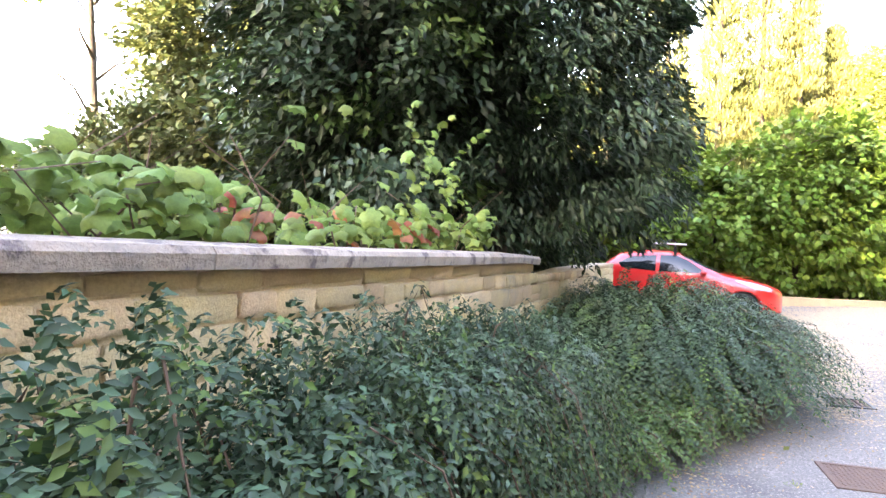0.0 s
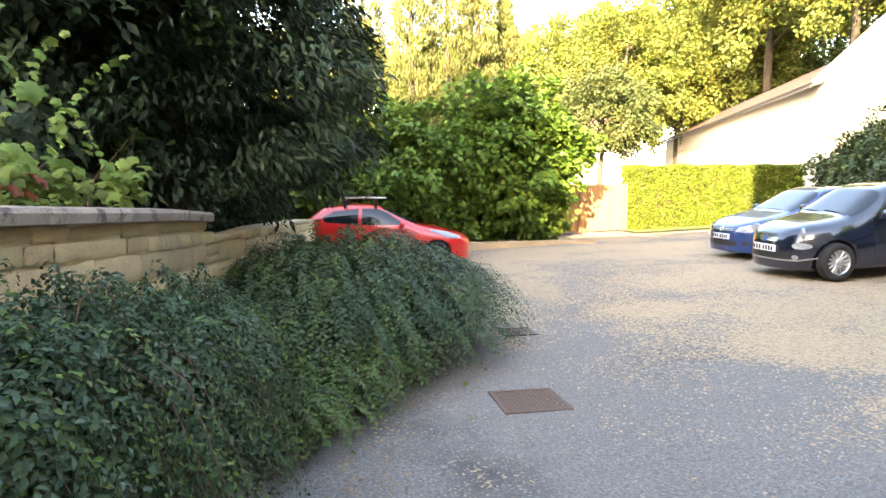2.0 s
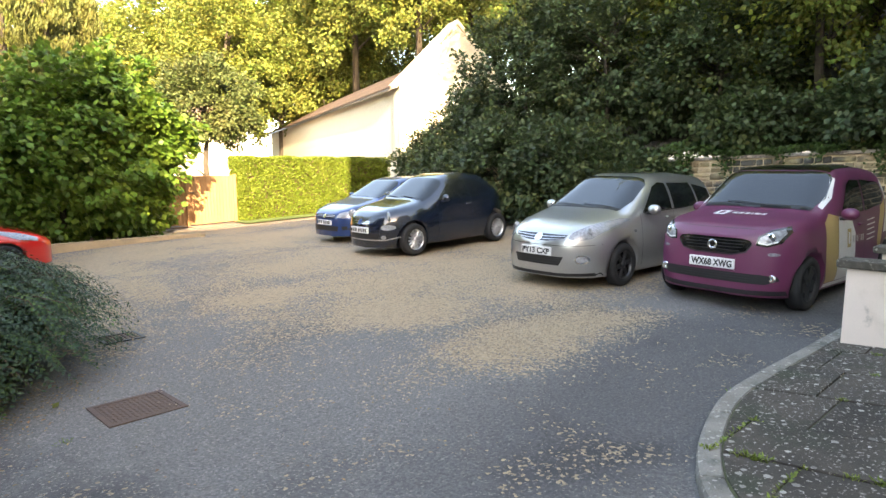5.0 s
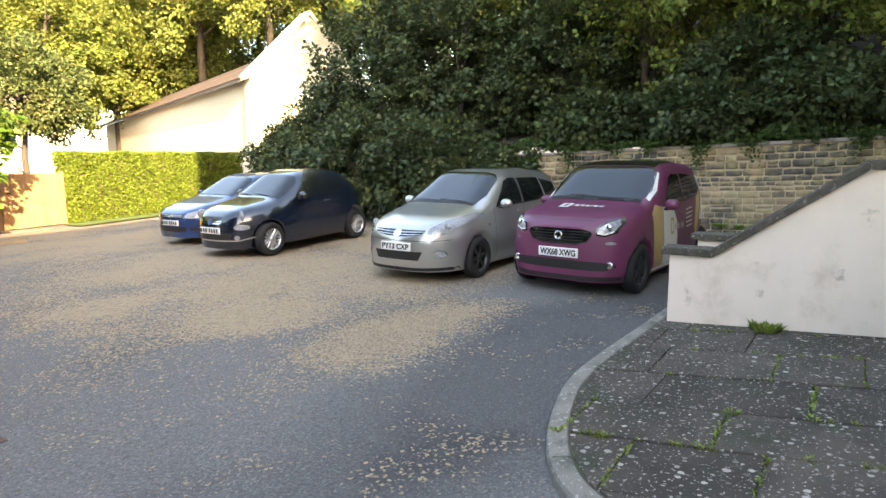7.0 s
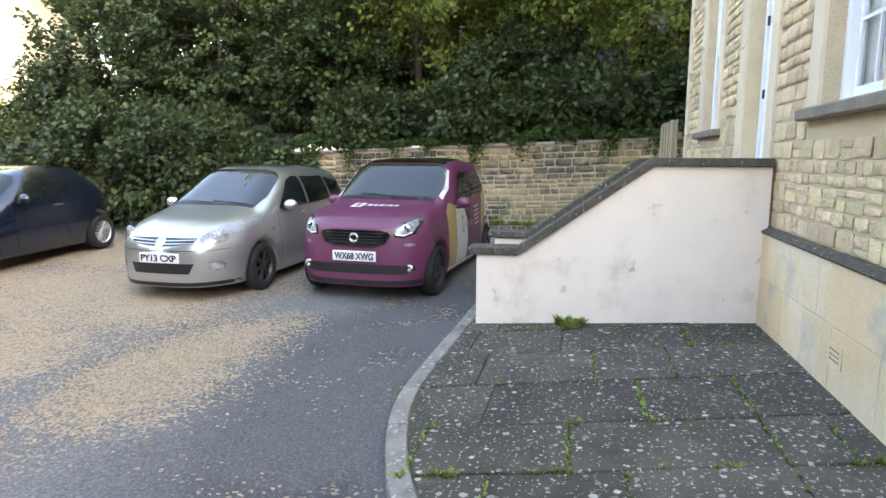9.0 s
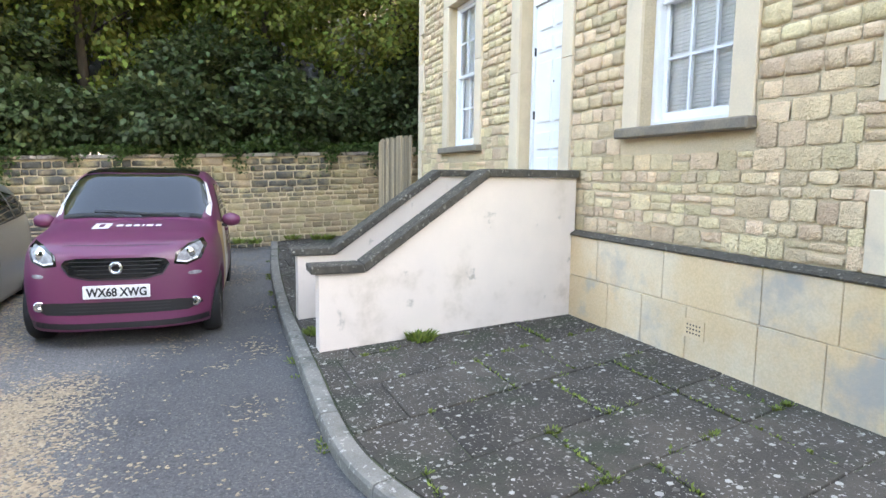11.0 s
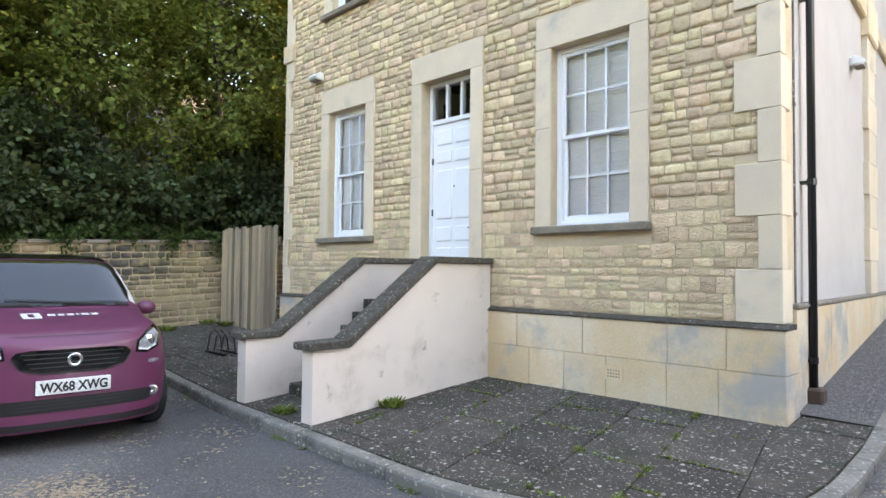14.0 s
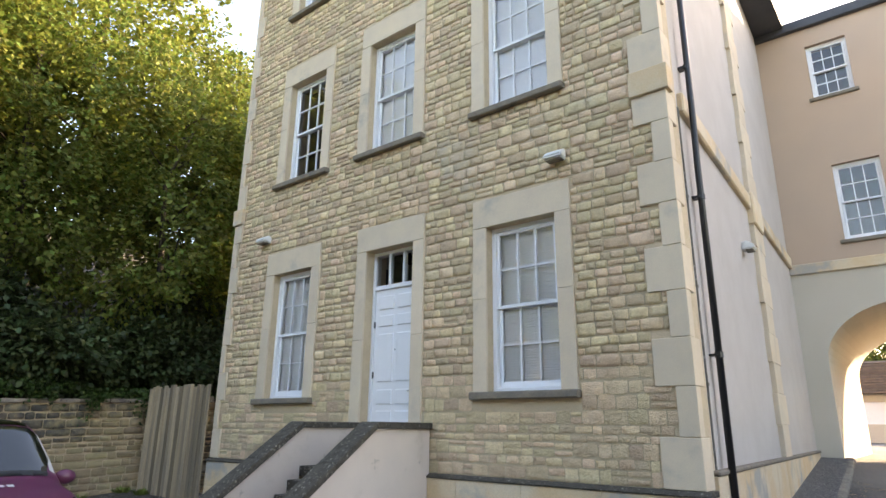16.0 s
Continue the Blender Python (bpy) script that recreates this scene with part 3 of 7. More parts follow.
    gr.inputs[6].default_value, gr.inputs[7].default_value = rgb((0.41, 0.305, 0.19)), rgb((0.24, 0.185, 0.125))
    sep = n.new("ShaderNodeSeparateColor")
    l.new(peb.outputs["Color"], sep.inputs[0])
    l.new(sep.outputs[0], gr.inputs[0])
    # gravel lies thick in the middle of a drift and thins out to single stones at its edge
    thin = n.new("ShaderNodeMath")
    thin.operation = "GREATER_THAN"
    l.new(cut.outputs["Result"], thin.inputs[0])
    l.new(sep.outputs[1], thin.inputs[1])
    mixed = n.new("ShaderNodeMix")
    mixed.data_type = "RGBA"
    l.new(thin.outputs[0], mixed.inputs[0])
    l.new(src, mixed.inputs[6])
    l.new(gr.outputs[2], mixed.inputs[7])
    l.new(mixed.outputs[2], b.inputs["Base Color"])
    old = b.inputs["Normal"].links[0].from_node
    bp = n.new("ShaderNodeBump")
    bp.inputs["Strength"].default_value, bp.inputs["Distance"].default_value, bp.invert = 0.7, 0.012, True
    hm = n.new("ShaderNodeMath")
    hm.operation = "MULTIPLY"
    l.new(peb.outputs["Distance"], hm.inputs[0])
    l.new(thin.outputs[0], hm.inputs[1])
    l.new(hm.outputs[0], bp.inputs["Height"])
    l.new(old.outputs["Normal"], bp.inputs["Normal"])
    l.new(bp.outputs["Normal"], b.inputs["Normal"])
    return m


M["asphalt"] = ground_material()
gx = np.concatenate([[-400, -120, -40, -20, -10], np.arange(-6, 16.1, 0.5), [20, 30, 60, 150, 400]])
gy = np.concatenate([[-400, -120, -40, -25], np.arange(-18, 24.1, 0.5), [30, 45, 80, 150, 400]])
GX, GY = np.meshgrid(gx, gy, indexing="ij")
GZ = ground_z(GX, GY)
idx = np.arange(GX.size).reshape(GX.shape)
quads = np.stack([idx[:-1, :-1], idx[1:, :-1], idx[1:, 1:], idx[:-1, 1:]], -1).reshape(-1, 4)
gm = raw_mesh("ground", np.stack([GX, GY, GZ], -1).reshape(-1, 3), quads, M["asphalt"], 4)
gm.shade_smooth()
tagged(new("ground", gm), "worn grey asphalt drive with drifts of loose tan gravel", "ground", kind="structure")

# ---------------------------------------------------------------- kerb and terrace
KERB = [(13.0, 1.20), (10.4, 1.46), (8.3, 1.60), (6.5, 1.66), (5.5, 1.69), (4.6, 1.72), (4.0, 1.70), (3.45, 1.58), (2.9, 1.38), (2.5, 1.12), (2.22, 0.72), (2.10, 0.25), (2.07, -0.4), (2.08, -1.2), (2.20, -4), (2.36, -7), (2.54, -10.2)]


def spline(pts, step):
    """Evenly spaced points along a smooth line through pts."""
    out = []
    P = [Vector(p) for p in pts]
    for i in range(len(P) - 1):
        a, b, c, d = P[max(i - 1, 0)], P[i], P[i + 1], P[min(i + 2, len(P) - 1)]
        for k in range(30):
            t = k / 30
            out.append(0.5 * ((2 * b) + (c - a) * t + (2 * a - 5 * b + 4 * c - d) * t * t + (3 * b - a - 3 * c + d) * t ** 3))
    out.append(P[-1])
    res, acc = [out[0]], 0.0
    for a, b in zip(out, out[1:]):
        acc += (b - a).length
        if acc >= step:
            res.append(b)
            acc = 0.0
    return res


line = spline(KERB, 0.1)
KW = 0.125


def offset_line(pts, d):
    res = []
    for i, p in enumerate(pts):
        t = (pts[min(i + 1, len(pts) - 1)] - pts[max(i - 1, 0)]).normalized()
        res.append(p + Vector((t.y, -t.x)) * d)
    return res


inner = offset_line(line, -KW)
if (inner[20] - Vector((6, -1))).length > (line[20] - Vector((6, -1))).length:
    inner = offset_line(line, KW)

terr = thing("pavement", "dark flagstone terrace with weeds in its joints", "pavement")
terr["kind"] = "structure"
# bed under the flags
bm = bmesh.new()
ring = [(p.x, p.y) for p in inner]
bedverts = []
for (x, y) in ring:
    bedverts.append((bm.verts.new((x, y, tz(x, y) - 0.010)), bm.verts.new((max(2.74, x) if y < -0.95 else x, min(y, -1.05) if y > -1.05 else y, tz(x, min(y, -1.05)) - 0.010))))
for (a, b), (c, d) in zip(bedverts, bedverts[1:]):
    try:
        bm.faces.new((a, b, d, c))
    except ValueError:
        pass
bmesh.ops.recalc_face_normals(bm, faces=bm.faces)
part("bedding", bm, M["joint"], terr)
# dark gravel margin beside the drive wing
bm = bmesh.new()
prev = None
for k in range(19):
    y = -1.35 - k * 0.5
    sx = -0.042 * (y + 1)
    a, b = bm.verts.new((2.18 + sx, y, tz(2.2, y) + 0.002)), bm.verts.new((2.80 + sx, y, tz(2.8, y) + 0.012))
    if prev:
        bm.faces.new((prev[0], prev[1], b, a))
    prev = (a, b)
part("gravel_margin", bm, M["dark_gravel"], terr, "strip of dark loose gravel")


def kerb_front(x):
    """Inner edge of the kerb at x, on the terrace front."""
    best = None
    for a, b in zip(inner, inner[1:]):
        if min(a.x, b.x) <= x <= max(a.x, b.x) and a.y > -0.9:
            best = a.y if best is None else max(best, a.y)
    return best


def clip_poly(poly, keep):
    """Clip a convex polygon by half planes (nx, ny, d): nx*x + ny*y <= d."""
    for nx, ny, d in keep:
        out = []
        for i, p in enumerate(poly):
            q = poly[(i + 1) % len(poly)]
            sp, sq = nx * p[0] + ny * p[1] - d, nx * q[0] + ny * q[1] - d
            if sp <= 0:
                out.append(p)
            if sp * sq < 0:
                t = sp / (sp - sq)
                out.append((p[0] + (q[0] - p[0]) * t, p[1] + (q[1] - p[1]) * t))
        poly = out
        if len(poly) < 3:
            return []
    return poly


def inside_halfplanes(cx, cy):
    """Half planes of the kerb's inner edge near a place."""
    res = []
    for a, b in zip(inner[::3], inner[3::3]):
        if min((a - Vector((cx, cy))).length, (b - Vector((cx, cy))).length) < 1.3 and a.x < 4.6 and a.y > -1.2:
            t = (b - a).normalized()
            n = Vector((-t.y, t.x))
            if n.dot(Vector((5.0, -0.6)) - a) > 0:
                n = -n
            res.append((n.x, n.y, n.dot(a) - 0.008))
    return res


def slab_bm(poly, thick=0.04):
    bm = bmesh.new()
    lift, tx, ty = random.uniform(-0.002, 0.007), random.uniform(-0.006, 0.006), random.uniform(-0.006, 0.006)
    r = 0.007
    cx, cy = sum(p[0] for p in poly) / len(poly), sum(p[1] for p in poly) / len(poly)
    top = [bm.verts.new((p[0] + (cx - p[0]) * 0.015, p[1] + (cy - p[1]) * 0.015, tz(*p) + lift + (p[0] - cx) * tx + (p[1] - cy) * ty)) for p in poly]
    mid = [bm.verts.new((p[0], p[1], tz(*p) - r + lift + (p[0] - cx) * tx + (p[1] - cy) * ty)) for p in poly]
    low = [bm.verts.new((p[0], p[1], tz(*p) - thick)) for p in poly]
    n = len(poly)
    bm.faces.new(top)
    for A, B in ((mid, top), (low, mid)):
        for i in range(n):
            bm.faces.new((A[i], A[(i + 1) % n], B[(i + 1) % n], B[i]))
    bmesh.ops.recalc_face_normals(bm, faces=bm.faces)
    return bm


# courses of flags run out from the house, a little askew
random.seed(11)
COURSES = [1.80, 2.42, 3.04, 3.60, 4.27, 4.96, 5.62]
while COURSES[-1] < 13.2:
    COURSES.append(COURSES[-1] + random.uniform(0.55, 0.75))
CROSS = {2: (-0.46, 0.30, 0.95), 3: (-0.78, -0.46, 0.57, 1.37), 4: (-0.46, 0.15, 1.08), 5: (-0.12, 0.42, 1.22), 6: (-0.33, 0.67, 1.40)}
SKEW = 0.165
SLABS = []
for i, (x0, x1) in enumerate(zip(COURSES, COURSES[1:])):
    cuts = CROSS.get(i + 1) or tuple(-0.98 + 0.68 * k + random.uniform(-0.2, 0.2) for k in (1, 2, 3))
    ys = (-0.98,) + tuple(cuts) + (2.0,)
    for y0, y1 in zip(ys, ys[1:]):
        at_y = lambda x, y: x + SKEW * (1.55 - y)
        poly = [(at_y(x0, y0) + 0.004, y0 + 0.004), (at_y(x1, y0) - 0.005, y0 + 0.005), (at_y(x1, y1) - 0.005, y1 - 0.005), (at_y(x0, y1) + 0.004, y1 - 0.004)]
        cx, cy = sum(p[0] for p in poly) / 4, (y0 + min(y1, 1.6)) / 2
        planes = inside_halfplanes(cx, cy)
        if cx > 4.3:
            lim = kerb_front(min(cx, 12.5))
            if lim is not None:
                dx = 0.3
                l0, l1 = kerb_front(cx - dx) or lim, kerb_front(cx + dx) or lim
                sl_ = (l1 - l0) / (2 * dx)
                planes = planes + [(-sl_, 1, lim - sl_ * cx - 0.008)]
        poly = clip_poly(poly, planes + [(1, 0, 12.9)])
        if len(poly) >= 3:
            area = abs(sum(poly[q][0] * poly[(q + 1) % len(poly)][1] - poly[(q + 1) % len(poly)][0] * poly[q][1] for q in range(len(poly)))) / 2
            if area > 0.02:
                SLABS.append(poly)
SLABS.append(clip_poly([(2.0, -1.312), (2.74, -1.312), (2.74, -0.988), (2.0, -0.988)], inside_halfplanes(2.6, -1.1)))
for poly in SLABS:
    part("flagstone", slab_bm(poly), M["slab"], terr)

kerb = thing("kerb", "row of worn grey stone kerb blocks along the terrace", "kerb")
kerb["kind"] = "structure"
step = 9
for i in range(0, len(line) - 1, step):
    seg = line[i:i + step + 1]
    ins = inner[i:i + step + 1]
    if len(seg) < 2:
        continue
    bm = bmesh.new()
    rows = []
    for k, (o, n_) in enumerate(zip(seg, ins)):
        o2, n2 = Vector((o.x, o.y)), Vector((n_.x, n_.y))
        if k == 0 or k == len(seg) - 1:
            d = (seg[1] - seg[0]).normalized() * 0.006 * (1 if k == 0 else -1)
            o2, n2 = o2 + d, n2 + d
        zt = tz(o.x, o.y) + 0.006
        zb = gz(o.x, o.y) - 0.06
        out = (o2 - n2).normalized()
        pr = [(o2, zb), (o2, zt - 0.03), (o2 - out * 0.008, zt - 0.008), (o2 - out * 0.03, zt), (n2 + out * 0.008, zt), (n2, zt - 0.01), (n2, zb)]
        rows.append([bm.verts.new((p.x, p.y, z)) for p, z in pr])
    for a, b in zip(rows, rows[1:]):
        for k in range(len(a) - 1):
            bm.faces.new((a[k], a[k + 1], b[k + 1], b[k]))
    bm.faces.new(rows[0])
    bm.faces.new(rows[-1][::-1])
    bmesh.ops.recalc_face_normals(bm, faces=bm.faces)
    part("kerb_stone", bm, M["kerb"], kerb)

# ---------------------------------------------------------------- the stone house
FY = -1.0
HX0, HX1 = 2.78, 10.66
TOP = 10.9
WIN = []      # opening x0, x1, z0, z1, rows of panes
for cx in (4.63, 8.90):
    WIN.append((cx - 0.475, cx + 0.475, 1.87, 3.87))
for cx in (4.65, 6.85, 8.88):
    WIN.append((cx - 0.475, cx + 0.475, 5.50, 7.42))
for cx in (4.65, 6.85, 8.88):
    WIN.append((cx - 0.475, cx + 0.475, 8.95, 10.25))
DOOR = (6.31, 7.20, 1.06, 3.91)
house = thing("stone_house", "three-storey house of honey-coloured rubble stone with sash windows", "house")
wall_parts("wall_panel", house, M["mortar"], HX0 + 0.02, HX1 - 0.02, 0.9, TOP, FY - 0.42, FY - 0.022, WIN + [DOOR])
for side_box in ((HX1 - 0.42, HX1, -10.2, FY - 0.42, 0.0, TOP), (HX0 + 0.42, HX1, -10.6, -10.2, 0.0, TOP)):
    part("side_wall", boxes(side_box), M["side_render"], house)
part("roof", boxes((HX0 - 0.25, HX1 + 0.25, -10.8, FY + 0.25, TOP, TOP + 0.3)), M["slate"], house)

BLOCKS = []
# surrounds of the openings, dressed stone flush with the wall
for i, (x0, x1, z0, z1) in enumerate(WIN + [DOOR]):
    jw, lh = 0.20, 0.37
    zb = z0
    split = zb + (z1 - zb) * 0.55
    pieces = [(x0 - jw, x0, zb, split), (x0 - jw, x0, split, z1), (x1, x1 + jw, zb, split), (x1, x1 + jw, split, z1), (x0 - jw, x1 + jw, z1, z1 + lh)]
    for a, b, c, d in pieces:
        part("surround_stone", boxes((a + 0.002, b - 0.002, FY - 0.30, FY + 0.008, c + 0.002, d - 0.002), bevel=0.004), M["ashlar"], house)
    BLOCKS.append((x0 - jw, x1 + jw, zb, z1 + lh))
    if i < len(WIN):
        part("sill", boxes((x0 - jw - 0.02, x1 + jw + 0.02, FY - 0.28, FY + 0.075, z0 - 0.085, z0), bevel=0.012), M["sill"], house)
        BLOCKS.append((x0 - jw - 0.02, x1 + jw + 0.02, z0 - 0.085, z0))
# quoins at both corners
z, k = 0.95, 0
while z < TOP - 0.2:
    h = 0.30 if 4.94 < z < 5.0 else 0.46
    h = min(h, TOP - z)
    if z < 4.97 < z + h + 0.12:
        h = 4.97 - z
    w = 0.37 if k % 2 == 0 else 0.18
    band = abs(z - 4.97) < 0.01
    if band:
        h, w = 0.30, 0.38
    proud = 0.05 if band else 0.012
    part("quoin", boxes((HX0 - proud, HX0 + w, FY - (0.12 if k % 2 else 0.26), FY + proud, z + 0.002, z + h - 0.002), bevel=0.006), M["ashlar" if not band else "plinth"], house)
    part("quoin", boxes((HX1 - w * 0.6, HX1 + proud, FY - 0.4, FY + proud, z + 0.002, z + h - 0.002), bevel=0.006), M["ashlar" if not band else "plinth"], house)
    BLOCKS.append((HX0 - 0.1, HX0 + w, z, z + h))
    BLOCKS.append((HX1 - w * 0.6, HX1 + 0.1, z, z + h))
    z += h
    k += 1
# plinth of large blocks under a weathered drip course
random.seed(4)
for (z0, z1) in ((0.02, 0.52), (0.52, 0.90)):
    x = HX0 - 0.04
    while x < HX1:
        w = min(random.uniform(0.42, 0.95), HX1 + 0.03 - x)
        part("plinth_block", boxes((x + 0.003, x + w - 0.003, FY - 0.35, FY + 0.045, z0 + 0.003, z1 - 0.003), bevel=0.004), M["plinth"], house)
        x += w
for x0 in np.arange(HX0 - 0.06, HX1, 0.9):
    bm = prism(bmesh.new(), [(FY - 0.2, 0.90), (FY + 0.058, 0.90), (FY + 0.064, 0.912), (FY + 0.05, 0.925), (FY + 0.0, 0.95), (FY - 0.2, 0.95)], "x", x0 + 0.002, min(x0 + 0.9, HX1 + 0.05) - 0.002)
    part("drip_course", bm, M["dark_stone"], house)
part("plinth_core", boxes((HX0 - 0.02, HX1, FY - 0.4, FY + 0.036, -0.1, 0.9)), M["mortar"], house)

# rubble facing
rects = courses(HX0 + 0.02, HX1 - 0.02, 0.95, TOP, (0.075, 0.16), (0.10, 0.23), 0.015, 21, lambda a, b, c, d: minus(a, b, c, d, BLOCKS))
lay_stones(house, rects, Matrix.Translation((0, FY - 0.02, 0)), M["rubble"], 0.014, lambda u, z: z < 3.0, seed=3)


def pane_bm(x0, x1, y, z0, z1):
    """A single thin sheet of glass, facing +y."""
    bm = bmesh.new()
    bm.faces.new([bm.verts.new(c) for c in ((x1, y, z0), (x0, y, z0), (x0, y, z1), (x1, y, z1))])
    return bm


def sash_window(x0, x1, z0, z1, y, blind=True, cols=3, rows=4, label="white painted sash window", half=2):
    """A sliding sash window in its reveal: box frame, two sashes, bars, panes and a blind behind."""
    w = thing("window", label, "window", "sash windows", Matrix.Translation((x0, y, z0)))
    w["kind"] = "structure"
    W, H = x1 - x0, z1 - z0
    f = 0.055
    part("frame", boxes((0, f, -0.14, 0, 0, H), (W - f, W, -0.14, 0, 0, H), (f, W - f, -0.14, 0, H - f, H), (f, W - f, -0.14, 0.015, 0, 0.05), bevel=0.004), M["white_paint"], w)
    mid = H * 0.5
    for name, a, b, yy, nr in (("lower_sash", 0.05, mid + 0.02, -0.075, rows // 2), ("upper_sash", mid - 0.02, H - f, -0.035, rows - rows // 2)):
        s = 0.042
        X0, X1 = f + 0.004, W - f - 0.004
        lo = 0.07 if name == "lower_sash" else 0.04
        items = [(X0, X0 + s, yy - 0.018, yy + 0.018, a, b), (X1 - s, X1, yy - 0.018, yy + 0.018, a, b), (X0 + s, X1 - s, yy - 0.018, yy + 0.018, a, a + lo), (X0 + s, X1 - s, yy - 0.018, yy + 0.018, b - 0.04, b)]
        sash = part(name, boxes(*items, bevel=0.003), M["white_paint"], w)
        pw, ph = (X1 - X0 - 2 * s) / cols, (b - a - lo - 0.04) / nr
        for i in range(1, cols):
            cx = X0 + s + pw * i
            part("glazing_bar", boxes((cx - 0.011, cx + 0.011, yy - 0.015, yy + 0.014, a + lo, b - 0.04)), M["white_paint"], sash)
        for j in range(1, nr):
            cz = a + lo + ph * j
            part("glazing_bar", boxes((X0 + s, X1 - s, yy - 0.014, yy + 0.013, cz - 0.011, cz + 0.011)), M["white_paint"], sash)
        for i in range(cols):
            for j in range(nr):
                pane = part("pane", pane_bm(X0 + s + pw * i, X0 + s + pw * (i + 1), yy - 0.003, a + lo + ph * j, a + lo + ph * (j + 1)), M["pane"], sash)
                pane.visible_shadow = False
    if blind:
        bl = part("blind", bmesh.new(), M["blind"], w, "white venetian blind behind the glass")
        bm = bmesh.new()
        zz = 0.06
        while zz < H - 0.06:
            box(bm, f, W - f, -0.128, -0.116, zz, zz + 0.027)
            zz += 0.030
        bm.to_mesh(bl.data)
        bm.free()
        bl.data.materials.clear()
        bl.data.materials.append(M["blind"])
    part("room", boxes((0.02, W - 0.02, -1.3, -1.25, -0.2, H + 0.2), (-0.3, 0.0, -1.3, -0.32, -0.2, H + 0.2), (W, W + 0.3, -1.3, -0.32, -0.2, H + 0.2), (-0.3, W + 0.3, -1.3, -0.32, H + 0.0, H + 0.1), (-0.3, W + 0.3, -1.3, -0.32, -0.3, -0.02)), M["room"], w, "dim room behind the glass")
    return w


for i, (x0, x1, z0, z1) in enumerate(WIN):
    sash_window(x0, x1, z0, z1, FY - 0.13, blind=i in (0, 1, 2, 3), rows=4, label="white sash window with twelve panes and a blind" if i < 2 else "white sash window with twelve panes reflecting sky")

# front door with a three-light transom
dx0, dx1, dz0, dz1 = DOOR
door = thing("door_1", "white painted panelled front door under a three-pane fanlight", "door", "", Matrix.Translation((dx0, FY - 0.16, dz0)))
door["kind"] = "structure"
W, H = dx1 - dx0, dz1 - dz0
part("door_frame", boxes((0, 0.045, -0.12, 0.0, 0, H), (W - 0.045, W, -0.12, 0.0, 0, H), (0.045, W - 0.045, -0.12, 0, H - 0.05, H), (0.045, W - 0.045, -0.12, 0, 2.29, 2.35), bevel=0.004), M["white_paint"], door)
for i in (1, 2):
    cx = 0.045 + (W - 0.09) * i / 3
    part("transom_bar", boxes((cx - 0.02, cx + 0.02, -0.08, -0.01, 2.35, H - 0.05), bevel=0.004), M["white_paint"], door)
for i in range(3):
    a, b = 0.045 + (W - 0.09) * i / 3, 0.045 + (W - 0.09) * (i + 1) / 3
    pn = part("pane", pane_bm(a, b, -0.048, 2.35, H - 0.05), M["pane"], door)
    pn.visible_shadow = False
part("room", boxes((0, W, -0.9, -0.85, 1.9, H + 0.1), (0, W, -0.9, -0.3, H, H + 0.1)), M["room"], door, "dim hall behind the fanlight")
leaf = part("door_leaf", boxes((0.048, W - 0.048, -0.07, -0.03, 0.01, 2.288), bevel=0.002), M["white_paint"], door)
for (za, zb) in ((0.20, 0.62), (0.70, 0.90), (1.00, 1.66), (1.76, 1.92), (2.00, 2.20)):
    for (a, b) in ((0.13, W / 2 - 0.035), (W / 2 + 0.035, W - 0.13)):
        bm = boxes((a, b, -0.035, -0.022, za, zb))
        bmesh.ops.inset_region(bm, faces=[f for f in bm.faces if f.normal.y > 0.9], thickness=0.02, depth=0.008)
        part("panel", bm, M["white_paint"], leaf)
part("door_handle", boxes((0.095, 0.165, -0.005, 0.02, 0.86, 0.875), (0.09, 0.11, -0.03, 0.02, 0.85, 0.885), bevel=0.004), M["chrome"], door, "small metal lever handle")
part("spyhole", boxes((W / 2 - 0.008, W / 2 + 0.008, -0.031, -0.024, 1.42, 1.436)), M["black_iron"], leaf)
for zz in (0.25, 1.05, 1.75):
    part("hinge", boxes((W - 0.055, W - 0.04, -0.03, -0.008, zz, zz + 0.09)), M["black_iron"], door)

# ---------------------------------------------------------------- entrance steps
steps = thing("entrance_steps", "stone entrance steps between two rendered parapet walls with dark copings", "steps")
for name, x0, x1 in (("parapet", 5.95, 6.12), ("parapet", 7.20, 7.37)):
    base = tz(6, 1.4) - 0.04
    prof = [(FY + 0.01, base), (1.49, base), (1.49, 0.64), (1.10, 0.64), (-0.06, 1.45), (FY + 0.01, 1.45)]
    part(name, prism(bmesh.new(), prof, "x", x0, x1), M["render"], steps, "pale pink rendered parapet wall")
    cells = [[(FY + 0.01, 1.452), (-0.05, 1.452), (-0.04, 1.525), (FY + 0.01, 1.525)], [(1.10, 0.632), (1.56, 0.632), (1.565, 0.70), (1.12, 0.705)]]
    for kk in range(2):
        a, b = kk / 2, (kk + 1) / 2
        p = lambda t, q0, q1: (q0[0] + (q1[0] - q0[0]) * t, q0[1] + (q1[1] - q0[1]) * t)
        cells.append([p(a + 0.002, (-0.05, 1.452), (1.10, 0.632)), p(b - 0.002, (-0.05, 1.452), (1.10, 0.632)), p(b - 0.002, (-0.04, 1.525), (1.12, 0.705)), p(a + 0.002, (-0.04, 1.525), (1.12, 0.705))])
    for c in cells:
        bm = prism(bmesh.new(), c, "x", x0 - 0.05, x1 + 0.05)
        bmesh.ops.bevel(bm, geom=list(bm.edges), offset=0.008, segments=1, affect="EDGES")
        part("coping", bm, M["dark_stone"], steps, "lichened dark coping stone")
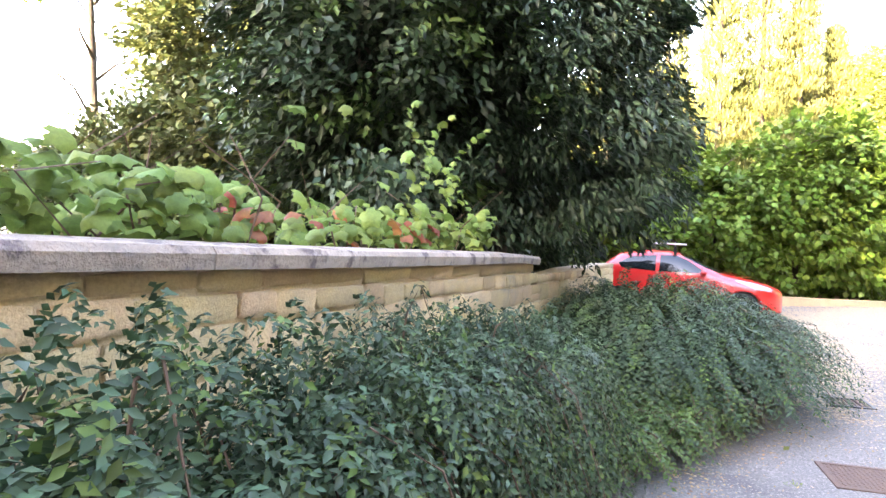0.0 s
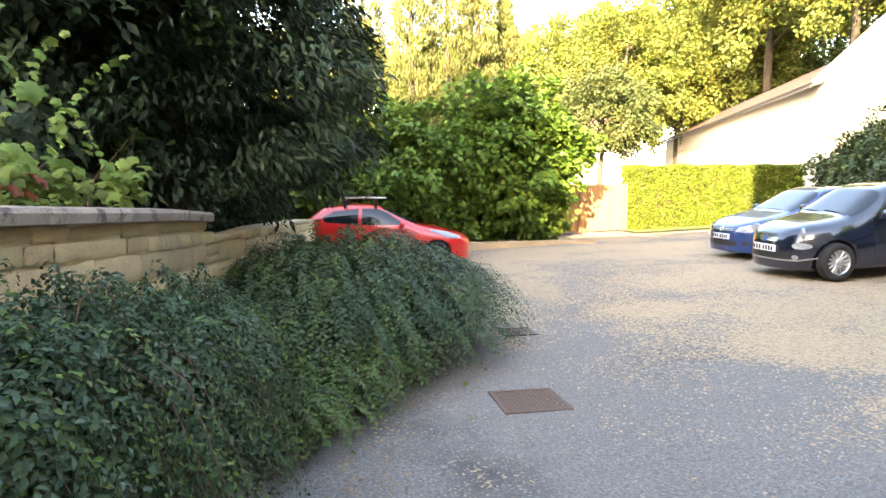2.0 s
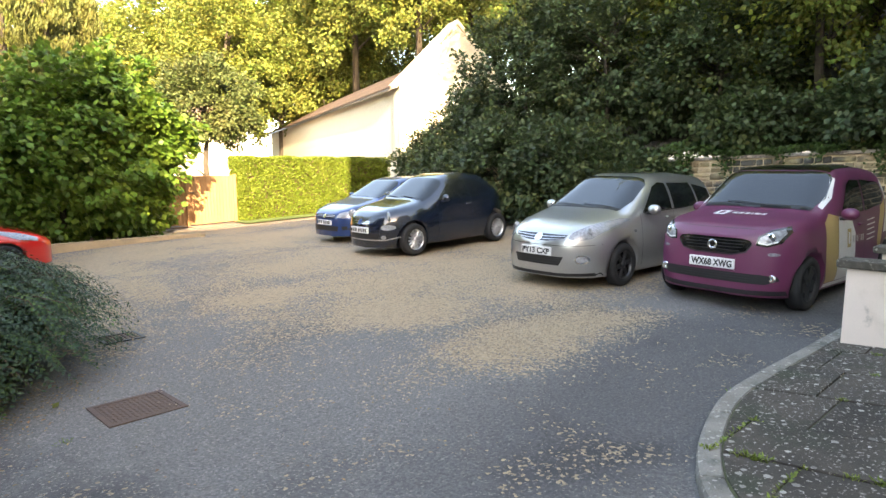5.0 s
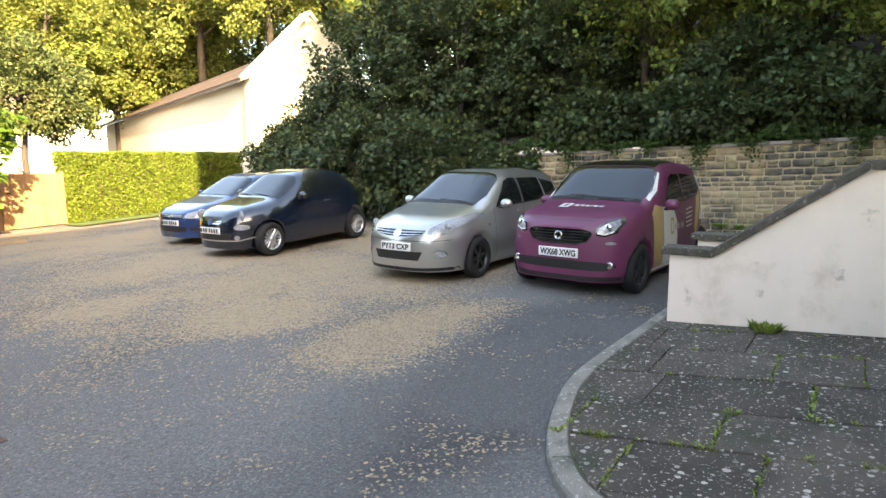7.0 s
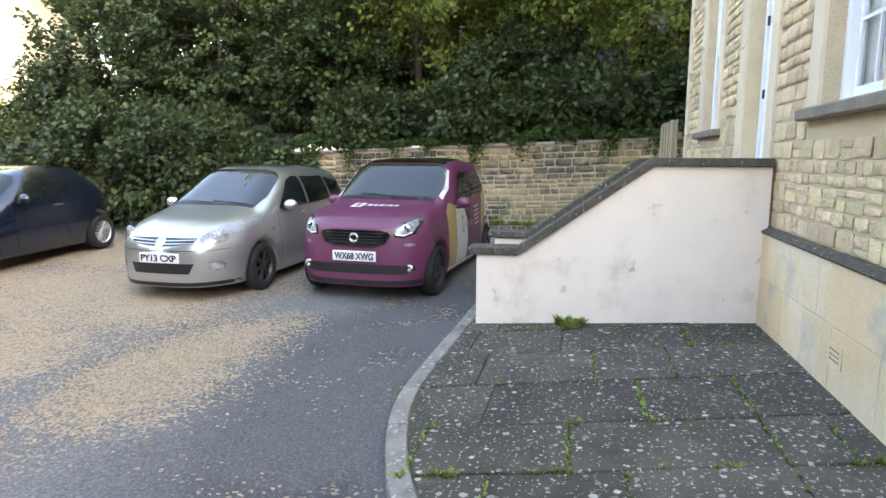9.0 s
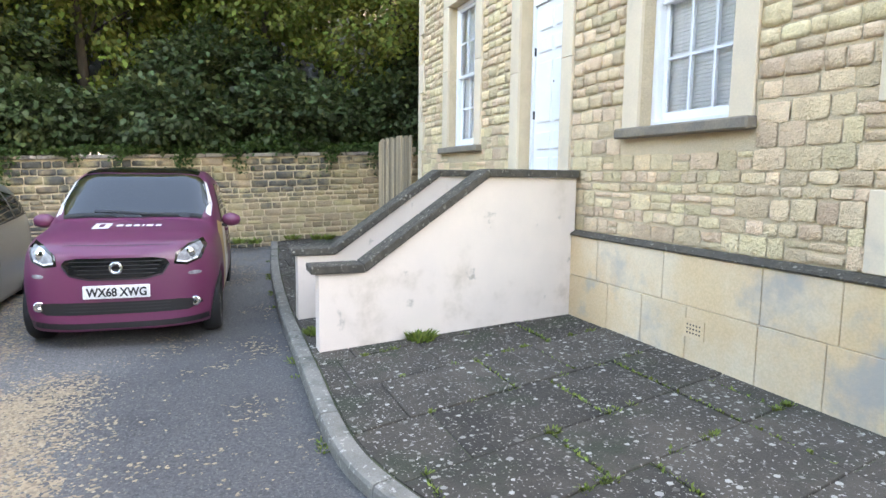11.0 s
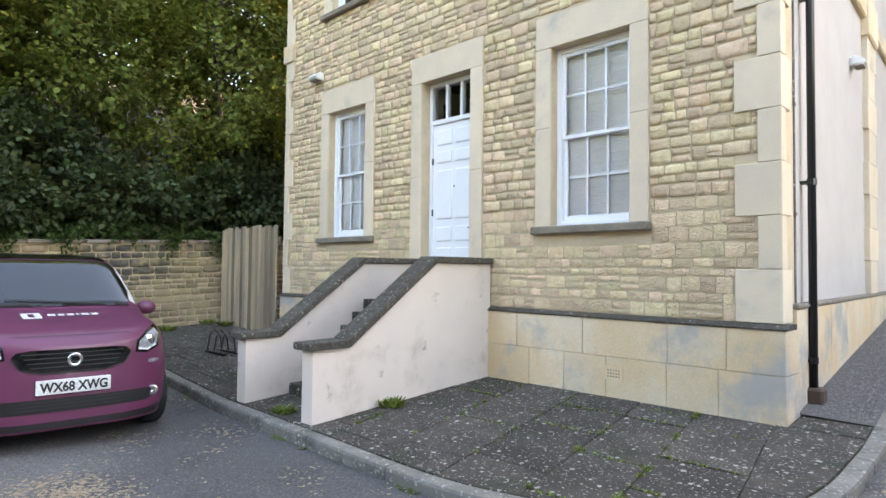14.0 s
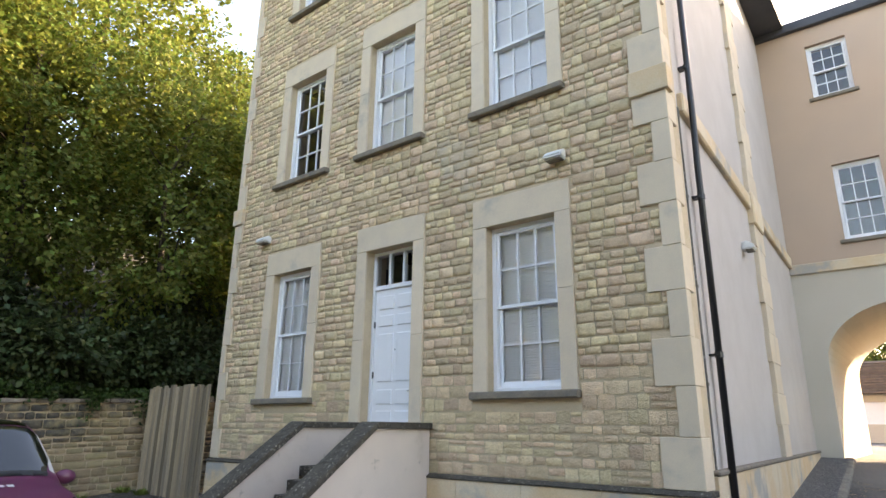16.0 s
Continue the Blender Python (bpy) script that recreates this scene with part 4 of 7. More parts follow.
for k in range(7):
    zz = tz(6.6, 1.4) + 0.15 * (k + 1)
    y1 = 0.97 - 0.17 * k
    y0 = FY + 0.01 if k == 6 else y1 - 0.185
    part("step", boxes((6.12, 7.20, y0, y1, zz - (0.15 if k else 0.2), zz), bevel=0.01), M["slab"], steps)
part("core", boxes((6.13, 7.19, FY + 0.02, -0.05, 0.0, 0.90)), M["mortar"], steps)

# ---------------------------------------------------------------- side of the house
FLANK = Matrix.Translation((HX0, FY, 0)) @ Matrix.Rotation(radians(2.4), 4, "Z") @ Matrix.Translation((-HX0, -FY, 0))
side = thing("house_side", "pale rendered flank of the house with stone bands and pilaster", "house", "", FLANK)
part("flank_wall", boxes((HX0 + 0.02, HX0 + 0.44, -10.4, FY - 0.42, 0.0, TOP)), M["side_render"], side)
part("band", boxes((HX0 - 0.05, HX0 + 0.1, -10.2, FY - 0.55, 4.95, 5.2), bevel=0.02), M["plinth"], side, "moulded stone band")
for k, y0 in enumerate(np.arange(-10.2, FY - 0.4, 0.92)):
    zb = tz(2.7, y0) - 0.25
    part("plinth_block", boxes((HX0 - 0.035, HX0 + 0.2, y0 + 0.003, min(y0 + 0.92, FY - 0.352) - 0.003, zb, 1.06), bevel=0.004), M["plinth"], side)
    part("drip_course", boxes((HX0 - 0.055, HX0 + 0.1, y0 + 0.002, min(y0 + 0.92, FY - 0.352) - 0.002, 1.06, 1.11), bevel=0.015), M["sill"], side)
z, k = 1.11, 0
while z < TOP - 0.1:
    h = min(0.46, TOP - z)
    d = 0.16 if k % 2 else 0.0
    if not (4.6 < z < 5.0):
        part("pilaster_stone", boxes((HX0 - 0.05, HX0 + 0.15, -6.15 - d, -5.55 + d * 0.4, z + 0.002, z + h - 0.002), bevel=0.005), M["ashlar"], side)
    z += h
    k += 1
part("pilaster_band", boxes((HX0 - 0.09, HX0 + 0.1, -6.25, -5.45, 4.7, 5.25), bevel=0.02), M["plinth"], side)
# black downpipe
pipe = thing("downpipe", "black cast-iron rainwater downpipe fixed to the flank wall", "downpipe", "", FLANK)
px, py = HX0 - 0.07, -1.80
part("pipe", tube(bmesh.new(), [(px, py, tz(px, py) + 0.12), (px, py, 4.4), (px - 0.01, py, 5.0), (px - 0.02, py, TOP)], 0.036, 10), M["black_iron"], pipe, smooth=True)
for zz in (0.55, 2.2, 3.95, 5.6, 7.3):
    part("collar", tube(bmesh.new(), [(px, py, zz), (px, py, zz + 0.06)], 0.044, 10), M["black_iron"], pipe)
    part("bracket", boxes((px, HX0 + 0.02, py - 0.05, py + 0.05, zz + 0.015, zz + 0.04)), M["black_iron"], pipe)
part("shoe", boxes((px - 0.09, px + 0.09, py - 0.09, py + 0.09, tz(px, py) - 0.02, tz(px, py) + 0.14), bevel=0.02), M["rust"], pipe, "rusty pipe shoe")
cable = thing("cable_conduit", "thin grey conduit running up the flank wall", "conduit", "", FLANK)
part("conduit", tube(bmesh.new(), [(HX0 + 0.012, -1.52, 1.1), (HX0 + 0.012, -1.52, 5.0)], 0.012, 6), M["kerb"], cable)
for zz in (1.9, 2.9, 3.9):
    part("clip", boxes((HX0 - 0.005, HX0 + 0.03, -1.54, -1.50, zz, zz + 0.03)), M["kerb"], cable)
# wall lamps


def bulkhead(x, y, z, turn=0):
    lamp = thing("wall_lamp", "white plastic bulkhead lamp with a sloping hood, unlit", "wall lamp", "wall lamps", pose(x, y, z, 0, 0, turn) @ Matrix.Scale(0.8, 4))
    part("backplate", boxes((-0.12, 0.12, -0.03, 0.02, -0.05, 0.09), bevel=0.01), M["lamp_white"], lamp)
    bm = prism(bmesh.new(), [(0.02, -0.05), (0.17, -0.05), (0.20, -0.02), (0.19, 0.02), (0.06, 0.11), (0.02, 0.11)], "x", -0.15, 0.15)
    bmesh.ops.bevel(bm, geom=list(bm.edges), offset=0.018, segments=2, affect="EDGES")
    part("hood", bm, M["lamp_white"], lamp)
    part("diffuser", boxes((-0.12, 0.12, 0.03, 0.16, -0.075, -0.052), bevel=0.008), M["sill"], lamp, "dark underside")
    return lamp


bulkhead(9.66, FY, 4.50)
bulkhead(4.08, FY, 4.52)
bulkhead(HX0 + 0.15, -4.6, 4.08, 92.4)

# ---------------------------------------------------------------- wing with the carriage arch
AY = -10.2
AX0, AX1, AC = -0.40, 2.72, 1.16
SPR, RISE = 2.90, 1.18
GZ0 = gz(1, AY)


def arch_outline(x0, x1, spr, rise, n=24):
    c, a = (x0 + x1) / 2, (x1 - x0) / 2
    return [(c + a * math.cos(math.pi * k / n), spr + rise * math.sin(math.pi * k / n)) for k in range(n + 1)]


# unseen length added out to x = -24, to shade the car park
wing = thing("arched_wing", "peach-rendered wing with a round carriage arch and an added unseen length", "house")
WW = [(1.36, 2.17, 8.90, 10.28), (1.18, 2.06, 5.45, 7.20)]
WX = HX0 + 0.47


def pierced(bm, x0, x1, z0, z1, y0, y1, ol):
    """A wall across x with an arched opening down to its foot."""
    return prism(bm, [(x0, z0), (x0, z1), (x1, z1), (x1, z0), (ol[0][0], z0)] + ol + [(ol[-1][0], z0)], "y", y0, y1)


ol = arch_outline(AX0, AX1, SPR, RISE)
part("arch_wall", pierced(bmesh.new(), -24, WX, 0.4, 4.80, AY - 6.0, AY, ol), M["cream_render"], wing, "cream rendered arch wall")
wall_parts("upper_wall", wing, M["arch_render"], -24, WX, 5.03, 10.75, AY - 0.4, AY, WW)
part("band", boxes((-24, WX, AY - 0.3, AY + 0.06, 4.80, 5.03), bevel=0.015), M["plinth"], wing)
part("back_wall", boxes((-24, WX, AY - 6.0, AY - 5.6, 4.8, 10.75), (-24, -23.6, AY - 6, AY, 0.4, 10.75)), M["arch_render"], wing)
part("parapet", boxes((-24, WX, AY - 0.3, AY + 0.12, 10.75, 11.0), bevel=0.02), M["slate"], wing, "dark parapet coping")
part("roof", prism(bmesh.new(), [(AY - 0.2, 11.0), (AY - 3, 11.9), (AY - 5.8, 11.0)], "x", -24, WX), M["slate"], wing)
for (x0, x1, z0, z1) in WW:
    sash_window(x0, x1, z0, z1, AY - 0.10, blind=False, label="white sash window in the peach wall")
    part("sill", boxes((x0 - 0.08, x1 + 0.08, AY - 0.2, AY + 0.06, z0 - 0.08, z0 - 0.002), bevel=0.01), M["sill"], wing)
# beyond the arch: a low sunlit bungalow and a lawn
bung = thing("bungalow", "low cream bungalow with a brown tiled roof", "house", "", Matrix.Translation((0, -34, gz(0, -34))))
wall_parts("wall", bung, M["cream_render"], -12, 8, -0.1, 2.5, -5, 0, [(-1.6, -0.4, 0.9, 2.0), (3.2, 4.4, 0.9, 2.0)])
for wx in (-1.6, 3.2):
    part("window", boxes((wx, wx + 1.2, -0.12, -0.08, 0.9, 2.0)), M["white_paint"], bung)
bm = prism(bmesh.new(), [(0.5, 2.4), (-2.5, 4.3), (-5.5, 2.4)], "x", -12.4, 8.4)
part("roof", bm, M["clay"], bung)
for k in range(12):
    zz, yy = 2.42 + k * 0.155, 0.52 - k * 0.245
    part("tile_course", boxes((-12.4, 8.4, yy - 0.26, yy + 0.02, zz, zz + 0.045)), M["clay"], bung)

# ---------------------------------------------------------------- retaining wall, fence
BX = 13.0
rw = thing("wall_east", "retaining wall of honey and dark-stained rubble stone", "wall", "", pose(0, -0.6, 1.92, -2.1) @ Matrix.Translation((0, 0.6, -1.95)))
rw["kind"] = "structure"
part("core", boxes((BX + 0.02, BX + 0.5, -6, 13.5, -0.2, 1.88)), M["mortar"], rw)
turn_e = Matrix(((0, -1, 0, BX + 0.02), (1, 0, 0, 0), (0, 0, 1, 0), (0, 0, 0, 1)))
rects = courses(-3.0, 13.4, 0.0, 1.86, (0.08, 0.17), (0.11, 0.33), 0.02, 31, lambda a, b, c, d: [(a, b)])
lay_stones(rw, rects, turn_e, M["retaining"], 0.03, lambda u, z: -1.2 < u < 6.0, seed=8)
y = -3.0
random.seed(9)
while y < 13.4:
    w = random.uniform(0.5, 0.9)
    part("coping_stone", boxes((BX - 0.05, BX + 0.5, y + 0.004, y + w - 0.004, 1.88, 1.95), bevel=0.012), M["coping"], rw)
    y += w
fence = thing("board_fence", "grey weathered vertical board fence beside the house", "fence")
random.seed(3)
x = 10.70
while x < 12.66:
    w = random.uniform(0.095, 0.125)
    top = 2.13 + random.uniform(-0.03, 0.03) + 0.0
    part("board", boxes((x, x + w - random.uniform(0.008, 0.016), -0.90 + random.uniform(-0.006, 0.006), -0.875 + random.uniform(-0.008, 0.008), tz(x, -1) - 0.05, top), bevel=0.003), M["old_wood"], fence)
    x += w
part("rail", boxes((10.69, 12.68, -0.96, -0.905, 0.75, 0.83), (10.69, 12.68, -0.96, -0.905, 1.85, 1.93)), M["old_wood"], fence)

# ---------------------------------------------------------------- garden wall by the drive
GX_ = -1.6
GARDEN = pose(-0.47, -0.36, 0.03, 0, 0, -4.6)     # the garden side runs a few degrees off the house
gw = thing("wall_west", "garden wall of honey stone under a worn coping, sloping with the drive", "wall", "", GARDEN)
gw["kind"] = "structure"


def cope_z(y):
    return float(np.interp(y, [-8, 0.85, 2.6, 6.1, 6.3, 8.7, 12.2], [2.10, 1.535, 1.42, 1.21, 0.95, 0.86, 0.70]))


prof = [(-7, -0.8), (12.2, -0.9), (12.2, cope_z(12.2)), (8.7, cope_z(8.7)), (6.12, 0.88), (6.12, cope_z(6.1) - 0.09), (2.6, cope_z(2.6) - 0.09), (-7, cope_z(-7) - 0.09)]
part("core", prism(bmesh.new(), prof, "x", GX_ - 0.40, GX_ - 0.025), M["mortar"], gw)
rects = courses(-3.0, 12.2, -0.8, 2.2, (0.12, 0.20), (0.22, 0.5), 0.014, 41, lambda a, b, c, d: [(a, b)])
sl = -0.066


def shear(u, z):
    return z + sl * (u - 2)


kept = []
for (a, b, c, d) in rects:
    m = (a + b) / 2
    up = cope_z(m) - (0.10 if m < 6.1 else 0.0) - sl * (m - 2)
    if c < up - 0.05 and d > -0.6 - sl * (m - 2):
        kept.append((a, b, c, min(d, up)))
# courses follow the slope of the drive
shear_m = Matrix(((0, 1, 0, GX_ - 0.025), (1, 0, 0, 0), (sl, 0, 1, -sl * 2), (0, 0, 0, 1)))
lay_stones(gw, kept, shear_m, M["garden_stone"], 0.028, lambda u, z: u > 0 and z > 0.2, seed=12)
y = -6.0
while y < 6.05:
    w = min(random.uniform(0.7, 1.1), 6.12 - y)
    bm = bmesh.new()
    ends = []
    for yy in (y + 0.003, y + w - 0.003):
        t = cope_z(yy)
        ends.append([bm.verts.new((xx, yy, t + dz)) for xx, dz in ((GX_ + 0.07, -0.085), (GX_ + 0.078, -0.03), (GX_ + 0.06, -0.004), (GX_ - 0.18, 0.012), (GX_ - 0.45, 0.0), (GX_ - 0.45, -0.085))])
    for k in range(6):
        bm.faces.new((ends[0][k], ends[0][(k + 1) % 6], ends[1][(k + 1) % 6], ends[1][k]))
    bm.faces.new(ends[0])
    bm.faces.new(ends[1][::-1])
    bmesh.ops.recalc_face_normals(bm, faces=bm.faces)
    part("coping_stone", bm, M["coping"], gw)
    y += w
# raised garden soil behind the wall, and the wooded bank behind the car park


def sheet(name, xs, ys, fz, material, label, category):
    A, B = np.meshgrid(xs, ys, indexing="ij")
    Z = fz(A, B)
    i_ = np.arange(A.size).reshape(A.shape)
    q = np.stack([i_[:-1, :-1], i_[1:, :-1], i_[1:, 1:], i_[:-1, 1:]], -1).reshape(-1, 4)
    me = raw_mesh(name, np.stack([A, B, Z], -1).reshape(-1, 3), q, material, 4)
    me.shade_smooth()
    return tagged(new(name, me), label, category, kind="structure")


sheet("garden_bank", np.linspace(-30, GX_ - 0.38, 30), np.linspace(-9, 12.2, 40), lambda x, y: np.interp(y, [-8, 6, 12.2], [1.7, 0.9, 0.5]) + 0.05 * np.sin(x * 2) * np.cos(y * 3) - 0.03 * (GX_ - x) * 0.3, M["soil"], "dark leafy soil of the raised garden", "soil").matrix_world = GARDEN
sheet("wooded_bank", np.linspace(BX + 0.45, 60, 40), np.linspace(-40, 60, 60), lambda x, y: np.clip(1.75 + 0.42 * (x - BX - 0.4) - 0.6 * np.maximum(0, y - 14.5), -0.6, 14) + 0.12 * np.sin(x * 1.7 + y) * np.cos(y * 1.3), M["soil"], "steep dark wooded bank", "bank")


# ---------------------------------------------------------------- planting


def arching_shrub(name, label, centre_line, seed, sprays, leaves, material, light, reach, height, group=""):
    """A cotoneaster-like shrub: arching stems set with small leaves in two rows. centre_line(u): root place, outward direction, height and spread."""
    r = rng(seed)
    sh = thing(name, label, "shrub", group, GARDEN)
    u = r.random(sprays)
    root, out, hh, rr = centre_line(u, r)
    side = np.stack([-out[:, 1], out[:, 0], np.zeros(len(u))], 1)
    out = unit(out + side * r.normal(0, 0.42, (len(u), 1)))
    lean = r.random((len(u), 1)) ** 0.75
    k = np.linspace(0.25, 1.0, leaves)[None, :, None]
    up = hh[:, None] * (0.55 + 0.6 * r.random((len(u), 1)))
    R = rr[:, None] * (0.25 + 0.85 * lean)
    # rise, then bow over and droop
    def at(k):
        rise = up[:, :, None] * (np.sin(k * 2.0) * 1.05 - 0.28 * lean[:, :, None] * k ** 3 * 1.9)
        return root[:, None, :] + out[:, None, :] * (R[:, :, None] * k ** 1.1) + np.array([0, 0, 1.0]) * rise
    P, Q = at(k), at(k + 0.03)
    T = unit((Q - P).reshape(-1, 3))
    P = P.reshape(-1, 3) + r.normal(0, 0.006, (P.shape[0] * P.shape[1], 3))
    S = unit(np.cross(T, np.array([0, 0, 1.0]) + r.normal(0, 0.12, T.shape)))
    sgn = np.where(np.arange(len(P)) % 2 == 0, 1.0, -1.0)[:, None]
    D = unit(T * 0.75 + S * sgn + r.normal(0, 0.09, T.shape))
    N = unit(np.cross(S, T) + r.normal(0, 0.14, T.shape))
    L = r.uniform(0.7, 1.25, len(P)) * reach
    pick = np.repeat(r.random(len(u)) < 0.16, leaves)
    for nm, sel, mat in (("foliage", ~pick, material), ("young_foliage", pick, light)):
        part(nm, leaf_mesh(nm, P[sel], D[sel], N[sel], L[sel], L[sel] * 0.24, mat), mat, sh)
    bm = bmesh.new()
    few = r.choice(len(u), min(260, len(u)), replace=False)
    for i in few:
        kk = np.linspace(0, 1.0, 6)[None, :, None]
        pts = (root[i] + out[i] * (R[i, 0] * kk[0] ** 1.1) + np.array([0, 0, 1.0]) * (up[i, 0] * (np.sin(kk[0] * 2.0) * 1.05 - 0.28 * lean[i, 0] * kk[0] ** 3 * 1.9)))
        tube(bm, [tuple(p) for p in pts], [0.007, 0.006, 0.005, 0.004, 0.003, 0.002], 4)
    part("woody_frame", bm, M["twig"], sh)
    return sh


def hedge_root(u, r):
    y = -1.6 + u * 6.1
    x = -1.42 + r.random(len(u)) * 0.45
    root = np.stack([x, y, ground_z(x, y) - 0.02], 1)
    out = np.tile(np.array([1.0, 0.0, 0.0]), (len(u), 1))
    top = np.interp(y, [-2, 0.5, 1.6, 3.8, 4.5], [1.42, 1.36, 1.28, 1.10, 0.74])
    return root, out, top * 0.98, np.full(len(u), 0.85) * np.interp(y, [-2, 3.2, 4.5], [0.9, 0.9, 0.55])


arching_shrub("cotoneaster_hedge", "dense grey-green cotoneaster hedge arching from the garden wall", hedge_root, 51, 6200, 46, M["cotoneaster"], M["cotoneaster_light"], 0.032, 1.0)


def mound_root(u, r):
    a = r.random(len(u)) * 2 * math.pi
    q = np.sqrt(r.random(len(u)))
    x, y = -0.55 + 1.05 * q * np.cos(a), 7.50 + 1.65 * q * np.sin(a)
    x = np.maximum(x, -1.45)
    root = np.stack([x, y, ground_z(x, y) - 0.02], 1)
    out = unit(np.stack([x + 0.75, (y - 7.7) * 0.7, np.zeros(len(u))], 1) + 0.02)
    return root, out, 1.24 - 0.46 * q, np.full(len(u), 1.10)


arching_shrub("cotoneaster_mound", "rounded spreading cotoneaster with long layered sprays", mound_root, 52, 3800, 44, M["cotoneaster"], M["cotoneaster_light"], 0.042, 1.0)


def low_root(u, r):
    y = 4.2 + u * 2.0
    x = -0.95 + 0.85 * u + r.normal(0, 0.16, len(u))
    root = np.stack([x, y, ground_z(x, y) - 0.02], 1)
    out = unit(np.tile(np.array([0.75, -0.5, 0.0]), (len(u), 1)))
    return root, out, np.full(len(u), 0.40), np.full(len(u), 0.55)


arching_shrub("low_cotoneaster", "low yellow-green cotoneaster spilling onto the asphalt", low_root, 53, 900, 30, M["cotoneaster_light"], M["cotoneaster"], 0.040, 1.0)


def branches(bm, base, top, r, n, spread, start=0.3, thick=0.05):
    for _ in range(n):
        t = r.uniform(start, 0.95)
        p = Vector(base).lerp(Vector(top), t)
        a = r.uniform(0, 2 * math.pi)
        d = Vector((math.cos(a), math.sin(a), r.uniform(0.2, 0.9))) * spread * r.uniform(0.5, 1.0) * (1.1 - 0.5 * t)
        q = p + d * 0.5 + Vector((r.normal(0, 0.1), r.normal(0, 0.1), 0.1))
        tube(bm, [tuple(p), tuple(q), tuple(p + d)], [thick, thick * 0.6, thick * 0.2], 5)


def broad_tree(name, label, base, height, centre_z, radii, material, seed, clumps, per, leaf, clump_r, z_lo=-0.9, trunk=0.16, droop=0.25, category="tree", group="", second=None, lump=0.18, width=0.38, garden=False):
    """A tree or tall bush: trunk, limbs and a crown of clumped leaves with gaps. Built at the origin, set at base."""
    r = rng(seed)
    tr = thing(name, label, category, group, (GARDEN if garden else Matrix()) @ Matrix.Translation(base))
    bm = bmesh.new()
    tube(bm, [(0, 0, -0.3), (r.normal(0, .08), r.normal(0, .08), height * 0.35), (r.normal(0, .15), r.normal(0, .15), height * 0.65), (r.normal(0, .2), r.normal(0, .2), height * 0.92)], [trunk, trunk * 0.8, trunk * 0.5, trunk * 0.15], 8)
    branches(bm, (0, 0, 0), (0, 0, height * 0.92), r, 16, max(radii[0], radii[1]) * 0.8, 0.2, trunk * 0.35)
    part("trunk", bm, M["bark"], tr, smooth=True)
    C, O = shell(r, clumps, (0, 0, centre_z), radii, z_lo, 0.45, lump, seed)
    P, D, N = clumped(r, C, clump_r * r.uniform(0.6, 1.3, len(C)), per, O, droop)
    L = leaf * r.uniform(0.65, 1.25, len(P))
    if second:
        sel = np.repeat(r.random(len(C)) < second[1], per)
        part("crown", leaf_mesh("crown", P[~sel], D[~sel], N[~sel], L[~sel], L[~sel] * width, material), material, tr)
        part("turning_leaves", leaf_mesh("turning_leaves", P[sel], D[sel], N[sel], L[sel], L[sel] * width, second[0]), second[0], tr, "yellowing leaves")
    else:
        part("crown", leaf_mesh("crown", P, D, N, L, L * width, material), material, tr)
    return tr


# the dark tree that hangs over the garden wall, and its neighbours
broad_tree("yew_tree", "dark green yew overhanging the garden wall", (-2.75, 8.1, 0.6), 9.5, 4.4, (2.65, 2.5, 5.0), M["yew"], 61, 1700, 90, 0.13, 0.36, -0.82, 0.28, 0.7, width=0.17, garden=True)
broad_tree("yew_tree", "dark green yew behind the garden wall", (-3.7, 6.6, 0.9), 7.0, 3.2, (1.9, 1.8, 3.3), M["yew"], 62, 800, 85, 0.13, 0.36, -0.95, 0.2, 0.4, second=(M["ivy"], 0.3), width=0.25, garden=True)
broad_tree("olive_bush", "tall olive-green evergreen behind the garden wall", (-7.5, 9.2, 0.7), 7.2, 3.4, (2.4, 2.3, 4.2), M["holly"], 63, 800, 85, 0.13, 0.40, -0.9, 0.16, 0.3, category="bush", garden=True)
broad_tree("olive_bush", "olive-green evergreen bush in the garden", (-9.6, 8.2, 0.5), 3.0, 1.2, (2.0, 1.8, 1.6), M["holly"], 64, 420, 70, 0.13, 0.4, -0.9, 0.1, 0.3, category="bush", garden=True)
broad_tree("sapling", "slender tree with yellow-green autumn leaves", (-11.0, 8.4, 0.5), 9.0, 7.2, (2.0, 2.0, 2.0), M["autumn"], 65, 160, 40, 0.14, 0.45, -0.9, 0.1, garden=True)


def vine_leaf_mesh(name, material, seed):
    """One lobed vine leaf, cupped, about 0.1 across."""
    r = rng(seed)
    pts = []
    for k in range(22):
        a = math.pi * 2 * k / 22
        rad = 0.055 * (0.72 + 0.28 * abs(math.cos(a * 2.5))) * (1.1 if k % 2 else 0.94)
        pts.append((rad * math.sin(a), rad * math.cos(a) + 0.02))
    v = [(0, 0.0, 0.012)] + [(x, y, -0.6 * (x * x + y * y) / 0.055 + r.normal(0, 0.002)) for x, y in pts]
    f = np.array([(0, k + 1, (k + 1) % 22 + 1) for k in range(22)])
    return raw_mesh(name, np.array(v), f, material, 3)


vine = thing("grape_vine", "grape vine with broad green and reddening leaves on the wall top", "vine", "", GARDEN)
green = [vine_leaf_mesh("leaf", M["vine"], s) for s in (1, 2, 3)]
red = [vine_leaf_mesh("leaf", M["vine_red"], s) for s in (4, 5)]
r = rng(71)
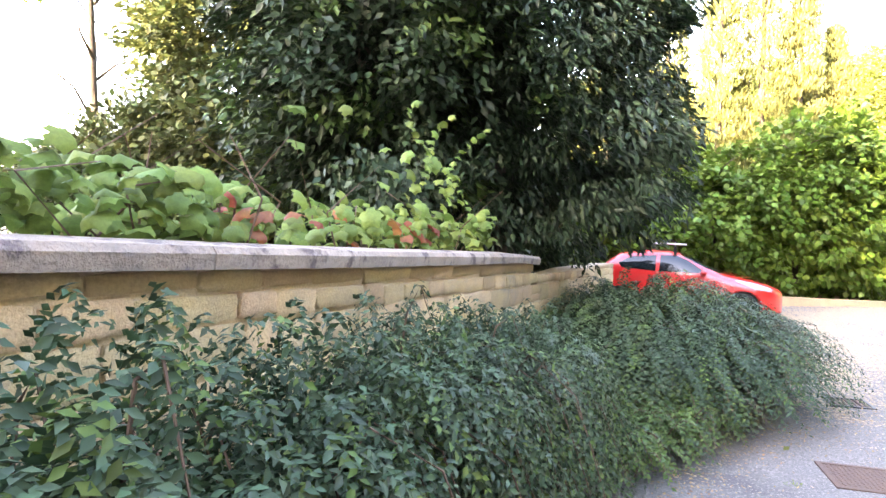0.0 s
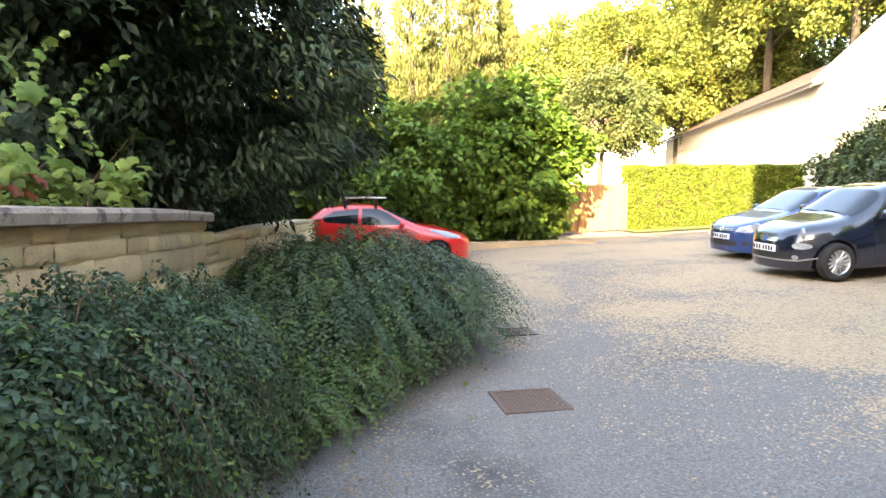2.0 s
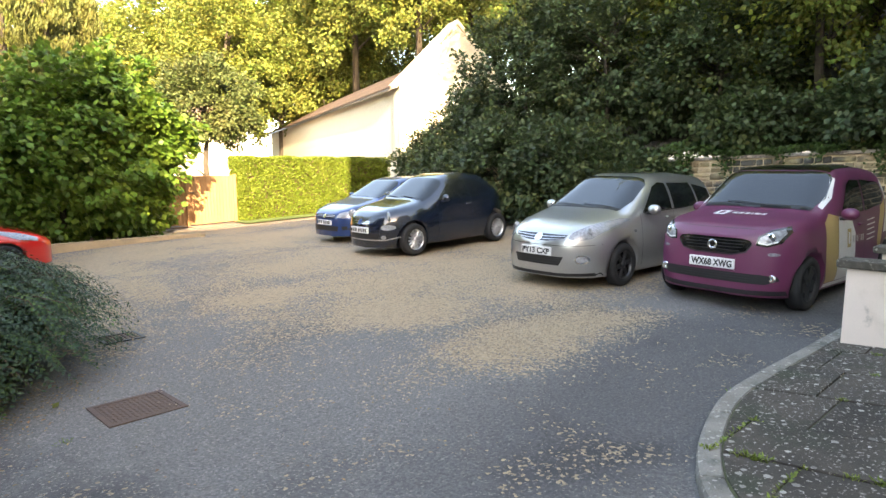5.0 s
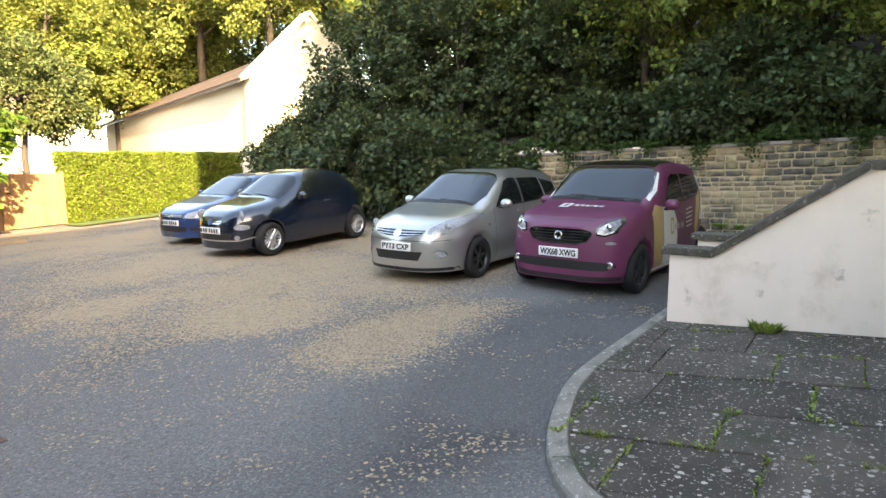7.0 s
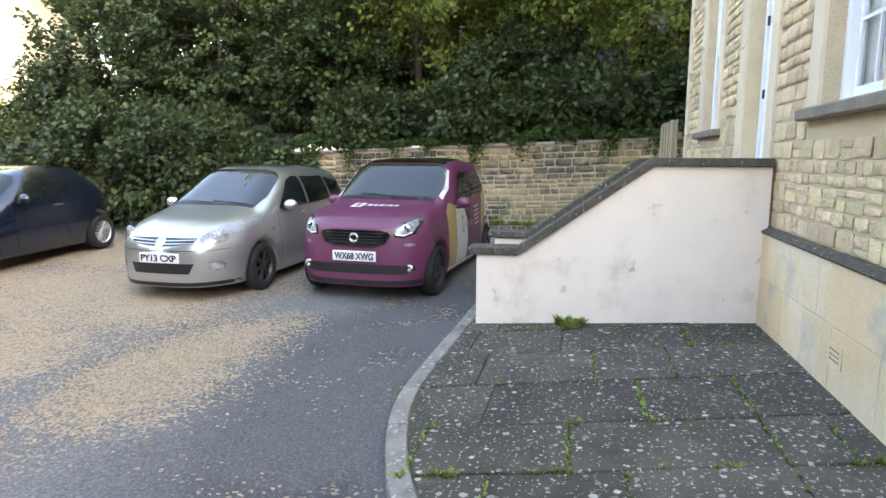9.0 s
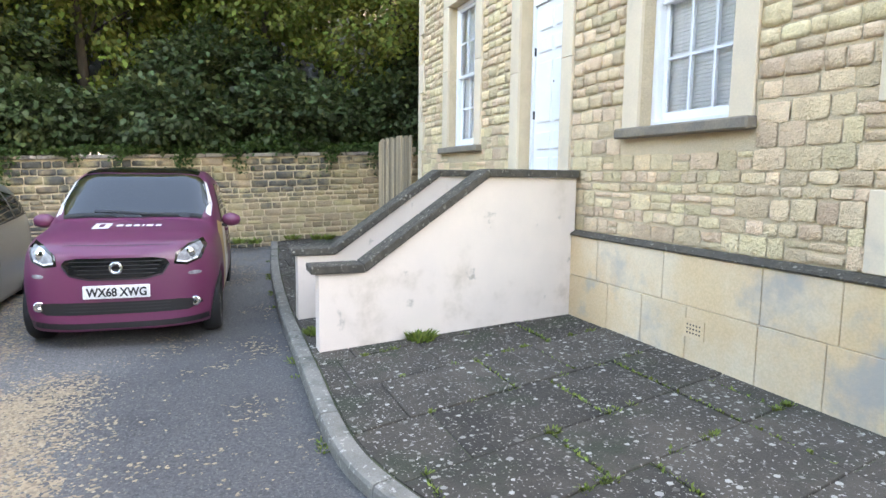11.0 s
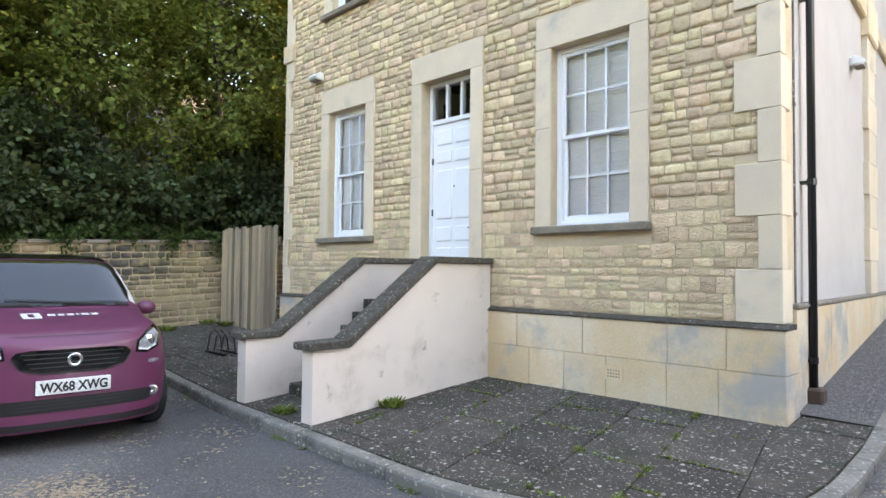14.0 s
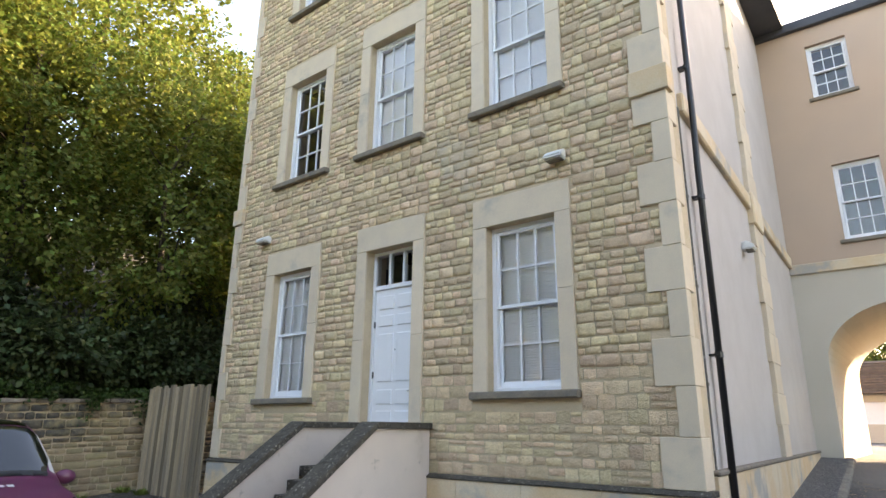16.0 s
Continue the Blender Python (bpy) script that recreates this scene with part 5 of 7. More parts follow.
for k in range(560):
    y = (r.uniform(0.3, 2.2) if k % 3 == 0 else r.uniform(0.3, 5.6)) if k < 500 else r.uniform(3.4, 5.0)
    x = -1.75 - abs(r.normal(0, 0.33))
    hgt = np.interp(y, [0.3, 1.2, 2.2, 3.0, 5.6], [0.20, 0.28, 0.22, 0.28, 0.28])
    z = cope_z(min(y, 6.0)) + 0.02 + r.random() * hgt
    if k % 11 == 0 and y > 3.0:
        z += r.random() * 0.6
    reddish = (1.9 < y < 2.6 and r.random() < 0.16) or (3.3 < y < 4.3 and r.random() < 0.16)
    s = r.uniform(0.7, 1.4) * (0.85 if y < 1.2 else 1.0)
    ob = part("leaf", (red if reddish else green)[int(r.integers(2))], None, vine)
    ob.matrix_local = pose(x, y, z, r.uniform(20, 85), r.normal(0, 25), r.uniform(20, 160)) @ Matrix.Scale(s, 4)
bm = bmesh.new()
for k in range(26):
    y = r.uniform(0.4, 5.5)
    x = -1.8 - r.random() * 0.4
    z = cope_z(y)
    tube(bm, [(x, y, z - 0.05), (x + r.normal(0, .1), y + r.normal(0, .2), z + 0.2), (x + r.normal(0, .2), y + r.normal(0, .4), z + r.uniform(0.25, 0.6))], [0.006, 0.005, 0.002], 5)
part("woody_frame", bm, M["twig"], vine)
# a long shoot climbing into the yew
for j in range(3):
    y0 = 3.6 + j * 0.5
    for k in range(16):
        t = k / 15
        ob = part("leaf", green[k % 3], None, vine)
        ob.matrix_local = pose(-1.85 + 0.15 * math.sin(t * 5 + j), y0 + 0.5 * t, cope_z(y0) + 0.3 + 0.75 * t, 60 + r.normal(0, 20), r.normal(0, 30), 90 + r.normal(0, 40)) @ Matrix.Scale(r.uniform(0.45, 0.8), 4)

for i, (x, y, h) in enumerate(((-4.6, 11.0, 3.8), (-6.4, 9.6, 3.6), (-4.0, 12.6, 2.6), (-8.4, 11.5, 3.4), (-5.2, 13.6, 3.6))):
    broad_tree("garden_shrub", "dark evergreen shrub behind the garden trees", (x, y, 0.3), h, h * 0.48, (1.6, 1.5, h * 0.58), M["bank"], 180 + i, 300, 46, 0.13, 0.34, -0.98, 0.07, 0.4, "shrub", "garden shrubs", garden=True)

# behind the red car: laurels, cypresses
for i, (x, y, h, rx, ry) in enumerate(((1.2, 18.0, 3.8, 1.9, 1.4), (3.3, 18.2, 4.4, 1.9, 1.4), (4.9, 18.6, 4.7, 1.5, 1.3), (-1.0, 17.9, 3.5, 1.9, 1.4), (-3.6, 18.0, 3.6, 2.0, 1.5))):
    broad_tree("laurel_bush", "tall glossy cherry laurel, sunlit above", (x, y, gz(x, y)), h, h * 0.50, (rx, ry, h * 0.55), M["laurel"], 80 + i, 430, 40, 0.19, 0.36, -0.98, 0.08, 0.55, "bush", "laurels", lump=0.30)


def cypress(x, y, h, rad, seed):
    """A columnar conifer of upright sprays."""
    r = rng(seed)
    tr = thing("cypress_tree", "tall columnar cypress with golden-green sprays", "tree", "cypresses", Matrix.Translation((x, y, gz(x, y))))
    part("trunk", tube(bmesh.new(), [(0, 0, -0.2), (0, 0, h * 0.5), (0, 0, h * 0.97)], [0.16, 0.10, 0.02], 7), M["bark"], tr)
    n = 420
    t = r.random(n) ** 0.8
    a = r.random(n) * 2 * math.pi
    rr = rad * (1 - t) ** 0.55 * (0.65 + 0.35 * r.random(n)) * (1 + 0.15 * np.sin(a * 3 + seed))
    C = np.stack([rr * np.cos(a), rr * np.sin(a), 0.4 + t * (h - 0.5)], 1)
    O = unit(np.stack([np.cos(a), np.sin(a), np.full(n, 1.6)], 1))
    P, D, N = clumped(r, C, 0.30, 46, O, -0.9, 0.35)
    L = 0.15 * r.uniform(0.6, 1.3, len(P))
    part("crown", leaf_mesh("crown", P, D, N, L, L * 0.16, M["cypress"]), M["cypress"], tr)


for i, (x, y, h, rad) in enumerate(((1.6, 21.5, 11.5, 1.1), (2.9, 22.0, 13.0, 1.0), (4.1, 22.5, 10.5, 1.0), (5.3, 23.5, 8.5, 0.9), (0.0, 22.0, 12.0, 1.2), (-2.0, 22.5, 12.5, 1.3))):
    cypress(x, y, h, rad, 90 + i)
broad_tree("holm_oak", "small rounded olive-green tree behind the gate", (9.7, 24.5, -0.4), 5.8, 4.3, (1.9, 1.7, 1.7), M["holly"], 100, 330, 60, 0.13, 0.4, -0.9, 0.14)

# clipped hedge in front of the barn
hx0, hx1, hy = 9.05, 15.3, 19.9
hd = thing("clipped_hedge", "clipped yellow-green hedge catching the sun", "hedge")
r = rng(110)
n = 34000
top_z = 1.78
fx = r.uniform(hx0, hx1, n)
face = r.random(n)
fz = r.uniform(-0.4, top_z, n)
fy = np.full(n, hy) + r.random(n) ** 2 * 0.12
top = face < 0.25
fz[top], fy[top] = top_z - r.random(top.sum()) ** 2 * 0.10, r.uniform(hy, hy + 1.2, top.sum())
left = (face > 0.25) & (face < 0.37)
fx[left], fy[left] = hx0 + r.random(left.sum()) ** 2 * 0.1, r.uniform(hy, hy + 1.2, left.sum())
O = np.tile(np.array([0.0, -1.0, 0.35]), (n, 1))
O[top] = (0, -0.2, 1)
O[left] = (-1, -0.2, 0.3)
P = np.stack([fx, fy, fz], 1) + O * (0.03 * np.sin(fx * 4 + fz * 5))[:, None]
D = unit(O + r.normal(0, 0.7, (n, 3)))
L = r.uniform(0.05, 0.10, n)
part("foliage", leaf_mesh("foliage", P, D, unit(O + r.normal(0, .5, (n, 3))), L, L * 0.4, M["hedge"]), M["hedge"], hd)
part("inner_wood", boxes((hx0 + 0.1, hx1 - 0.05, hy + 0.1, hy + 1.15, -0.5, top_z - 0.1)), M["twig"], hd)
sheet("lawn", np.linspace(8.7, 15.4, 20), np.linspace(19.0, 20.2, 6), lambda x, y: ground_z(x, y) + 0.05, M["lawn"], "narrow strip of lawn before the hedge", "lawn")

# shrubs and trees on the bank behind the cars
SHRUBS = [(12.5, 7.4, 0.2, 1.5, 1.2), (12.3, 9.0, 0.2, 2.0, 1.6), (12.6, 11.2, 0.15, 2.4, 1.8), (13.0, 13.6, 0.0, 2.0, 1.5), (13.9, 5.2, 1.9, 0.9, 1.0), (13.9, 2.9, 1.9, 1.0, 1.1), (14.2, 0.6, 2.0, 1.2, 1.3), (14.2, -1.8, 2.0, 1.4, 1.4), (14.2, -4.4, 2.0, 1.6, 1.6), (15.4, 2.0, 2.6, 1.6, 1.6), (15.6, -3.0, 2.6, 1.8, 1.6), (14.4, 12.0, 1.6, 4.2, 2.0), (14.6, 9.4, 1.8, 4.0, 2.2), (14.9, 14.2, 1.0, 2.5, 1.8), (15.0, 6.6, 2.2, 2.9, 1.9), (16.6, 11.6, 2.6, 4.0, 2.3), (15.6, 17.0, 0.6, 2.0, 1.7)]
for i, (x, y, z, h, rad) in enumerate(SHRUBS):
    broad_tree("bank_shrub", "dark broadleaf evergreen shrub on the bank", (x, y, z), h, h * 0.5, (rad, rad, h * 0.62), M["bank"], 120 + i, 300 if i < 4 else 380, 50, 0.125, 0.34, -0.98, 0.07, 0.45, "shrub", "bank shrubs", second=(M["holly"], 0.15))
# a fringe of ivy and ground cover on top of the retaining wall
iv = thing("ivy", "ivy trailing over the retaining wall", "ivy")
n = 13000
r = rng(140)
y = r.uniform(-3, 9.5, n)
x = 13.0 + r.random(n) * 0.9 - 0.05
z = 1.95 + 0.12 * r.random(n) + 0.25 * np.maximum(0, np.sin(y * 1.7) * np.sin(y * 0.6 + 1)) * r.random(n) + np.maximum(0, x - 13.4) * 0.4
hang = r.random(n) < 0.16
x[hang] = 12.90 - 0.03 * r.random(hang.sum())
yy = np.round(y[hang] * 1.1) / 1.1 + r.normal(0, 0.12, hang.sum())
y[hang], z[hang] = yy, 1.97 - r.random(hang.sum()) ** 2 * 0.55 * (0.5 + 0.5 * np.sin(yy * 5))
z -= 0.037 * (y + 0.6)     # the wall falls away to the north
P = np.stack([x, y, z], 1)
O = np.tile(np.array([-0.8, 0.0, 0.6]), (n, 1))
part("foliage", leaf_mesh("foliage", P, unit(O + r.normal(0, .6, (n, 3)) + np.array([0, 0, -.5])), unit(O + r.normal(0, .4, (n, 3))), 0.075, 0.03, M["ivy"]), M["ivy"], iv)
# hazels: a few shapes, set many times
protos = []
for i in range(3):
    # extra autumn leaves stand in for sunlit tops, besides the real yellowing
    protos.append(broad_tree("hazel_tree", "leafy hazel on the bank with yellowing leaves through its crown", (15.2 + i, -2 + i * 3.0, 2.4 + 0.4 * i), 7.5 + i, 4.4 + 0.4 * i, (2.3, 2.3, 4.3), M["hazel"], 150 + i, 620, 36, 0.13, 0.42, -0.97, 0.10, 0.35, group="hazels", second=(M["autumn"], 0.26), lump=0.25))
r = rng(160)
spots = [(15.0, -5.5), (15.4, 4.5), (16.2, 8.2), (17.8, -4.0), (17.6, 2.4), (18.4, 6.2), (17.4, -8.0), (14.9, -9.0), (19.5, -1.0), (20.0, 9.5), (21.5, 4.0), (21.0, -6.5), (19.8, 13.5), (23.5, 0.5), (24, 8.5), (24, 15.5), (18.0, -12.0), (23, -12)]
for k, (x, y) in enumerate(spots):
    s = r.uniform(0.9, 1.25) * (1.25 if x > 19 else 1.0)
    z = min(1.75 + 0.42 * (x - 13.4), 14) - 0.2
    copy_thing(protos[k % 3], pose(x, y, z, 0, 0, float(r.uniform(0, 360))) @ Matrix.Scale(s, 4)).scale = (s, s, s)
# far woods beyond the barn
big = [broad_tree("far_tree", "tall woodland tree with yellow-green autumn leaves", (23 + 3 * i, 52 + 8 * i, 1), 15, 9.5, (4.6, 4.6, 6.0), M["autumn"], 170 + i, 520, 60, 0.25, 0.95, -0.9, 0.3, 0.3, group="far trees", second=(M["hazel"], 0.35), lump=0.25, width=0.45) for i in range(2)]
for k, (x, y, s) in enumerate(((14, 58, .95), (31, 58, 1.2), (36, 63, 1.25), (33.5, 52, 1.1), (20, 66, 1.1), (32, 46, 1.1), (36, 36, 1.0), (29, 34, .85), (40, 52, 1.2), (6, 62, .9), (48, 44, 1.2), (28, 74, 1.3), (12, 76, 1.2), (33, 26, 1.0), (40, 28, 1.2), (-6, 60, .9), (0, 74, 1.2), (34, 18, 1.0), (-16, 56, 1.0), (-22, -50, 1.1), (-4, -58, 1.0), (6, -56, 1.1), (16, -52, 1.0))):
    z = 0 if x < 20 else 1.0 if y > 50 else min(1.75 + 0.42 * (x - 13.4), 8) - 1
    copy_thing(big[k % 2], pose(x, y, z, 0, 0, 40.0 * k)).scale = (s, s, s)

# ---------------------------------------------------------------- cars


class Shape:
    """A car body as a smooth function of x (from the nose), half width and height."""

    def __init__(self, L, W, H, profile, belt, roof_w, sill=0.17, nf=2.7, nr=3.2, xf=0.95, xr=0.8, n=6.0, low=0.93):
        self.L, self.W, self.H, self.sill, self.nf, self.nr, self.xf, self.xr, self.n = L, W / 2, H, sill, nf, nr, xf, xr, n
        xs = np.linspace(0, L, 400)
        zs = np.interp(xs, [p[0] for p in profile], [p[1] for p in profile])
        ker = np.exp(-np.linspace(-2, 2, 25) ** 2)
        pad = np.concatenate([np.full(12, zs[0]) - np.arange(12, 0, -1) * 0.002, zs, np.full(12, zs[-1])])
        self.px, self.pz = xs, np.convolve(pad, ker / ker.sum(), "valid")
        self.sz = [sill, 0.32, 0.55, belt, H]
        self.sw = [low, 0.985, 1.0, 0.965, roof_w]

    def top(self, x):
        return np.interp(x, self.px, self.pz)

    def plan(self, x):
        x = np.asarray(x, float)
        f = np.clip((self.xf - x) / self.xf, 0, 1)
        b = np.clip((x - (self.L - self.xr)) / self.xr, 0, 1)
        return self.W * (1 - f ** self.nf) ** (1 / self.nf) * (1 - b ** self.nr) ** (1 / self.nr)

    def half(self, x, z):
        q = np.clip((np.asarray(z, float) - self.sill) / (self.top(x) - self.sill), 0, 1)
        return self.plan(x) * np.interp(z, self.sz, self.sw) * (1 - q ** self.n) ** (1 / self.n)

    def front(self, y, z):
        """x of the nose's surface at (y, z)."""
        lo, hi = 0.0, self.L * 0.45
        for _ in range(30):
            m = (lo + hi) / 2
            if self.top(m) > z and self.half(m, z) > abs(y):
                hi = m
            else:
                lo = m
        return hi

    def over(self, x, y):
        """Height of the body over (x, y)."""
        lo, hi = self.sill, float(self.top(x))
        for _ in range(26):
            m = (lo + hi) / 2
            if self.half(x, m) > abs(y):
                lo = m
            else:
                hi = m
        return lo

    def body(self, wheels):
        ns, nk = 84, 20
        u = np.linspace(0, 1, ns)
        x = self.L * (0.5 - 0.5 * np.cos(u * np.pi)) * 0.996 + self.L * 0.002
        verts, rows = [], []
        ph = np.linspace(0, np.pi / 2, nk)
        for xi in x:
            t = self.top(xi)
            q = np.sin(ph) ** (2 / self.n)
            z = self.sill + q * (t - self.sill)
            extra = self.sill + np.linspace(0, 1, 12)[1:-1] * (z[1] - self.sill) if z[1] - self.sill > 0.05 else np.linspace(self.sill, z[1], 12)[1:-1]
            z = np.concatenate([[self.sill], extra, z[1:]])
            y = self.half(xi, z)
            y[-1] = 0.0
            rows.append((np.full(len(z), xi), y, z))
        bm = bmesh.new()
        vr = []
        for X, Y, Z in rows:
            right = [bm.verts.new((a, b, c)) for a, b, c in zip(X, Y, Z)]
            left = [bm.verts.new((a, -b, c)) for a, b, c in zip(X[:-1], Y[:-1], Z[:-1])]
            vr.append(right + left[::-1])
        m = len(vr[0])
        for a, b in zip(vr, vr[1:]):
            for k in range(m):
                bm.faces.new((a[k], a[(k + 1) % m], b[(k + 1) % m], b[k]))
        bm.faces.new(vr[0][::-1])
        bm.faces.new(vr[-1])
        bmesh.ops.recalc_face_normals(bm, faces=bm.faces)
        me = mesh_from("body", bm)
        ob = new("body", me)
        cb = bmesh.new()
        for (wx, r_) in wheels:
            for s in (1, -1):
                bmesh.ops.create_cone(cb, cap_ends=True, segments=40, radius1=r_, radius2=r_, depth=0.34, matrix=pose(wx, s * (self.W - 0.10), r_ * 0.90, 90))
        cut = new("cutter", mesh_from("cutter", cb))
        md = ob.modifiers.new("arches", "BOOLEAN")
        md.operation, md.object, md.solver = "DIFFERENCE", cut, "EXACT"
        bpy.context.view_layer.update()
        res = bpy.data.meshes.new_from_object(ob.evaluated_get(bpy.context.evaluated_depsgraph_get()))
        bpy.data.objects.remove(ob)
        bpy.data.objects.remove(cut)
        res.name = "body"
        res.shade_smooth()
        return res

    def drape(self, poly, how, off=0.004, step=0.05, side=1):
        """Lay a flat outline on the body: from the side (x, z), the front (y, z) or above (x, y)."""
        bm = bmesh.new()
        vs = [bm.verts.new((p[0], p[1], 0)) for p in poly]
        bm.faces.new(vs)
        for ax in (0, 1):
            c = [p[ax] for p in poly]
            k = math.floor(min(c) / step) + 1
            while k * step < max(c):
                co = (k * step, 0, 0) if ax == 0 else (0, k * step, 0)
                bmesh.ops.bisect_plane(bm, geom=bm.verts[:] + bm.edges[:] + bm.faces[:], plane_co=co, plane_no=(1, 0, 0) if ax == 0 else (0, 1, 0))
                k += 1
        for v in bm.verts:
            a, b = v.co.x, v.co.y
            if how == "side":
                v.co = (a, side * (float(self.half(a, b)) + off), b)
            elif how == "front":
                v.co = (self.front(a, b) - off, a, b)
            else:
                v.co = (a - off * 0.6, b, self.over(a, b) + off)
        bmesh.ops.recalc_face_normals(bm, faces=bm.faces)
        return bm

    def ribbon(self, pts, how, width=0.008, off=0.003, side=1):
        out = []
        bm = bmesh.new()
        prev = None
        dense = []
        for a, b in zip(pts, pts[1:]):
            n = max(1, int(math.hypot(b[0] - a[0], b[1] - a[1]) / 0.05))
            dense += [(a[0] + (b[0] - a[0]) * k / n, a[1] + (b[1] - a[1]) * k / n) for k in range(n)]
        dense.append(pts[-1])
        for i, p in enumerate(dense):
            q, o = dense[min(i + 1, len(dense) - 1)], dense[max(i - 1, 0)]
            d = Vector((q[0] - o[0], q[1] - o[1])).normalized()
            nrm = Vector((-d.y, d.x)) * width / 2
            row = []
            for s in (1, -1):
                a, b = p[0] + nrm.x * s, p[1] + nrm.y * s
                if how == "side":
                    co = (a, side * (float(self.half(a, b)) + off), b)
                elif how == "front":
                    co = (self.front(a, b) - off, a, b)
                else:
                    co = (a - off * 0.5, b, self.over(a, b) + off)
                row.append(bm.verts.new(co))
            if prev:
                bm.faces.new((prev[0], prev[1], row[1], row[0]))
            prev = row
        return bm


def oval(cx, cz, rx, rz, n=24, power=2.0):
    return [(cx + rx * math.copysign(abs(math.cos(2 * math.pi * k / n)) ** (2 / power), math.cos(2 * math.pi * k / n)), cz + rz * math.copysign(abs(math.sin(2 * math.pi * k / n)) ** (2 / power), math.sin(2 * math.pi * k / n))) for k in range(n)]


def lathe(bm, prof, seg=28):
    """Turn a profile (radius, out) round the y axis."""
    rings = [[bm.verts.new((r_ * math.cos(2 * math.pi * k / seg), o, r_ * math.sin(2 * math.pi * k / seg))) for k in range(seg)] for r_, o in prof]
    for a, b in zip(rings, rings[1:]):
        for k in range(seg):
            bm.faces.new((a[k], a[(k + 1) % seg], b[(k + 1) % seg], b[k]))
    bmesh.ops.recalc_face_normals(bm, faces=bm.faces)
    return bm


def wheel(parent, x, y, r_, side, spokes, rim_mat, twist=0.0, fat=0.5):
    w = part("wheel", lathe(bmesh.new(), [(r_ * 0.62, -0.08), (r_ * 0.92, -0.085), (r_, -0.06), (r_, 0.06), (r_ * 0.93, 0.088), (r_ * 0.66, 0.085), (r_ * 0.64, 0.06)]), M["rubber"], parent, "black tyre", True)
    w.matrix_local = pose(x, y, r_, 0, 0, 0 if side > 0 else 180)
    rim = part("rim", lathe(bmesh.new(), [(r_ * 0.66, 0.082), (r_ * 0.63, 0.075), (r_ * 0.60, 0.03), (r_ * 0.60, -0.05)]), rim_mat, w, "alloy rim", True)
    part("disc", lathe(bmesh.new(), [(r_ * 0.60, 0.0), (r_ * 0.02, 0.005)]), M["gloss_black"], w, "dark brake disc")
    for k in range(spokes):
        a = 2 * math.pi * k / spokes + twist
        bm = bmesh.new()
        wd = r_ * fat / spokes * 2.4
        prism(bm, [(r_ * 0.10, -wd * 0.7), (r_ * 0.62, -wd), (r_ * 0.62, wd), (r_ * 0.10, wd * 0.7)], "y", 0.035, 0.065)
        bmesh.ops.bevel(bm, geom=list(bm.edges), offset=0.006, segments=1, affect="EDGES")
        s = part("spoke", bm, rim_mat, w)
        s.matrix_local = Matrix.Rotation(a, 4, "Y")
    part("hub_cap", lathe(bmesh.new(), [(r_ * 0.17, 0.05), (r_ * 0.15, 0.075), (r_ * 0.02, 0.08)]), rim_mat, w, "", True)
    return w


def mirrored(poly):
    return [(p[0], -p[1]) for p in poly]


def plate(parent, sh, z, words, off=0.012, bars=False):
    x = sh.front(0.0, z) - off
    pl = part("number_plate", boxes((x - 0.006, x + 0.02, -0.26, 0.26, z - 0.056, z + 0.056), bevel=0.004), M["plate_white"], parent, "white number plate with black letters")
    if bars:
        for k, w in enumerate((0.05, 0.05, 0.05, 0.05, 0.05, 0.05, 0.05)):
            y = -0.21 + k * 0.066 + (0.03 if k > 3 else 0)
            part("letter_bar", boxes((x - 0.009, x - 0.005, y, y + w - 0.012, z - 0.035, z + 0.035)), M["plate_ink"], pl)
    else:
        me = text_mesh("lettering", words, 0.112, M["plate_ink"])
        t = part("lettering", me, None, pl)
        xs = [v.co.x for v in me.vertices]
        k = 0.47 / (max(xs) - min(xs))
        ys = [v.co.y for v in me.vertices]
        kz = 0.079 / (max(ys) - min(ys))
        t.matrix_local = Matrix(((0, 0, -1, x - 0.0075), (-1, 0, 0, 0), (0, 1, 0, z - 0.0), (0, 0, 0, 1))) @ Matrix.Diagonal((k, kz, 1, 1)) @ Matrix.Translation((-(max(xs) + min(xs)) / 2, -(max(ys) + min(ys)) / 2, 0))
    return pl


def mirror_pod(parent, x, y, z, s, material, stalk=0.07):
    bm = bmesh.new()
    bmesh.ops.create_uvsphere(bm, u_segments=16, v_segments=10, radius=1, matrix=Matrix.Translation((x, s * (y + stalk + 0.06), z)) @ Matrix.Diagonal((0.065, 0.10, 0.072, 1)))
    pod = part("wing_mirror", bm, material, parent, smooth=True)
    part("mirror_arm", boxes((x - 0.02, x + 0.05, min(s * y, s * (y + stalk + 0.02)), max(s * y, s * (y + stalk + 0.02)), z - 0.075, z - 0.045), bevel=0.008), M["black_plastic"], pod)


def car(label, sh, paint_mat, at, axles, wr, group="parked cars"):
    c = thing("car", label, "car", group, at)
    me = sh.body([(a, wr + 0.045) for a in axles])
    me.materials.clear()
    me.materials.append(paint_mat)
    part("body", me, None, c)
    part("underbody", boxes((0.35, sh.L - 0.35, -sh.W * 0.75, sh.W * 0.75, 0.14, 0.30)), M["black_plastic"], c)
    for a in axles:
        part("wheel_well", boxes((a - wr, a + wr, -sh.W * 0.74, sh.W * 0.74, 0.25, 0.62)), M["black_plastic"], c)
    return c


def both(c, name, sh, poly, material, off=0.004, label="", step=0.05):
    for s in (1, -1):
        part(name, sh.drape(poly, "side", off, step, s), material, c, label, True)


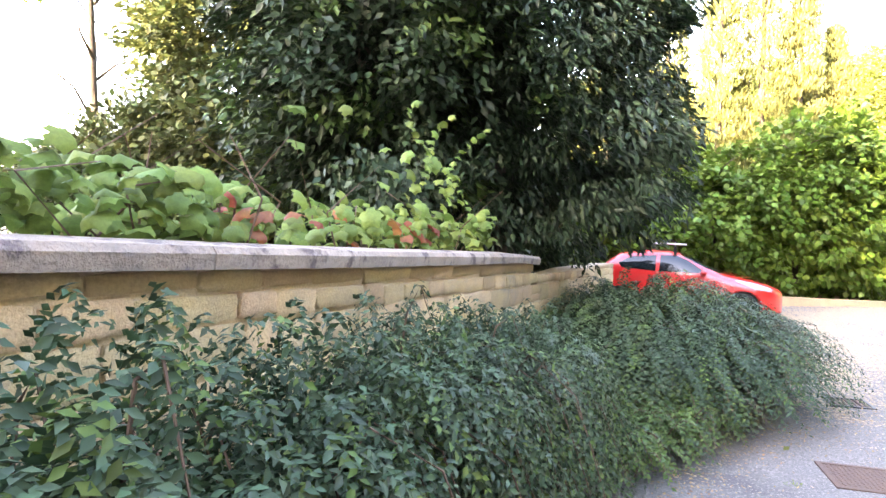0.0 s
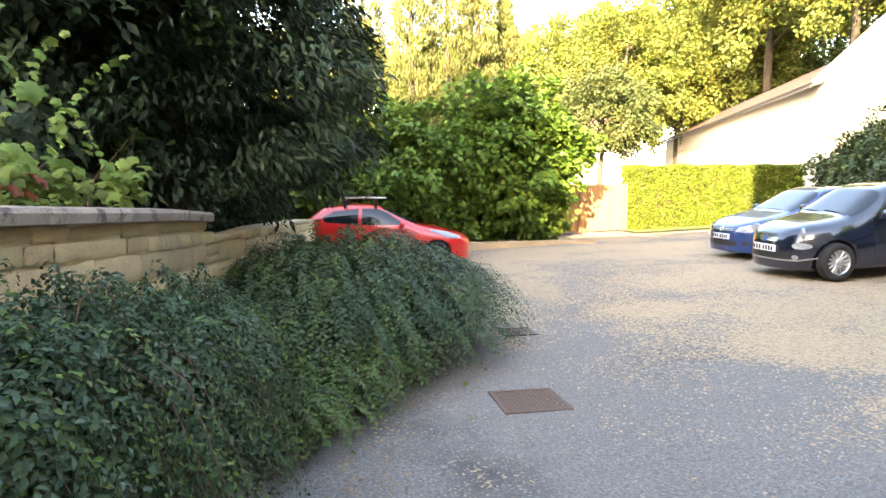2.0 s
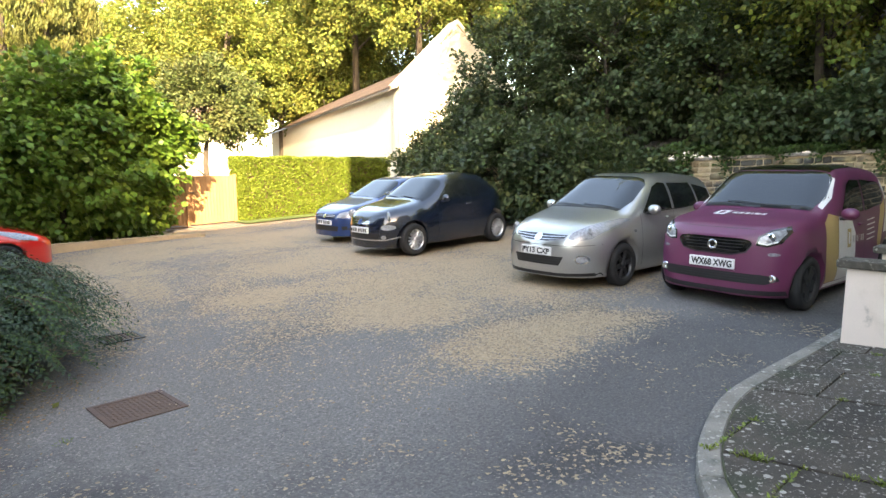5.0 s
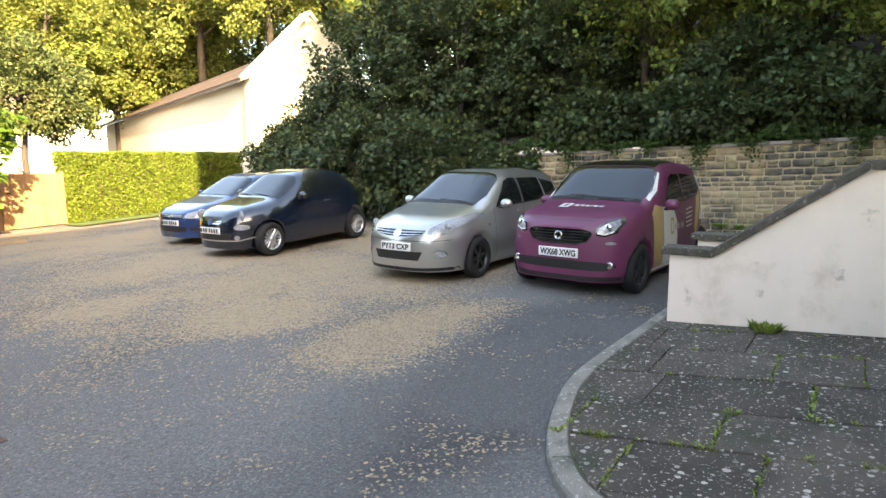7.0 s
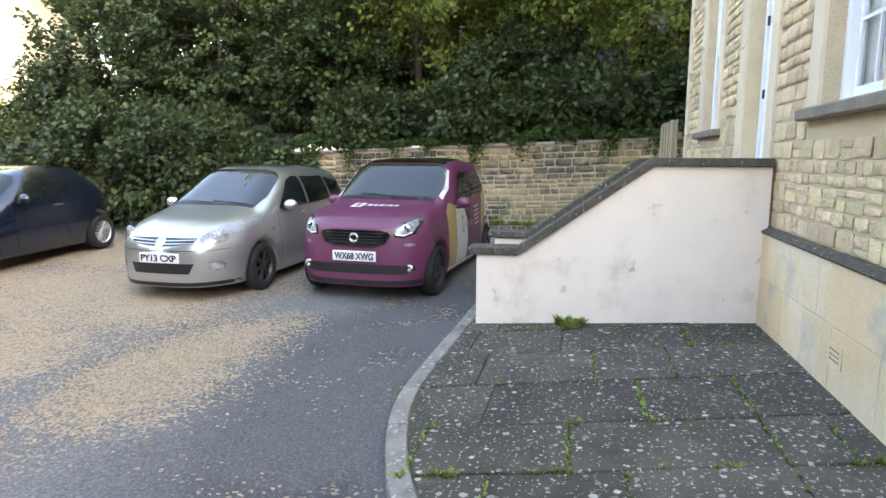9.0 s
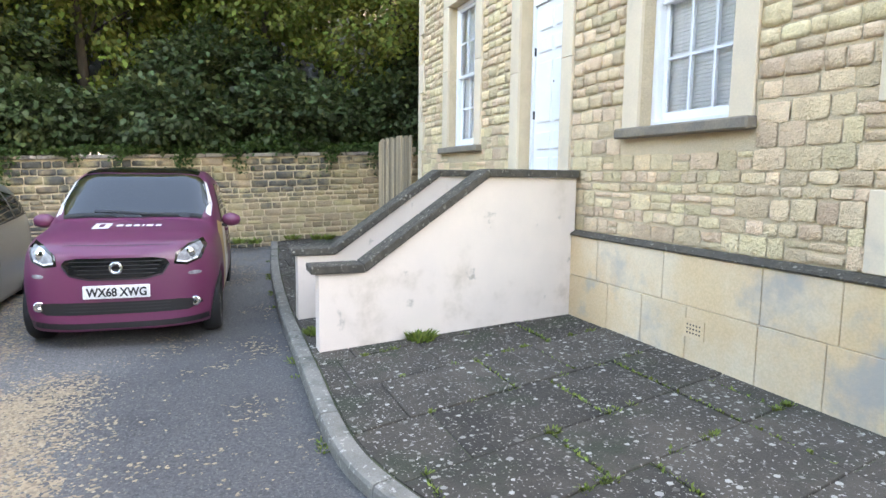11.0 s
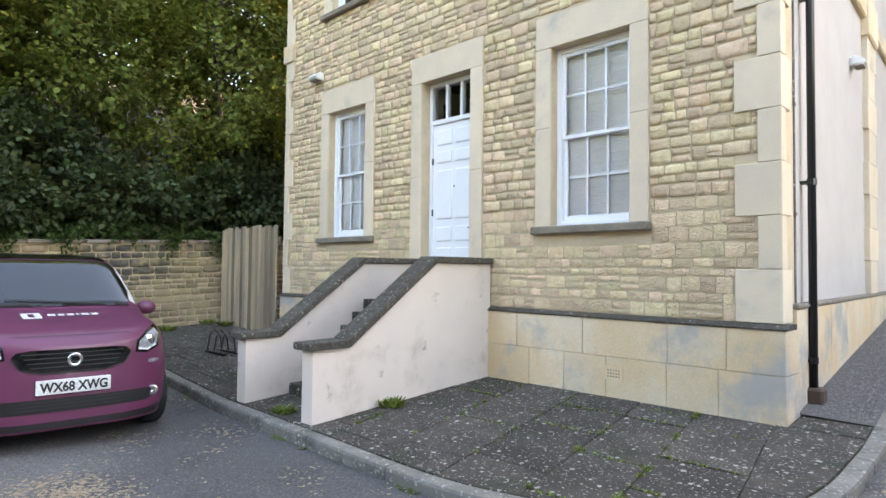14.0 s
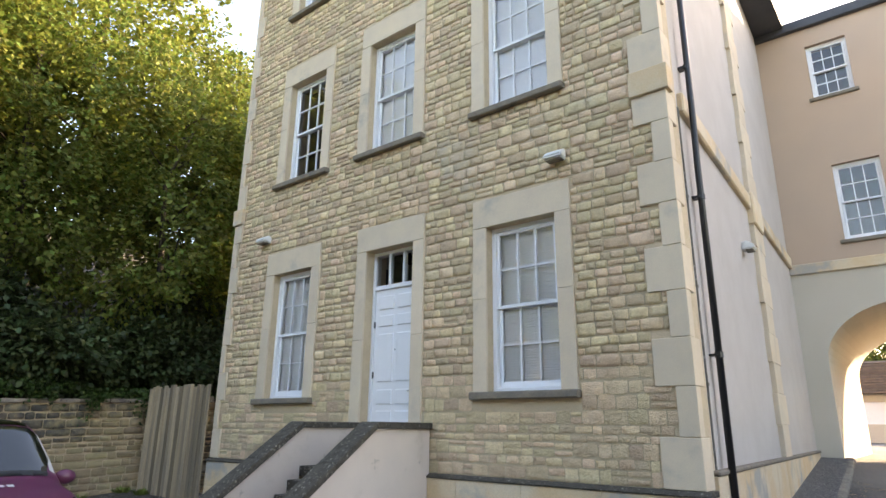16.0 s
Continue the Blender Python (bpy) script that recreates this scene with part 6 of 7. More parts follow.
def lamp_pair(c, sh, poly, name="headlight", label="clear headlight", how="front", off=0.006, mat="lens"):
    for s in (1, -1):
        p = [(q[0] * s, q[1]) for q in poly] if how == "front" else [(q[0], q[1] * s) for q in poly]
        part(name, sh.drape(p, how, off, 0.03), M[mat], c, label, True)


# --- the plum-coloured city car
sh = Shape(3.50, 1.66, 1.59, [(0, .80), (.05, .88), (.15, .93), (.4, .99), (.75, 1.04), (.95, 1.075), (1.56, 1.50), (1.75, 1.565), (2.3, 1.59), (3.0, 1.54), (3.25, 1.38), (3.42, 1.02), (3.5, .8)], 1.0, 0.84, nf=3.3, xf=0.72, n=8.0)
at = pose(7.03, 3.12, gz(7.4, 3.0) + 0.005, 0, 0, -4) @ Matrix.Scale(1.05, 4)
c = car("small plum-wrapped city car with gold and white side panels", sh, M["purple"], at, (0.60, 3.09), 0.30)
for a in (0.60, 3.09):
    for s in (1, -1):
        wheel(c, a, s * 0.725, 0.30, s, 5, M["dark_alloy"], 0.3, 0.5)
part("windscreen", sh.drape([(1.02, -.63), (1.02, .63), (1.22, .68), (1.54, .625), (1.60, .57), (1.60, -.57), (1.54, -.625), (1.22, -.68)], "top", 0.004, 0.04), M["car_glass"], c, "large dark windscreen", True)
part("cowl", sh.drape([(0.95, -.62), (0.95, .62), (1.02, .64), (1.02, -.64)], "top", 0.006, 0.05), M["black_plastic"], c, "", True)
part("roof_panel", sh.drape([(1.63, -.56), (1.63, .56), (3.05, .56), (3.05, -.56)], "top", 0.004, 0.08), M["gloss_black"], c, "black roof panel", True)
for s in (1, -1):
    part("wiper", sh.ribbon([(0.99, s * 0.05 - 0.2), (1.04, s * 0.05 + 0.32)], "top", 0.016, 0.014), M["black_plastic"], c)
side_glass = [(1.38, 1.00), (2.12, 1.03), (2.12, 1.40), (1.86, 1.41), (1.72, 1.36)]
rear_glass = [(2.17, 1.03), (2.80, 1.09), (2.92, 1.20), (2.80, 1.37), (2.17, 1.41)]
both(c, "gold_panel", sh, [(0.94, .56), (1.02, .25), (1.32, .25), (1.32, 1.00), (1.10, 1.04), (0.97, .94)], M["gold"], 0.003, "gold wrapped wing panel")
both(c, "white_panel", sh, [(1.32, .25), (1.85, .25), (1.85, .78), (1.70, .98), (1.32, 1.00)], M["white_wrap"], 0.003, "white wrapped door panel")
both(c, "front_side_window", sh, side_glass, M["car_glass"], 0.006, "side window, near-black for the unlit cabin", 0.04)
both(c, "rear_side_window", sh, rear_glass, M["car_glass"], 0.006, "side window, near-black for the unlit cabin", 0.04)
both(c, "gold_rear_panel", sh, [(2.62, .62), (2.68, .45), (2.76, .60), (2.98, 1.18), (2.90, 1.12), (2.74, 1.06)], M["gold"], 0.0035, "gold wrapped quarter panel")
both(c, "white_rear_panel", sh, [(2.86, .72), (3.12, .72), (3.28, .95), (3.18, 1.22), (2.98, 1.40), (2.90, 1.36), (3.02, 1.14)], M["white_wrap"], 0.0035, "white wrapped quarter panel")
both(c, "sill_panel", sh, [(1.0, .20), (2.72, .20), (2.72, .245), (1.0, .245)], M["white_wrap"], 0.004, "white sill strip")
for s in (1, -1):
    part("a_pillar_cover", sh.ribbon([(1.06, s * 0.685), (1.30, s * 0.69), (1.56, s * 0.62)], "top", 0.05, 0.004), M["white_wrap"], c, "pale wrapped windscreen pillar")
    part("door_seam", sh.ribbon([(1.32, .26), (1.30, .98)], "side", 0.006, 0.005, s), M["black_plastic"], c)
    part("door_seam", sh.ribbon([(2.15, .26), (2.16, 1.0)], "side", 0.006, 0.005, s), M["black_plastic"], c)
    part("door_handle", boxes((1.92, 2.08, min(s * .80, s * .84), max(s * .80, s * .84), .86, .89), bevel=0.008), M["purple"], c)
    mirror_pod(c, 1.36, 0.77, 1.03, s, M["purple"])
    # emblem and bars where the firm's name stands
    part("door_emblem", sh.drape([(1.58, .62), (1.70, .62), (1.70, .84), (1.58, .84)], "side", 0.005, 0.1, s), M["gold"], c, "gold block emblem")
    part("emblem_slot", sh.drape([(1.61, .66), (1.67, .66), (1.67, .80), (1.61, .80)], "side", 0.006, 0.1, s), M["white_wrap"], c)
    for k, w in enumerate((.05, .05, .05, .02, .05, .05)):
        a = 1.75 + k * 0.066
        part("lettering_bar", sh.drape([(a, .67), (a + w * 0.8, .67), (a + w * 0.8, .75), (a, .75)], "side", 0.006, 0.1, s), M["silver_paint"], c)
    for k in range(5):
        part("lettering_bar", sh.drape([(2.24, .90 - k * .06), (2.5 + 0.03 * (k % 2), .92 - k * .06), (2.5 + 0.03 * (k % 2), .935 - k * .06), (2.24, .915 - k * .06)], "side", 0.006, 0.1, s), M["white_wrap"], c)
# nose
part("grille", sh.drape([(-.39, .785), (-.30, .80), (.30, .80), (.39, .785), (.42, .75), (.36, .66), (.22, .625), (-.22, .625), (-.36, .66), (-.42, .75)], "front", 0.004, 0.04), M["gloss_black"], c, "gloss black oval grille", True)
for k in range(4):
    part("grille_mesh", sh.ribbon([(-.36 + .02 * k, .77 - k * .035), (.36 - .02 * k, .77 - k * .035)], "front", 0.006, 0.007), M["dark_alloy"], c)
part("grille_trim", sh.ribbon([(-.42, .74), (-.36, .652), (-.22, .617), (.22, .617), (.36, .652), (.42, .74)], "front", 0.012, 0.006), M["dark_alloy"], c)
em = part("badge", lathe(bmesh.new(), [(0.055, 0.0), (0.055, 0.016), (0.047, 0.02), (0.033, 0.016), (0.033, 0.002)], 20), M["chrome"], c, "round chrome badge ring", True)
em.matrix_local = pose(sh.front(0, .715) - 0.004, 0, .715, 0, 0, 90)
hl = [(.455, .735), (.56, .72), (.675, .765), (.72, .88), (.68, .94), (.57, .905), (.47, .83)]
lamp_pair(c, sh, hl, "headlight_surround", "black headlight surround", "front", 0.005, "gloss_black")
hl2 = [(.48, .76), (.56, .745), (.65, .78), (.69, .87), (.66, .915), (.575, .885), (.49, .82)]
lamp_pair(c, sh, hl2, "headlight", "clear headlight with a chrome reflector", "front", 0.012)
for s in (1, -1):
    bm = bmesh.new()
    bmesh.ops.create_uvsphere(bm, u_segments=14, v_segments=8, radius=0.05, matrix=Matrix.Translation((sh.front(.58, .82) - 0.002, s * .58, .825)) @ Matrix.Diagonal((0.35, 1, 1, 1)))
    part("headlight_bowl", bm, M["chrome"], c, "", True)
    part("running_light", sh.ribbon([(s * .48, .762), (s * .56, .749), (s * .645, .783)], "front", 0.016, 0.016), M["plate_white"], c)
lamp_pair(c, sh, oval(.62, .645, .055, .018, 14), "side_repeater", "small pale side lamp", "front", 0.006)
part("lower_grille", sh.drape([(-.50, .42), (.50, .42), (.66, .405), (.68, .365), (.56, .315), (-.56, .315), (-.68, .365), (-.66, .405)], "front", 0.004, 0.05), M["black_plastic"], c, "black lower air intake", True)
for k in range(3):
    part("intake_slat", sh.ribbon([(-.42, .40 - k * .028), (.42, .40 - k * .028)], "front", 0.008, 0.008), M["dark_alloy"], c)
part("bumper_lip", sh.ribbon([(-.72, .225), (-.4, .215), (.4, .215), (.72, .225)], "front", 0.05, 0.006), M["black_plastic"], c)
for s in (1, -1):
    f = part("fog_lamp", lathe(bmesh.new(), [(0.045, 0.0), (0.045, 0.02), (0.035, 0.024), (0.002, 0.012)], 18), M["chrome"], c, "round chrome fog lamp", True)
    f.matrix_local = pose(sh.front(.62, .385) - 0.002, s * .62, .385, 0, 0, 90 + s * 16)
plate(c, sh, .51, "WX68 XWG", 0.016)
# emblem and bars on the bonnet
part("bonnet_emblem", sh.drape([(.52, .15), (.52, .29), (.74, .29), (.74, .15)], "top", 0.005, 0.04), M["plate_white"], c, "pale square emblem")
part("emblem_slot", sh.drape([(.57, .20), (.57, .245), (.70, .245), (.70, .20)], "top", 0.007, 0.04), M["purple"], c)
y = 0.10
for w in (.056, .048, .050, .016, .058, .050):
    part("lettering_bar", sh.drape([(.60, y), (.60, y - w), (.68, y - w), (.68, y)], "top", 0.006, 0.04), M["plate_white"], c)
    y -= w + 0.022
part("bonnet_seam", sh.ribbon([(.10, -.42), (.09, -.2), (.09, .2), (.10, .42)], "top", 0.006, 0.004), M["black_plastic"], c)

# --- the silver hatchback
sh = Shape(4.08, 1.69, 1.57, [(0, .60), (.05, .72), (.18, .82), (.45, .91), (.9, 1.02), (1.05, 1.06), (1.80, 1.49), (2.05, 1.555), (2.8, 1.57), (3.6, 1.51), (3.85, 1.32), (4.0, .98), (4.08, .7)], 1.0, 0.80, nf=2.8, xf=0.95)
at = pose(6.50, 5.33, gz(7.3, 5.3), 0, 0, -1)
c = car("silver-grey small hatchback, clean, on gravel", sh, M["silver_paint"], at, (0.90, 3.50), 0.305)
for a in (0.90, 3.50):
    for s in (1, -1):
        wheel(c, a, s * 0.755, 0.305, s, 6, M["dark_alloy"], 0.2, 0.30)
part("windscreen", sh.drape([(1.10, -.62), (1.10, .62), (1.35, .655), (1.78, .60), (1.86, .53), (1.86, -.53), (1.78, -.60), (1.35, -.655)], "top", 0.004, 0.04), M["car_glass"], c, "wide dark windscreen", True)
part("cowl", sh.drape([(1.02, -.60), (1.02, .60), (1.10, .63), (1.10, -.63)], "top", 0.006, 0.05), M["black_plastic"], c, "", True)
for s in (1, -1):
    part("wiper", sh.ribbon([(1.08, s * 0.25 - 0.25), (1.13, s * 0.25 + 0.28)], "top", 0.018, 0.014), M["black_plastic"], c)
both(c, "front_side_window", sh, [(1.42, 1.01), (2.22, 1.03), (2.22, 1.41), (2.05, 1.42), (1.86, 1.36)], M["car_glass"], 0.005, "dark side window", 0.04)
both(c, "rear_side_window", sh, [(2.29, 1.03), (3.05, 1.05), (3.00, 1.40), (2.29, 1.41)], M["car_glass"], 0.005, "dark side window", 0.04)
both(c, "quarter_window", sh, [(3.11, 1.06), (3.60, 1.10), (3.55, 1.30), (3.06, 1.38)], M["car_glass"], 0.005, "dark quarter window", 0.04)
for s in (1, -1):
    part("door_seam", sh.ribbon([(1.36, .25), (1.34, 1.0)], "side", 0.007, 0.004, s), M["black_plastic"], c)
    part("door_seam", sh.ribbon([(2.25, .25), (2.26, 1.0)], "side", 0.007, 0.004, s), M["black_plastic"], c)
    part("rubbing_strip", sh.ribbon([(1.2, .50), (3.0, .52)], "side", 0.02, 0.006, s), M["silver_paint"], c)
    part("window_trim", sh.ribbon([(1.42, 1.00), (2.6, 1.03), (3.6, 1.09)], "side", 0.016, 0.006, s), M["black_plastic"], c)
    part("door_handle", boxes((2.02, 2.18, min(s * .82, s * .86), max(s * .82, s * .86), .90, .93), bevel=0.008), M["silver_paint"], c)
    part("indicator", sh.drape(oval(1.17, .76, .035, .022, 12), "side", 0.006, 0.1, s), M["lens"], c)
    mirror_pod(c, 1.50, 0.79, 1.05, s, M["silver_paint"])
hl = [(.46, .70), (.56, .66), (.70, .70), (.765, .80), (.775, .93), (.72, .95), (.58, .86), (.48, .77)]
lamp_pair(c, sh, hl, "headlight", "large swept-back clear headlight", "front", 0.008)
for s in (1, -1):
    bm = bmesh.new()
    bmesh.ops.create_uvsphere(bm, u_segments=14, v_segments=8, radius=0.06, matrix=Matrix.Translation((sh.front(.64, .79) + 0.004, s * .64, .79)) @ Matrix.Diagonal((0.4, 1, 1, 1)))
    part("headlight_bowl", bm, M["lens"], c, "", True)
part("grille", sh.drape([(-.44, .745), (.44, .745), (.40, .685), (.16, .655), (-.16, .655), (-.40, .685)], "front", 0.004, 0.04), M["black_plastic"], c, "black slatted grille", True)
for k in range(2):
    part("grille_bar", sh.ribbon([(-.42, .728 - k * .035), (-.12, .715 - k * .035), (.12, .715 - k * .035), (.42, .728 - k * .035)], "front", 0.012, 0.010), M["alloy"], c)
part("badge", sh.drape(oval(0, .70, .065, .055, 20), "front", 0.014, 0.2), M["chrome"], c, "round chrome badge")
part("lower_grille", sh.drape([(-.42, .45), (.42, .45), (.36, .33), (-.36, .33)], "front", 0.004, 0.05), M["black_plastic"], c, "black lower air intake", True)
for k in range(3):
    part("intake_slat", sh.ribbon([(-.38, .43 - k * .033), (.38, .43 - k * .033)], "front", 0.010, 0.010), M["dark_alloy"], c)
part("bumper_seam", sh.ribbon([(-.78, .62), (-.5, .60), (.5, .60), (.78, .62)], "front", 0.006, 0.003), M["black_plastic"], c)
part("bumper_lip", sh.ribbon([(-.76, .215), (-.4, .205), (.4, .205), (.76, .215)], "front", 0.045, 0.006), M["black_plastic"], c)
for s in (1, -1):
    part("fog_lamp_ring", sh.drape(oval(s * .63, .42, .075, .062, 18), "front", 0.005, 0.2), M["chrome"], c)
    part("fog_lamp", sh.drape(oval(s * .63, .42, .052, .046, 16), "front", 0.010, 0.2), M["lens"], c, "fog lamp")
plate(c, sh, .515, "PY13 CXP", 0.014)

# --- the navy bubble-shaped city car
sh = Shape(3.57, 1.63, 1.49, [(0, .58), (.05, .70), (.2, .82), (.45, .90), (.8, .965), (1.0, 1.0), (1.62, 1.39), (1.85, 1.46), (2.3, 1.485), (2.8, 1.42), (3.15, 1.22), (3.42, .95), (3.57, .65)], 0.97, 0.78, nf=2.4, xf=0.9, nr=2.4, n=5.0)
at = pose(6.46, 9.48, gz(7.1, 9.5), 0, -1.8, 1)
c = car("dark navy retro-style city car with silver alloy wheels", sh, M["navy_paint"], at, (0.68, 2.98), 0.295)
for a in (0.68, 2.98):
    for s in (1, -1):
        wheel(c, a, s * 0.735, 0.295, s, 14, M["alloy"], 0.1, 0.42)
part("windscreen", sh.drape([(1.05, -.60), (1.05, .60), (1.25, .63), (1.56, .57), (1.62, .50), (1.62, -.50), (1.56, -.57), (1.25, -.63)], "top", 0.004, 0.04), M["car_glass"], c, "dark windscreen", True)
for s in (1, -1):
    part("wiper", sh.ribbon([(1.03, s * 0.25 - 0.25), (1.08, s * 0.25 + 0.25)], "top", 0.016, 0.012), M["black_plastic"], c)
both(c, "side_window", sh, [(1.36, .99), (2.18, 1.02), (2.14, 1.36), (1.95, 1.38), (1.72, 1.33)], M["car_glass"], 0.005, "dark side window", 0.04)
both(c, "quarter_window", sh, [(2.25, 1.03), (2.82, 1.06), (2.60, 1.29), (2.23, 1.35)], M["car_glass"], 0.005, "dark quarter window", 0.04)
for s in (1, -1):
    part("door_seam", sh.ribbon([(1.30, .28), (1.28, .97)], "side", 0.007, 0.004, s), M["black_plastic"], c)
    part("door_seam", sh.ribbon([(2.24, .34), (2.22, 1.0)], "side", 0.007, 0.004, s), M["black_plastic"], c)
    part("door_handle", boxes((2.02, 2.18, min(s * .78, s * .83), max(s * .78, s * .83), .86, .885), bevel=0.008), M["chrome"], c, "chrome door handle")
    mirror_pod(c, 1.42, 0.75, 1.02, s, M["navy_paint"])
    f = part("headlight", lathe(bmesh.new(), [(0.092, 0.0), (0.090, 0.02), (0.06, 0.034), (0.002, 0.04)], 22), M["lens"], c, "round headlight in a chrome ring", True)
    f.matrix_local = pose(sh.front(.56, .74) - 0.002, s * .56, .74, 0, 0, 90 + s * 24)
    g = part("headlight_ring", lathe(bmesh.new(), [(0.092, 0.0), (0.106, 0.004), (0.100, 0.022), (0.090, 0.02)], 22), M["chrome"], c, "", True)
    g.matrix_local = f.matrix_local
    part("lower_lamp", sh.drape(oval(s * .58, .545, .10, .050, 18), "front", 0.008, 0.2), M["lens"], c, "oval lower lamp")
    part("fog_lamp", sh.drape(oval(s * .52, .365, .040, .038, 14), "front", 0.008, 0.2), M["chrome"], c)
for k in range(2):
    part("chrome_whisker", sh.ribbon([(-.26, .62 + k * .035), (.26, .62 + k * .035)], "front", 0.016, 0.012), M["chrome"], c)
part("badge", sh.drape(oval(0, .64, .055, .052, 18), "front", 0.018, 0.2), M["blue_paint"], c, "round badge")
part("lower_grille", sh.drape([(-.46, .45), (.46, .45), (.42, .33), (-.42, .33)], "front", 0.004, 0.06), M["black_plastic"], c, "dark lower grille", True)
part("bumper_trim", sh.ribbon([(-.74, .37), (-.55, .315), (.55, .315), (.74, .37)], "front", 0.022, 0.008), M["chrome"], c, "chrome bumper strip")
plate(c, sh, .49, "", 0.014, bars=True)

# --- the blue hatchback
sh = Shape(3.92, 1.65, 1.46, [(0, .58), (.05, .68), (.2, .77), (.5, .86), (.95, .95), (1.1, .98), (1.85, 1.38), (2.1, 1.44), (2.7, 1.46), (3.4, 1.38), (3.7, 1.05), (3.92, .7)], 0.96, 0.78, nf=3.0, xf=0.9)
at = pose(7.38, 12.20, gz(7.6, 12.2), 0, -1.0, 3)
c = car("bright blue metallic hatchback beside the navy car", sh, M["blue_paint"], at, (0.80, 3.26), 0.295)
for a in (0.80, 3.26):
    for s in (1, -1):
        wheel(c, a, s * 0.74, 0.295, s, 9, M["alloy"], 0.0, 0.5)
part("windscreen", sh.drape([(1.15, -.60), (1.15, .60), (1.40, .63), (1.78, .57), (1.86, .50), (1.86, -.50), (1.78, -.57), (1.40, -.63)], "top", 0.004, 0.04), M["car_glass"], c, "dark windscreen", True)
for s in (1, -1):
    part("wiper", sh.ribbon([(1.12, s * 0.25 - 0.25), (1.17, s * 0.25 + 0.25)], "top", 0.016, 0.012), M["black_plastic"], c)
both(c, "front_side_window", sh, [(1.5, .98), (2.2, 1.0), (2.2, 1.34), (1.95, 1.34), (1.85, 1.30)], M["car_glass"], 0.005, "dark side window")
both(c, "rear_side_window", sh, [(2.27, 1.0), (3.1, 1.03), (2.95, 1.31), (2.27, 1.34)], M["car_glass"], 0.005, "dark side window")
for s in (1, -1):
    mirror_pod(c, 1.5, 0.76, 1.0, s, M["blue_paint"])
    part("door_seam", sh.ribbon([(1.35, .25), (1.33, .96)], "side", 0.007, 0.004, s), M["black_plastic"], c)
lamp_pair(c, sh, [(.40, .60), (.58, .58), (.70, .64), (.73, .74), (.62, .75), (.44, .69)], "headlight", "clear headlight", "front", 0.008)
part("grille", sh.drape([(-.36, .66), (.36, .66), (.32, .585), (-.32, .585)], "front", 0.004, 0.06), M["black_plastic"], c, "black grille", True)
for k in range(2):
    part("grille_bar", sh.ribbon([(-.34, .645 - k * .03), (.34, .645 - k * .03)], "front", 0.010, 0.008), M["alloy"], c)
part("badge", sh.drape(oval(0, .625, .05, .05, 18), "front", 0.014, 0.2), M["chrome"], c, "round chrome badge")
part("lower_grille", sh.drape([(-.45, .40), (.45, .40), (.42, .29), (-.42, .29)], "front", 0.004, 0.06), M["black_plastic"], c, "black lower air intake", True)
for s in (1, -1):
    part("fog_lamp", sh.drape([(s * .52, .40), (s * .70, .41), (s * .68, .33), (s * .53, .32)], "front", 0.005, 0.2), M["black_plastic"], c)
plate(c, sh, .48, "", 0.014, bars=True)

# --- the red hatchback behind the shrubs
sh = Shape(4.03, 1.72, 1.47, [(0, .56), (.06, .66), (.3, .77), (.7, .88), (1.1, .96), (1.25, 1.0), (2.1, 1.41), (2.35, 1.455), (2.8, 1.47), (3.45, 1.40), (3.75, 1.20), (3.95, .95), (4.03, .7)], 0.98, 0.78, nf=2.6, xf=1.0)
at = pose(2.40, 14.9, gz(0, 14.5), 0, 0, 178)
c = car("bright red hatchback with roof bars", sh, M["red_paint"], at, (0.85, 3.39), 0.30)
for a in (0.85, 3.39):
    for s in (1, -1):
        wheel(c, a, s * 0.77, 0.30, s, 9, M["alloy"], 0.0, 0.5)
part("windscreen", sh.drape([(1.30, -.62), (1.30, .62), (1.6, .65), (2.05, .58), (2.13, .50), (2.13, -.50), (2.05, -.58), (1.6, -.65)], "top", 0.004, 0.04), M["car_glass"], c, "dark windscreen", True)
both(c, "front_side_window", sh, [(1.58, 1.0), (2.58, 1.02), (2.56, 1.37), (2.22, 1.37), (1.98, 1.27)], M["car_glass"], 0.005, "dark side window")
both(c, "rear_side_window", sh, [(2.66, 1.02), (3.40, 1.08), (3.48, 1.18), (3.2, 1.32), (2.64, 1.37)], M["car_glass"], 0.005, "dark side window")
both(c, "headlight", sh, [(.28, .64), (.62, .70), (1.02, .86), (.98, .89), (.60, .82), (.30, .72)], M["lens"], 0.008, "long swept-back headlight")
for s in (1, -1):
    mirror_pod(c, 1.66, 0.80, 1.02, s, M["red_paint"])
    part("door_seam", sh.ribbon([(1.45, .25), (1.42, .97)], "side", 0.007, 0.004, s), M["black_plastic"], c)
    part("door_seam", sh.ribbon([(2.66, .3), (2.66, 1.0)], "side", 0.007, 0.004, s), M["black_plastic"], c)
    part("door_handle", boxes((2.42, 2.58, min(s * .83, s * .88), max(s * .83, s * .88), .88, .905), bevel=0.008), M["red_paint"], c)
for xx in (2.25, 2.95):
    bar = part("roof_bar", tube(bmesh.new(), [(xx, -.62, 1.56), (xx, .62, 1.56)], 0.017, 8), M["black_plastic"], c, "black roof bar")
    for s in (1, -1):
        part("bar_foot", boxes((xx - .03, xx + .03, s * .56 - .03, s * .56 + .03, 1.38, 1.55)), M["black_plastic"], bar)
part("cycle_carrier", tube(bmesh.new(), [(2.0, -.3, 1.585), (2.6, -.3, 1.60), (3.1, -.3, 1.585)], 0.02, 7), M["alloy"], c, "silver cycle carrier rail")
part("carrier_arm", tube(bmesh.new(), [(2.2, -.32, 1.60), (2.35, -.2, 1.70), (2.5, -.05, 1.60)], 0.015, 6), M["black_plastic"], c)

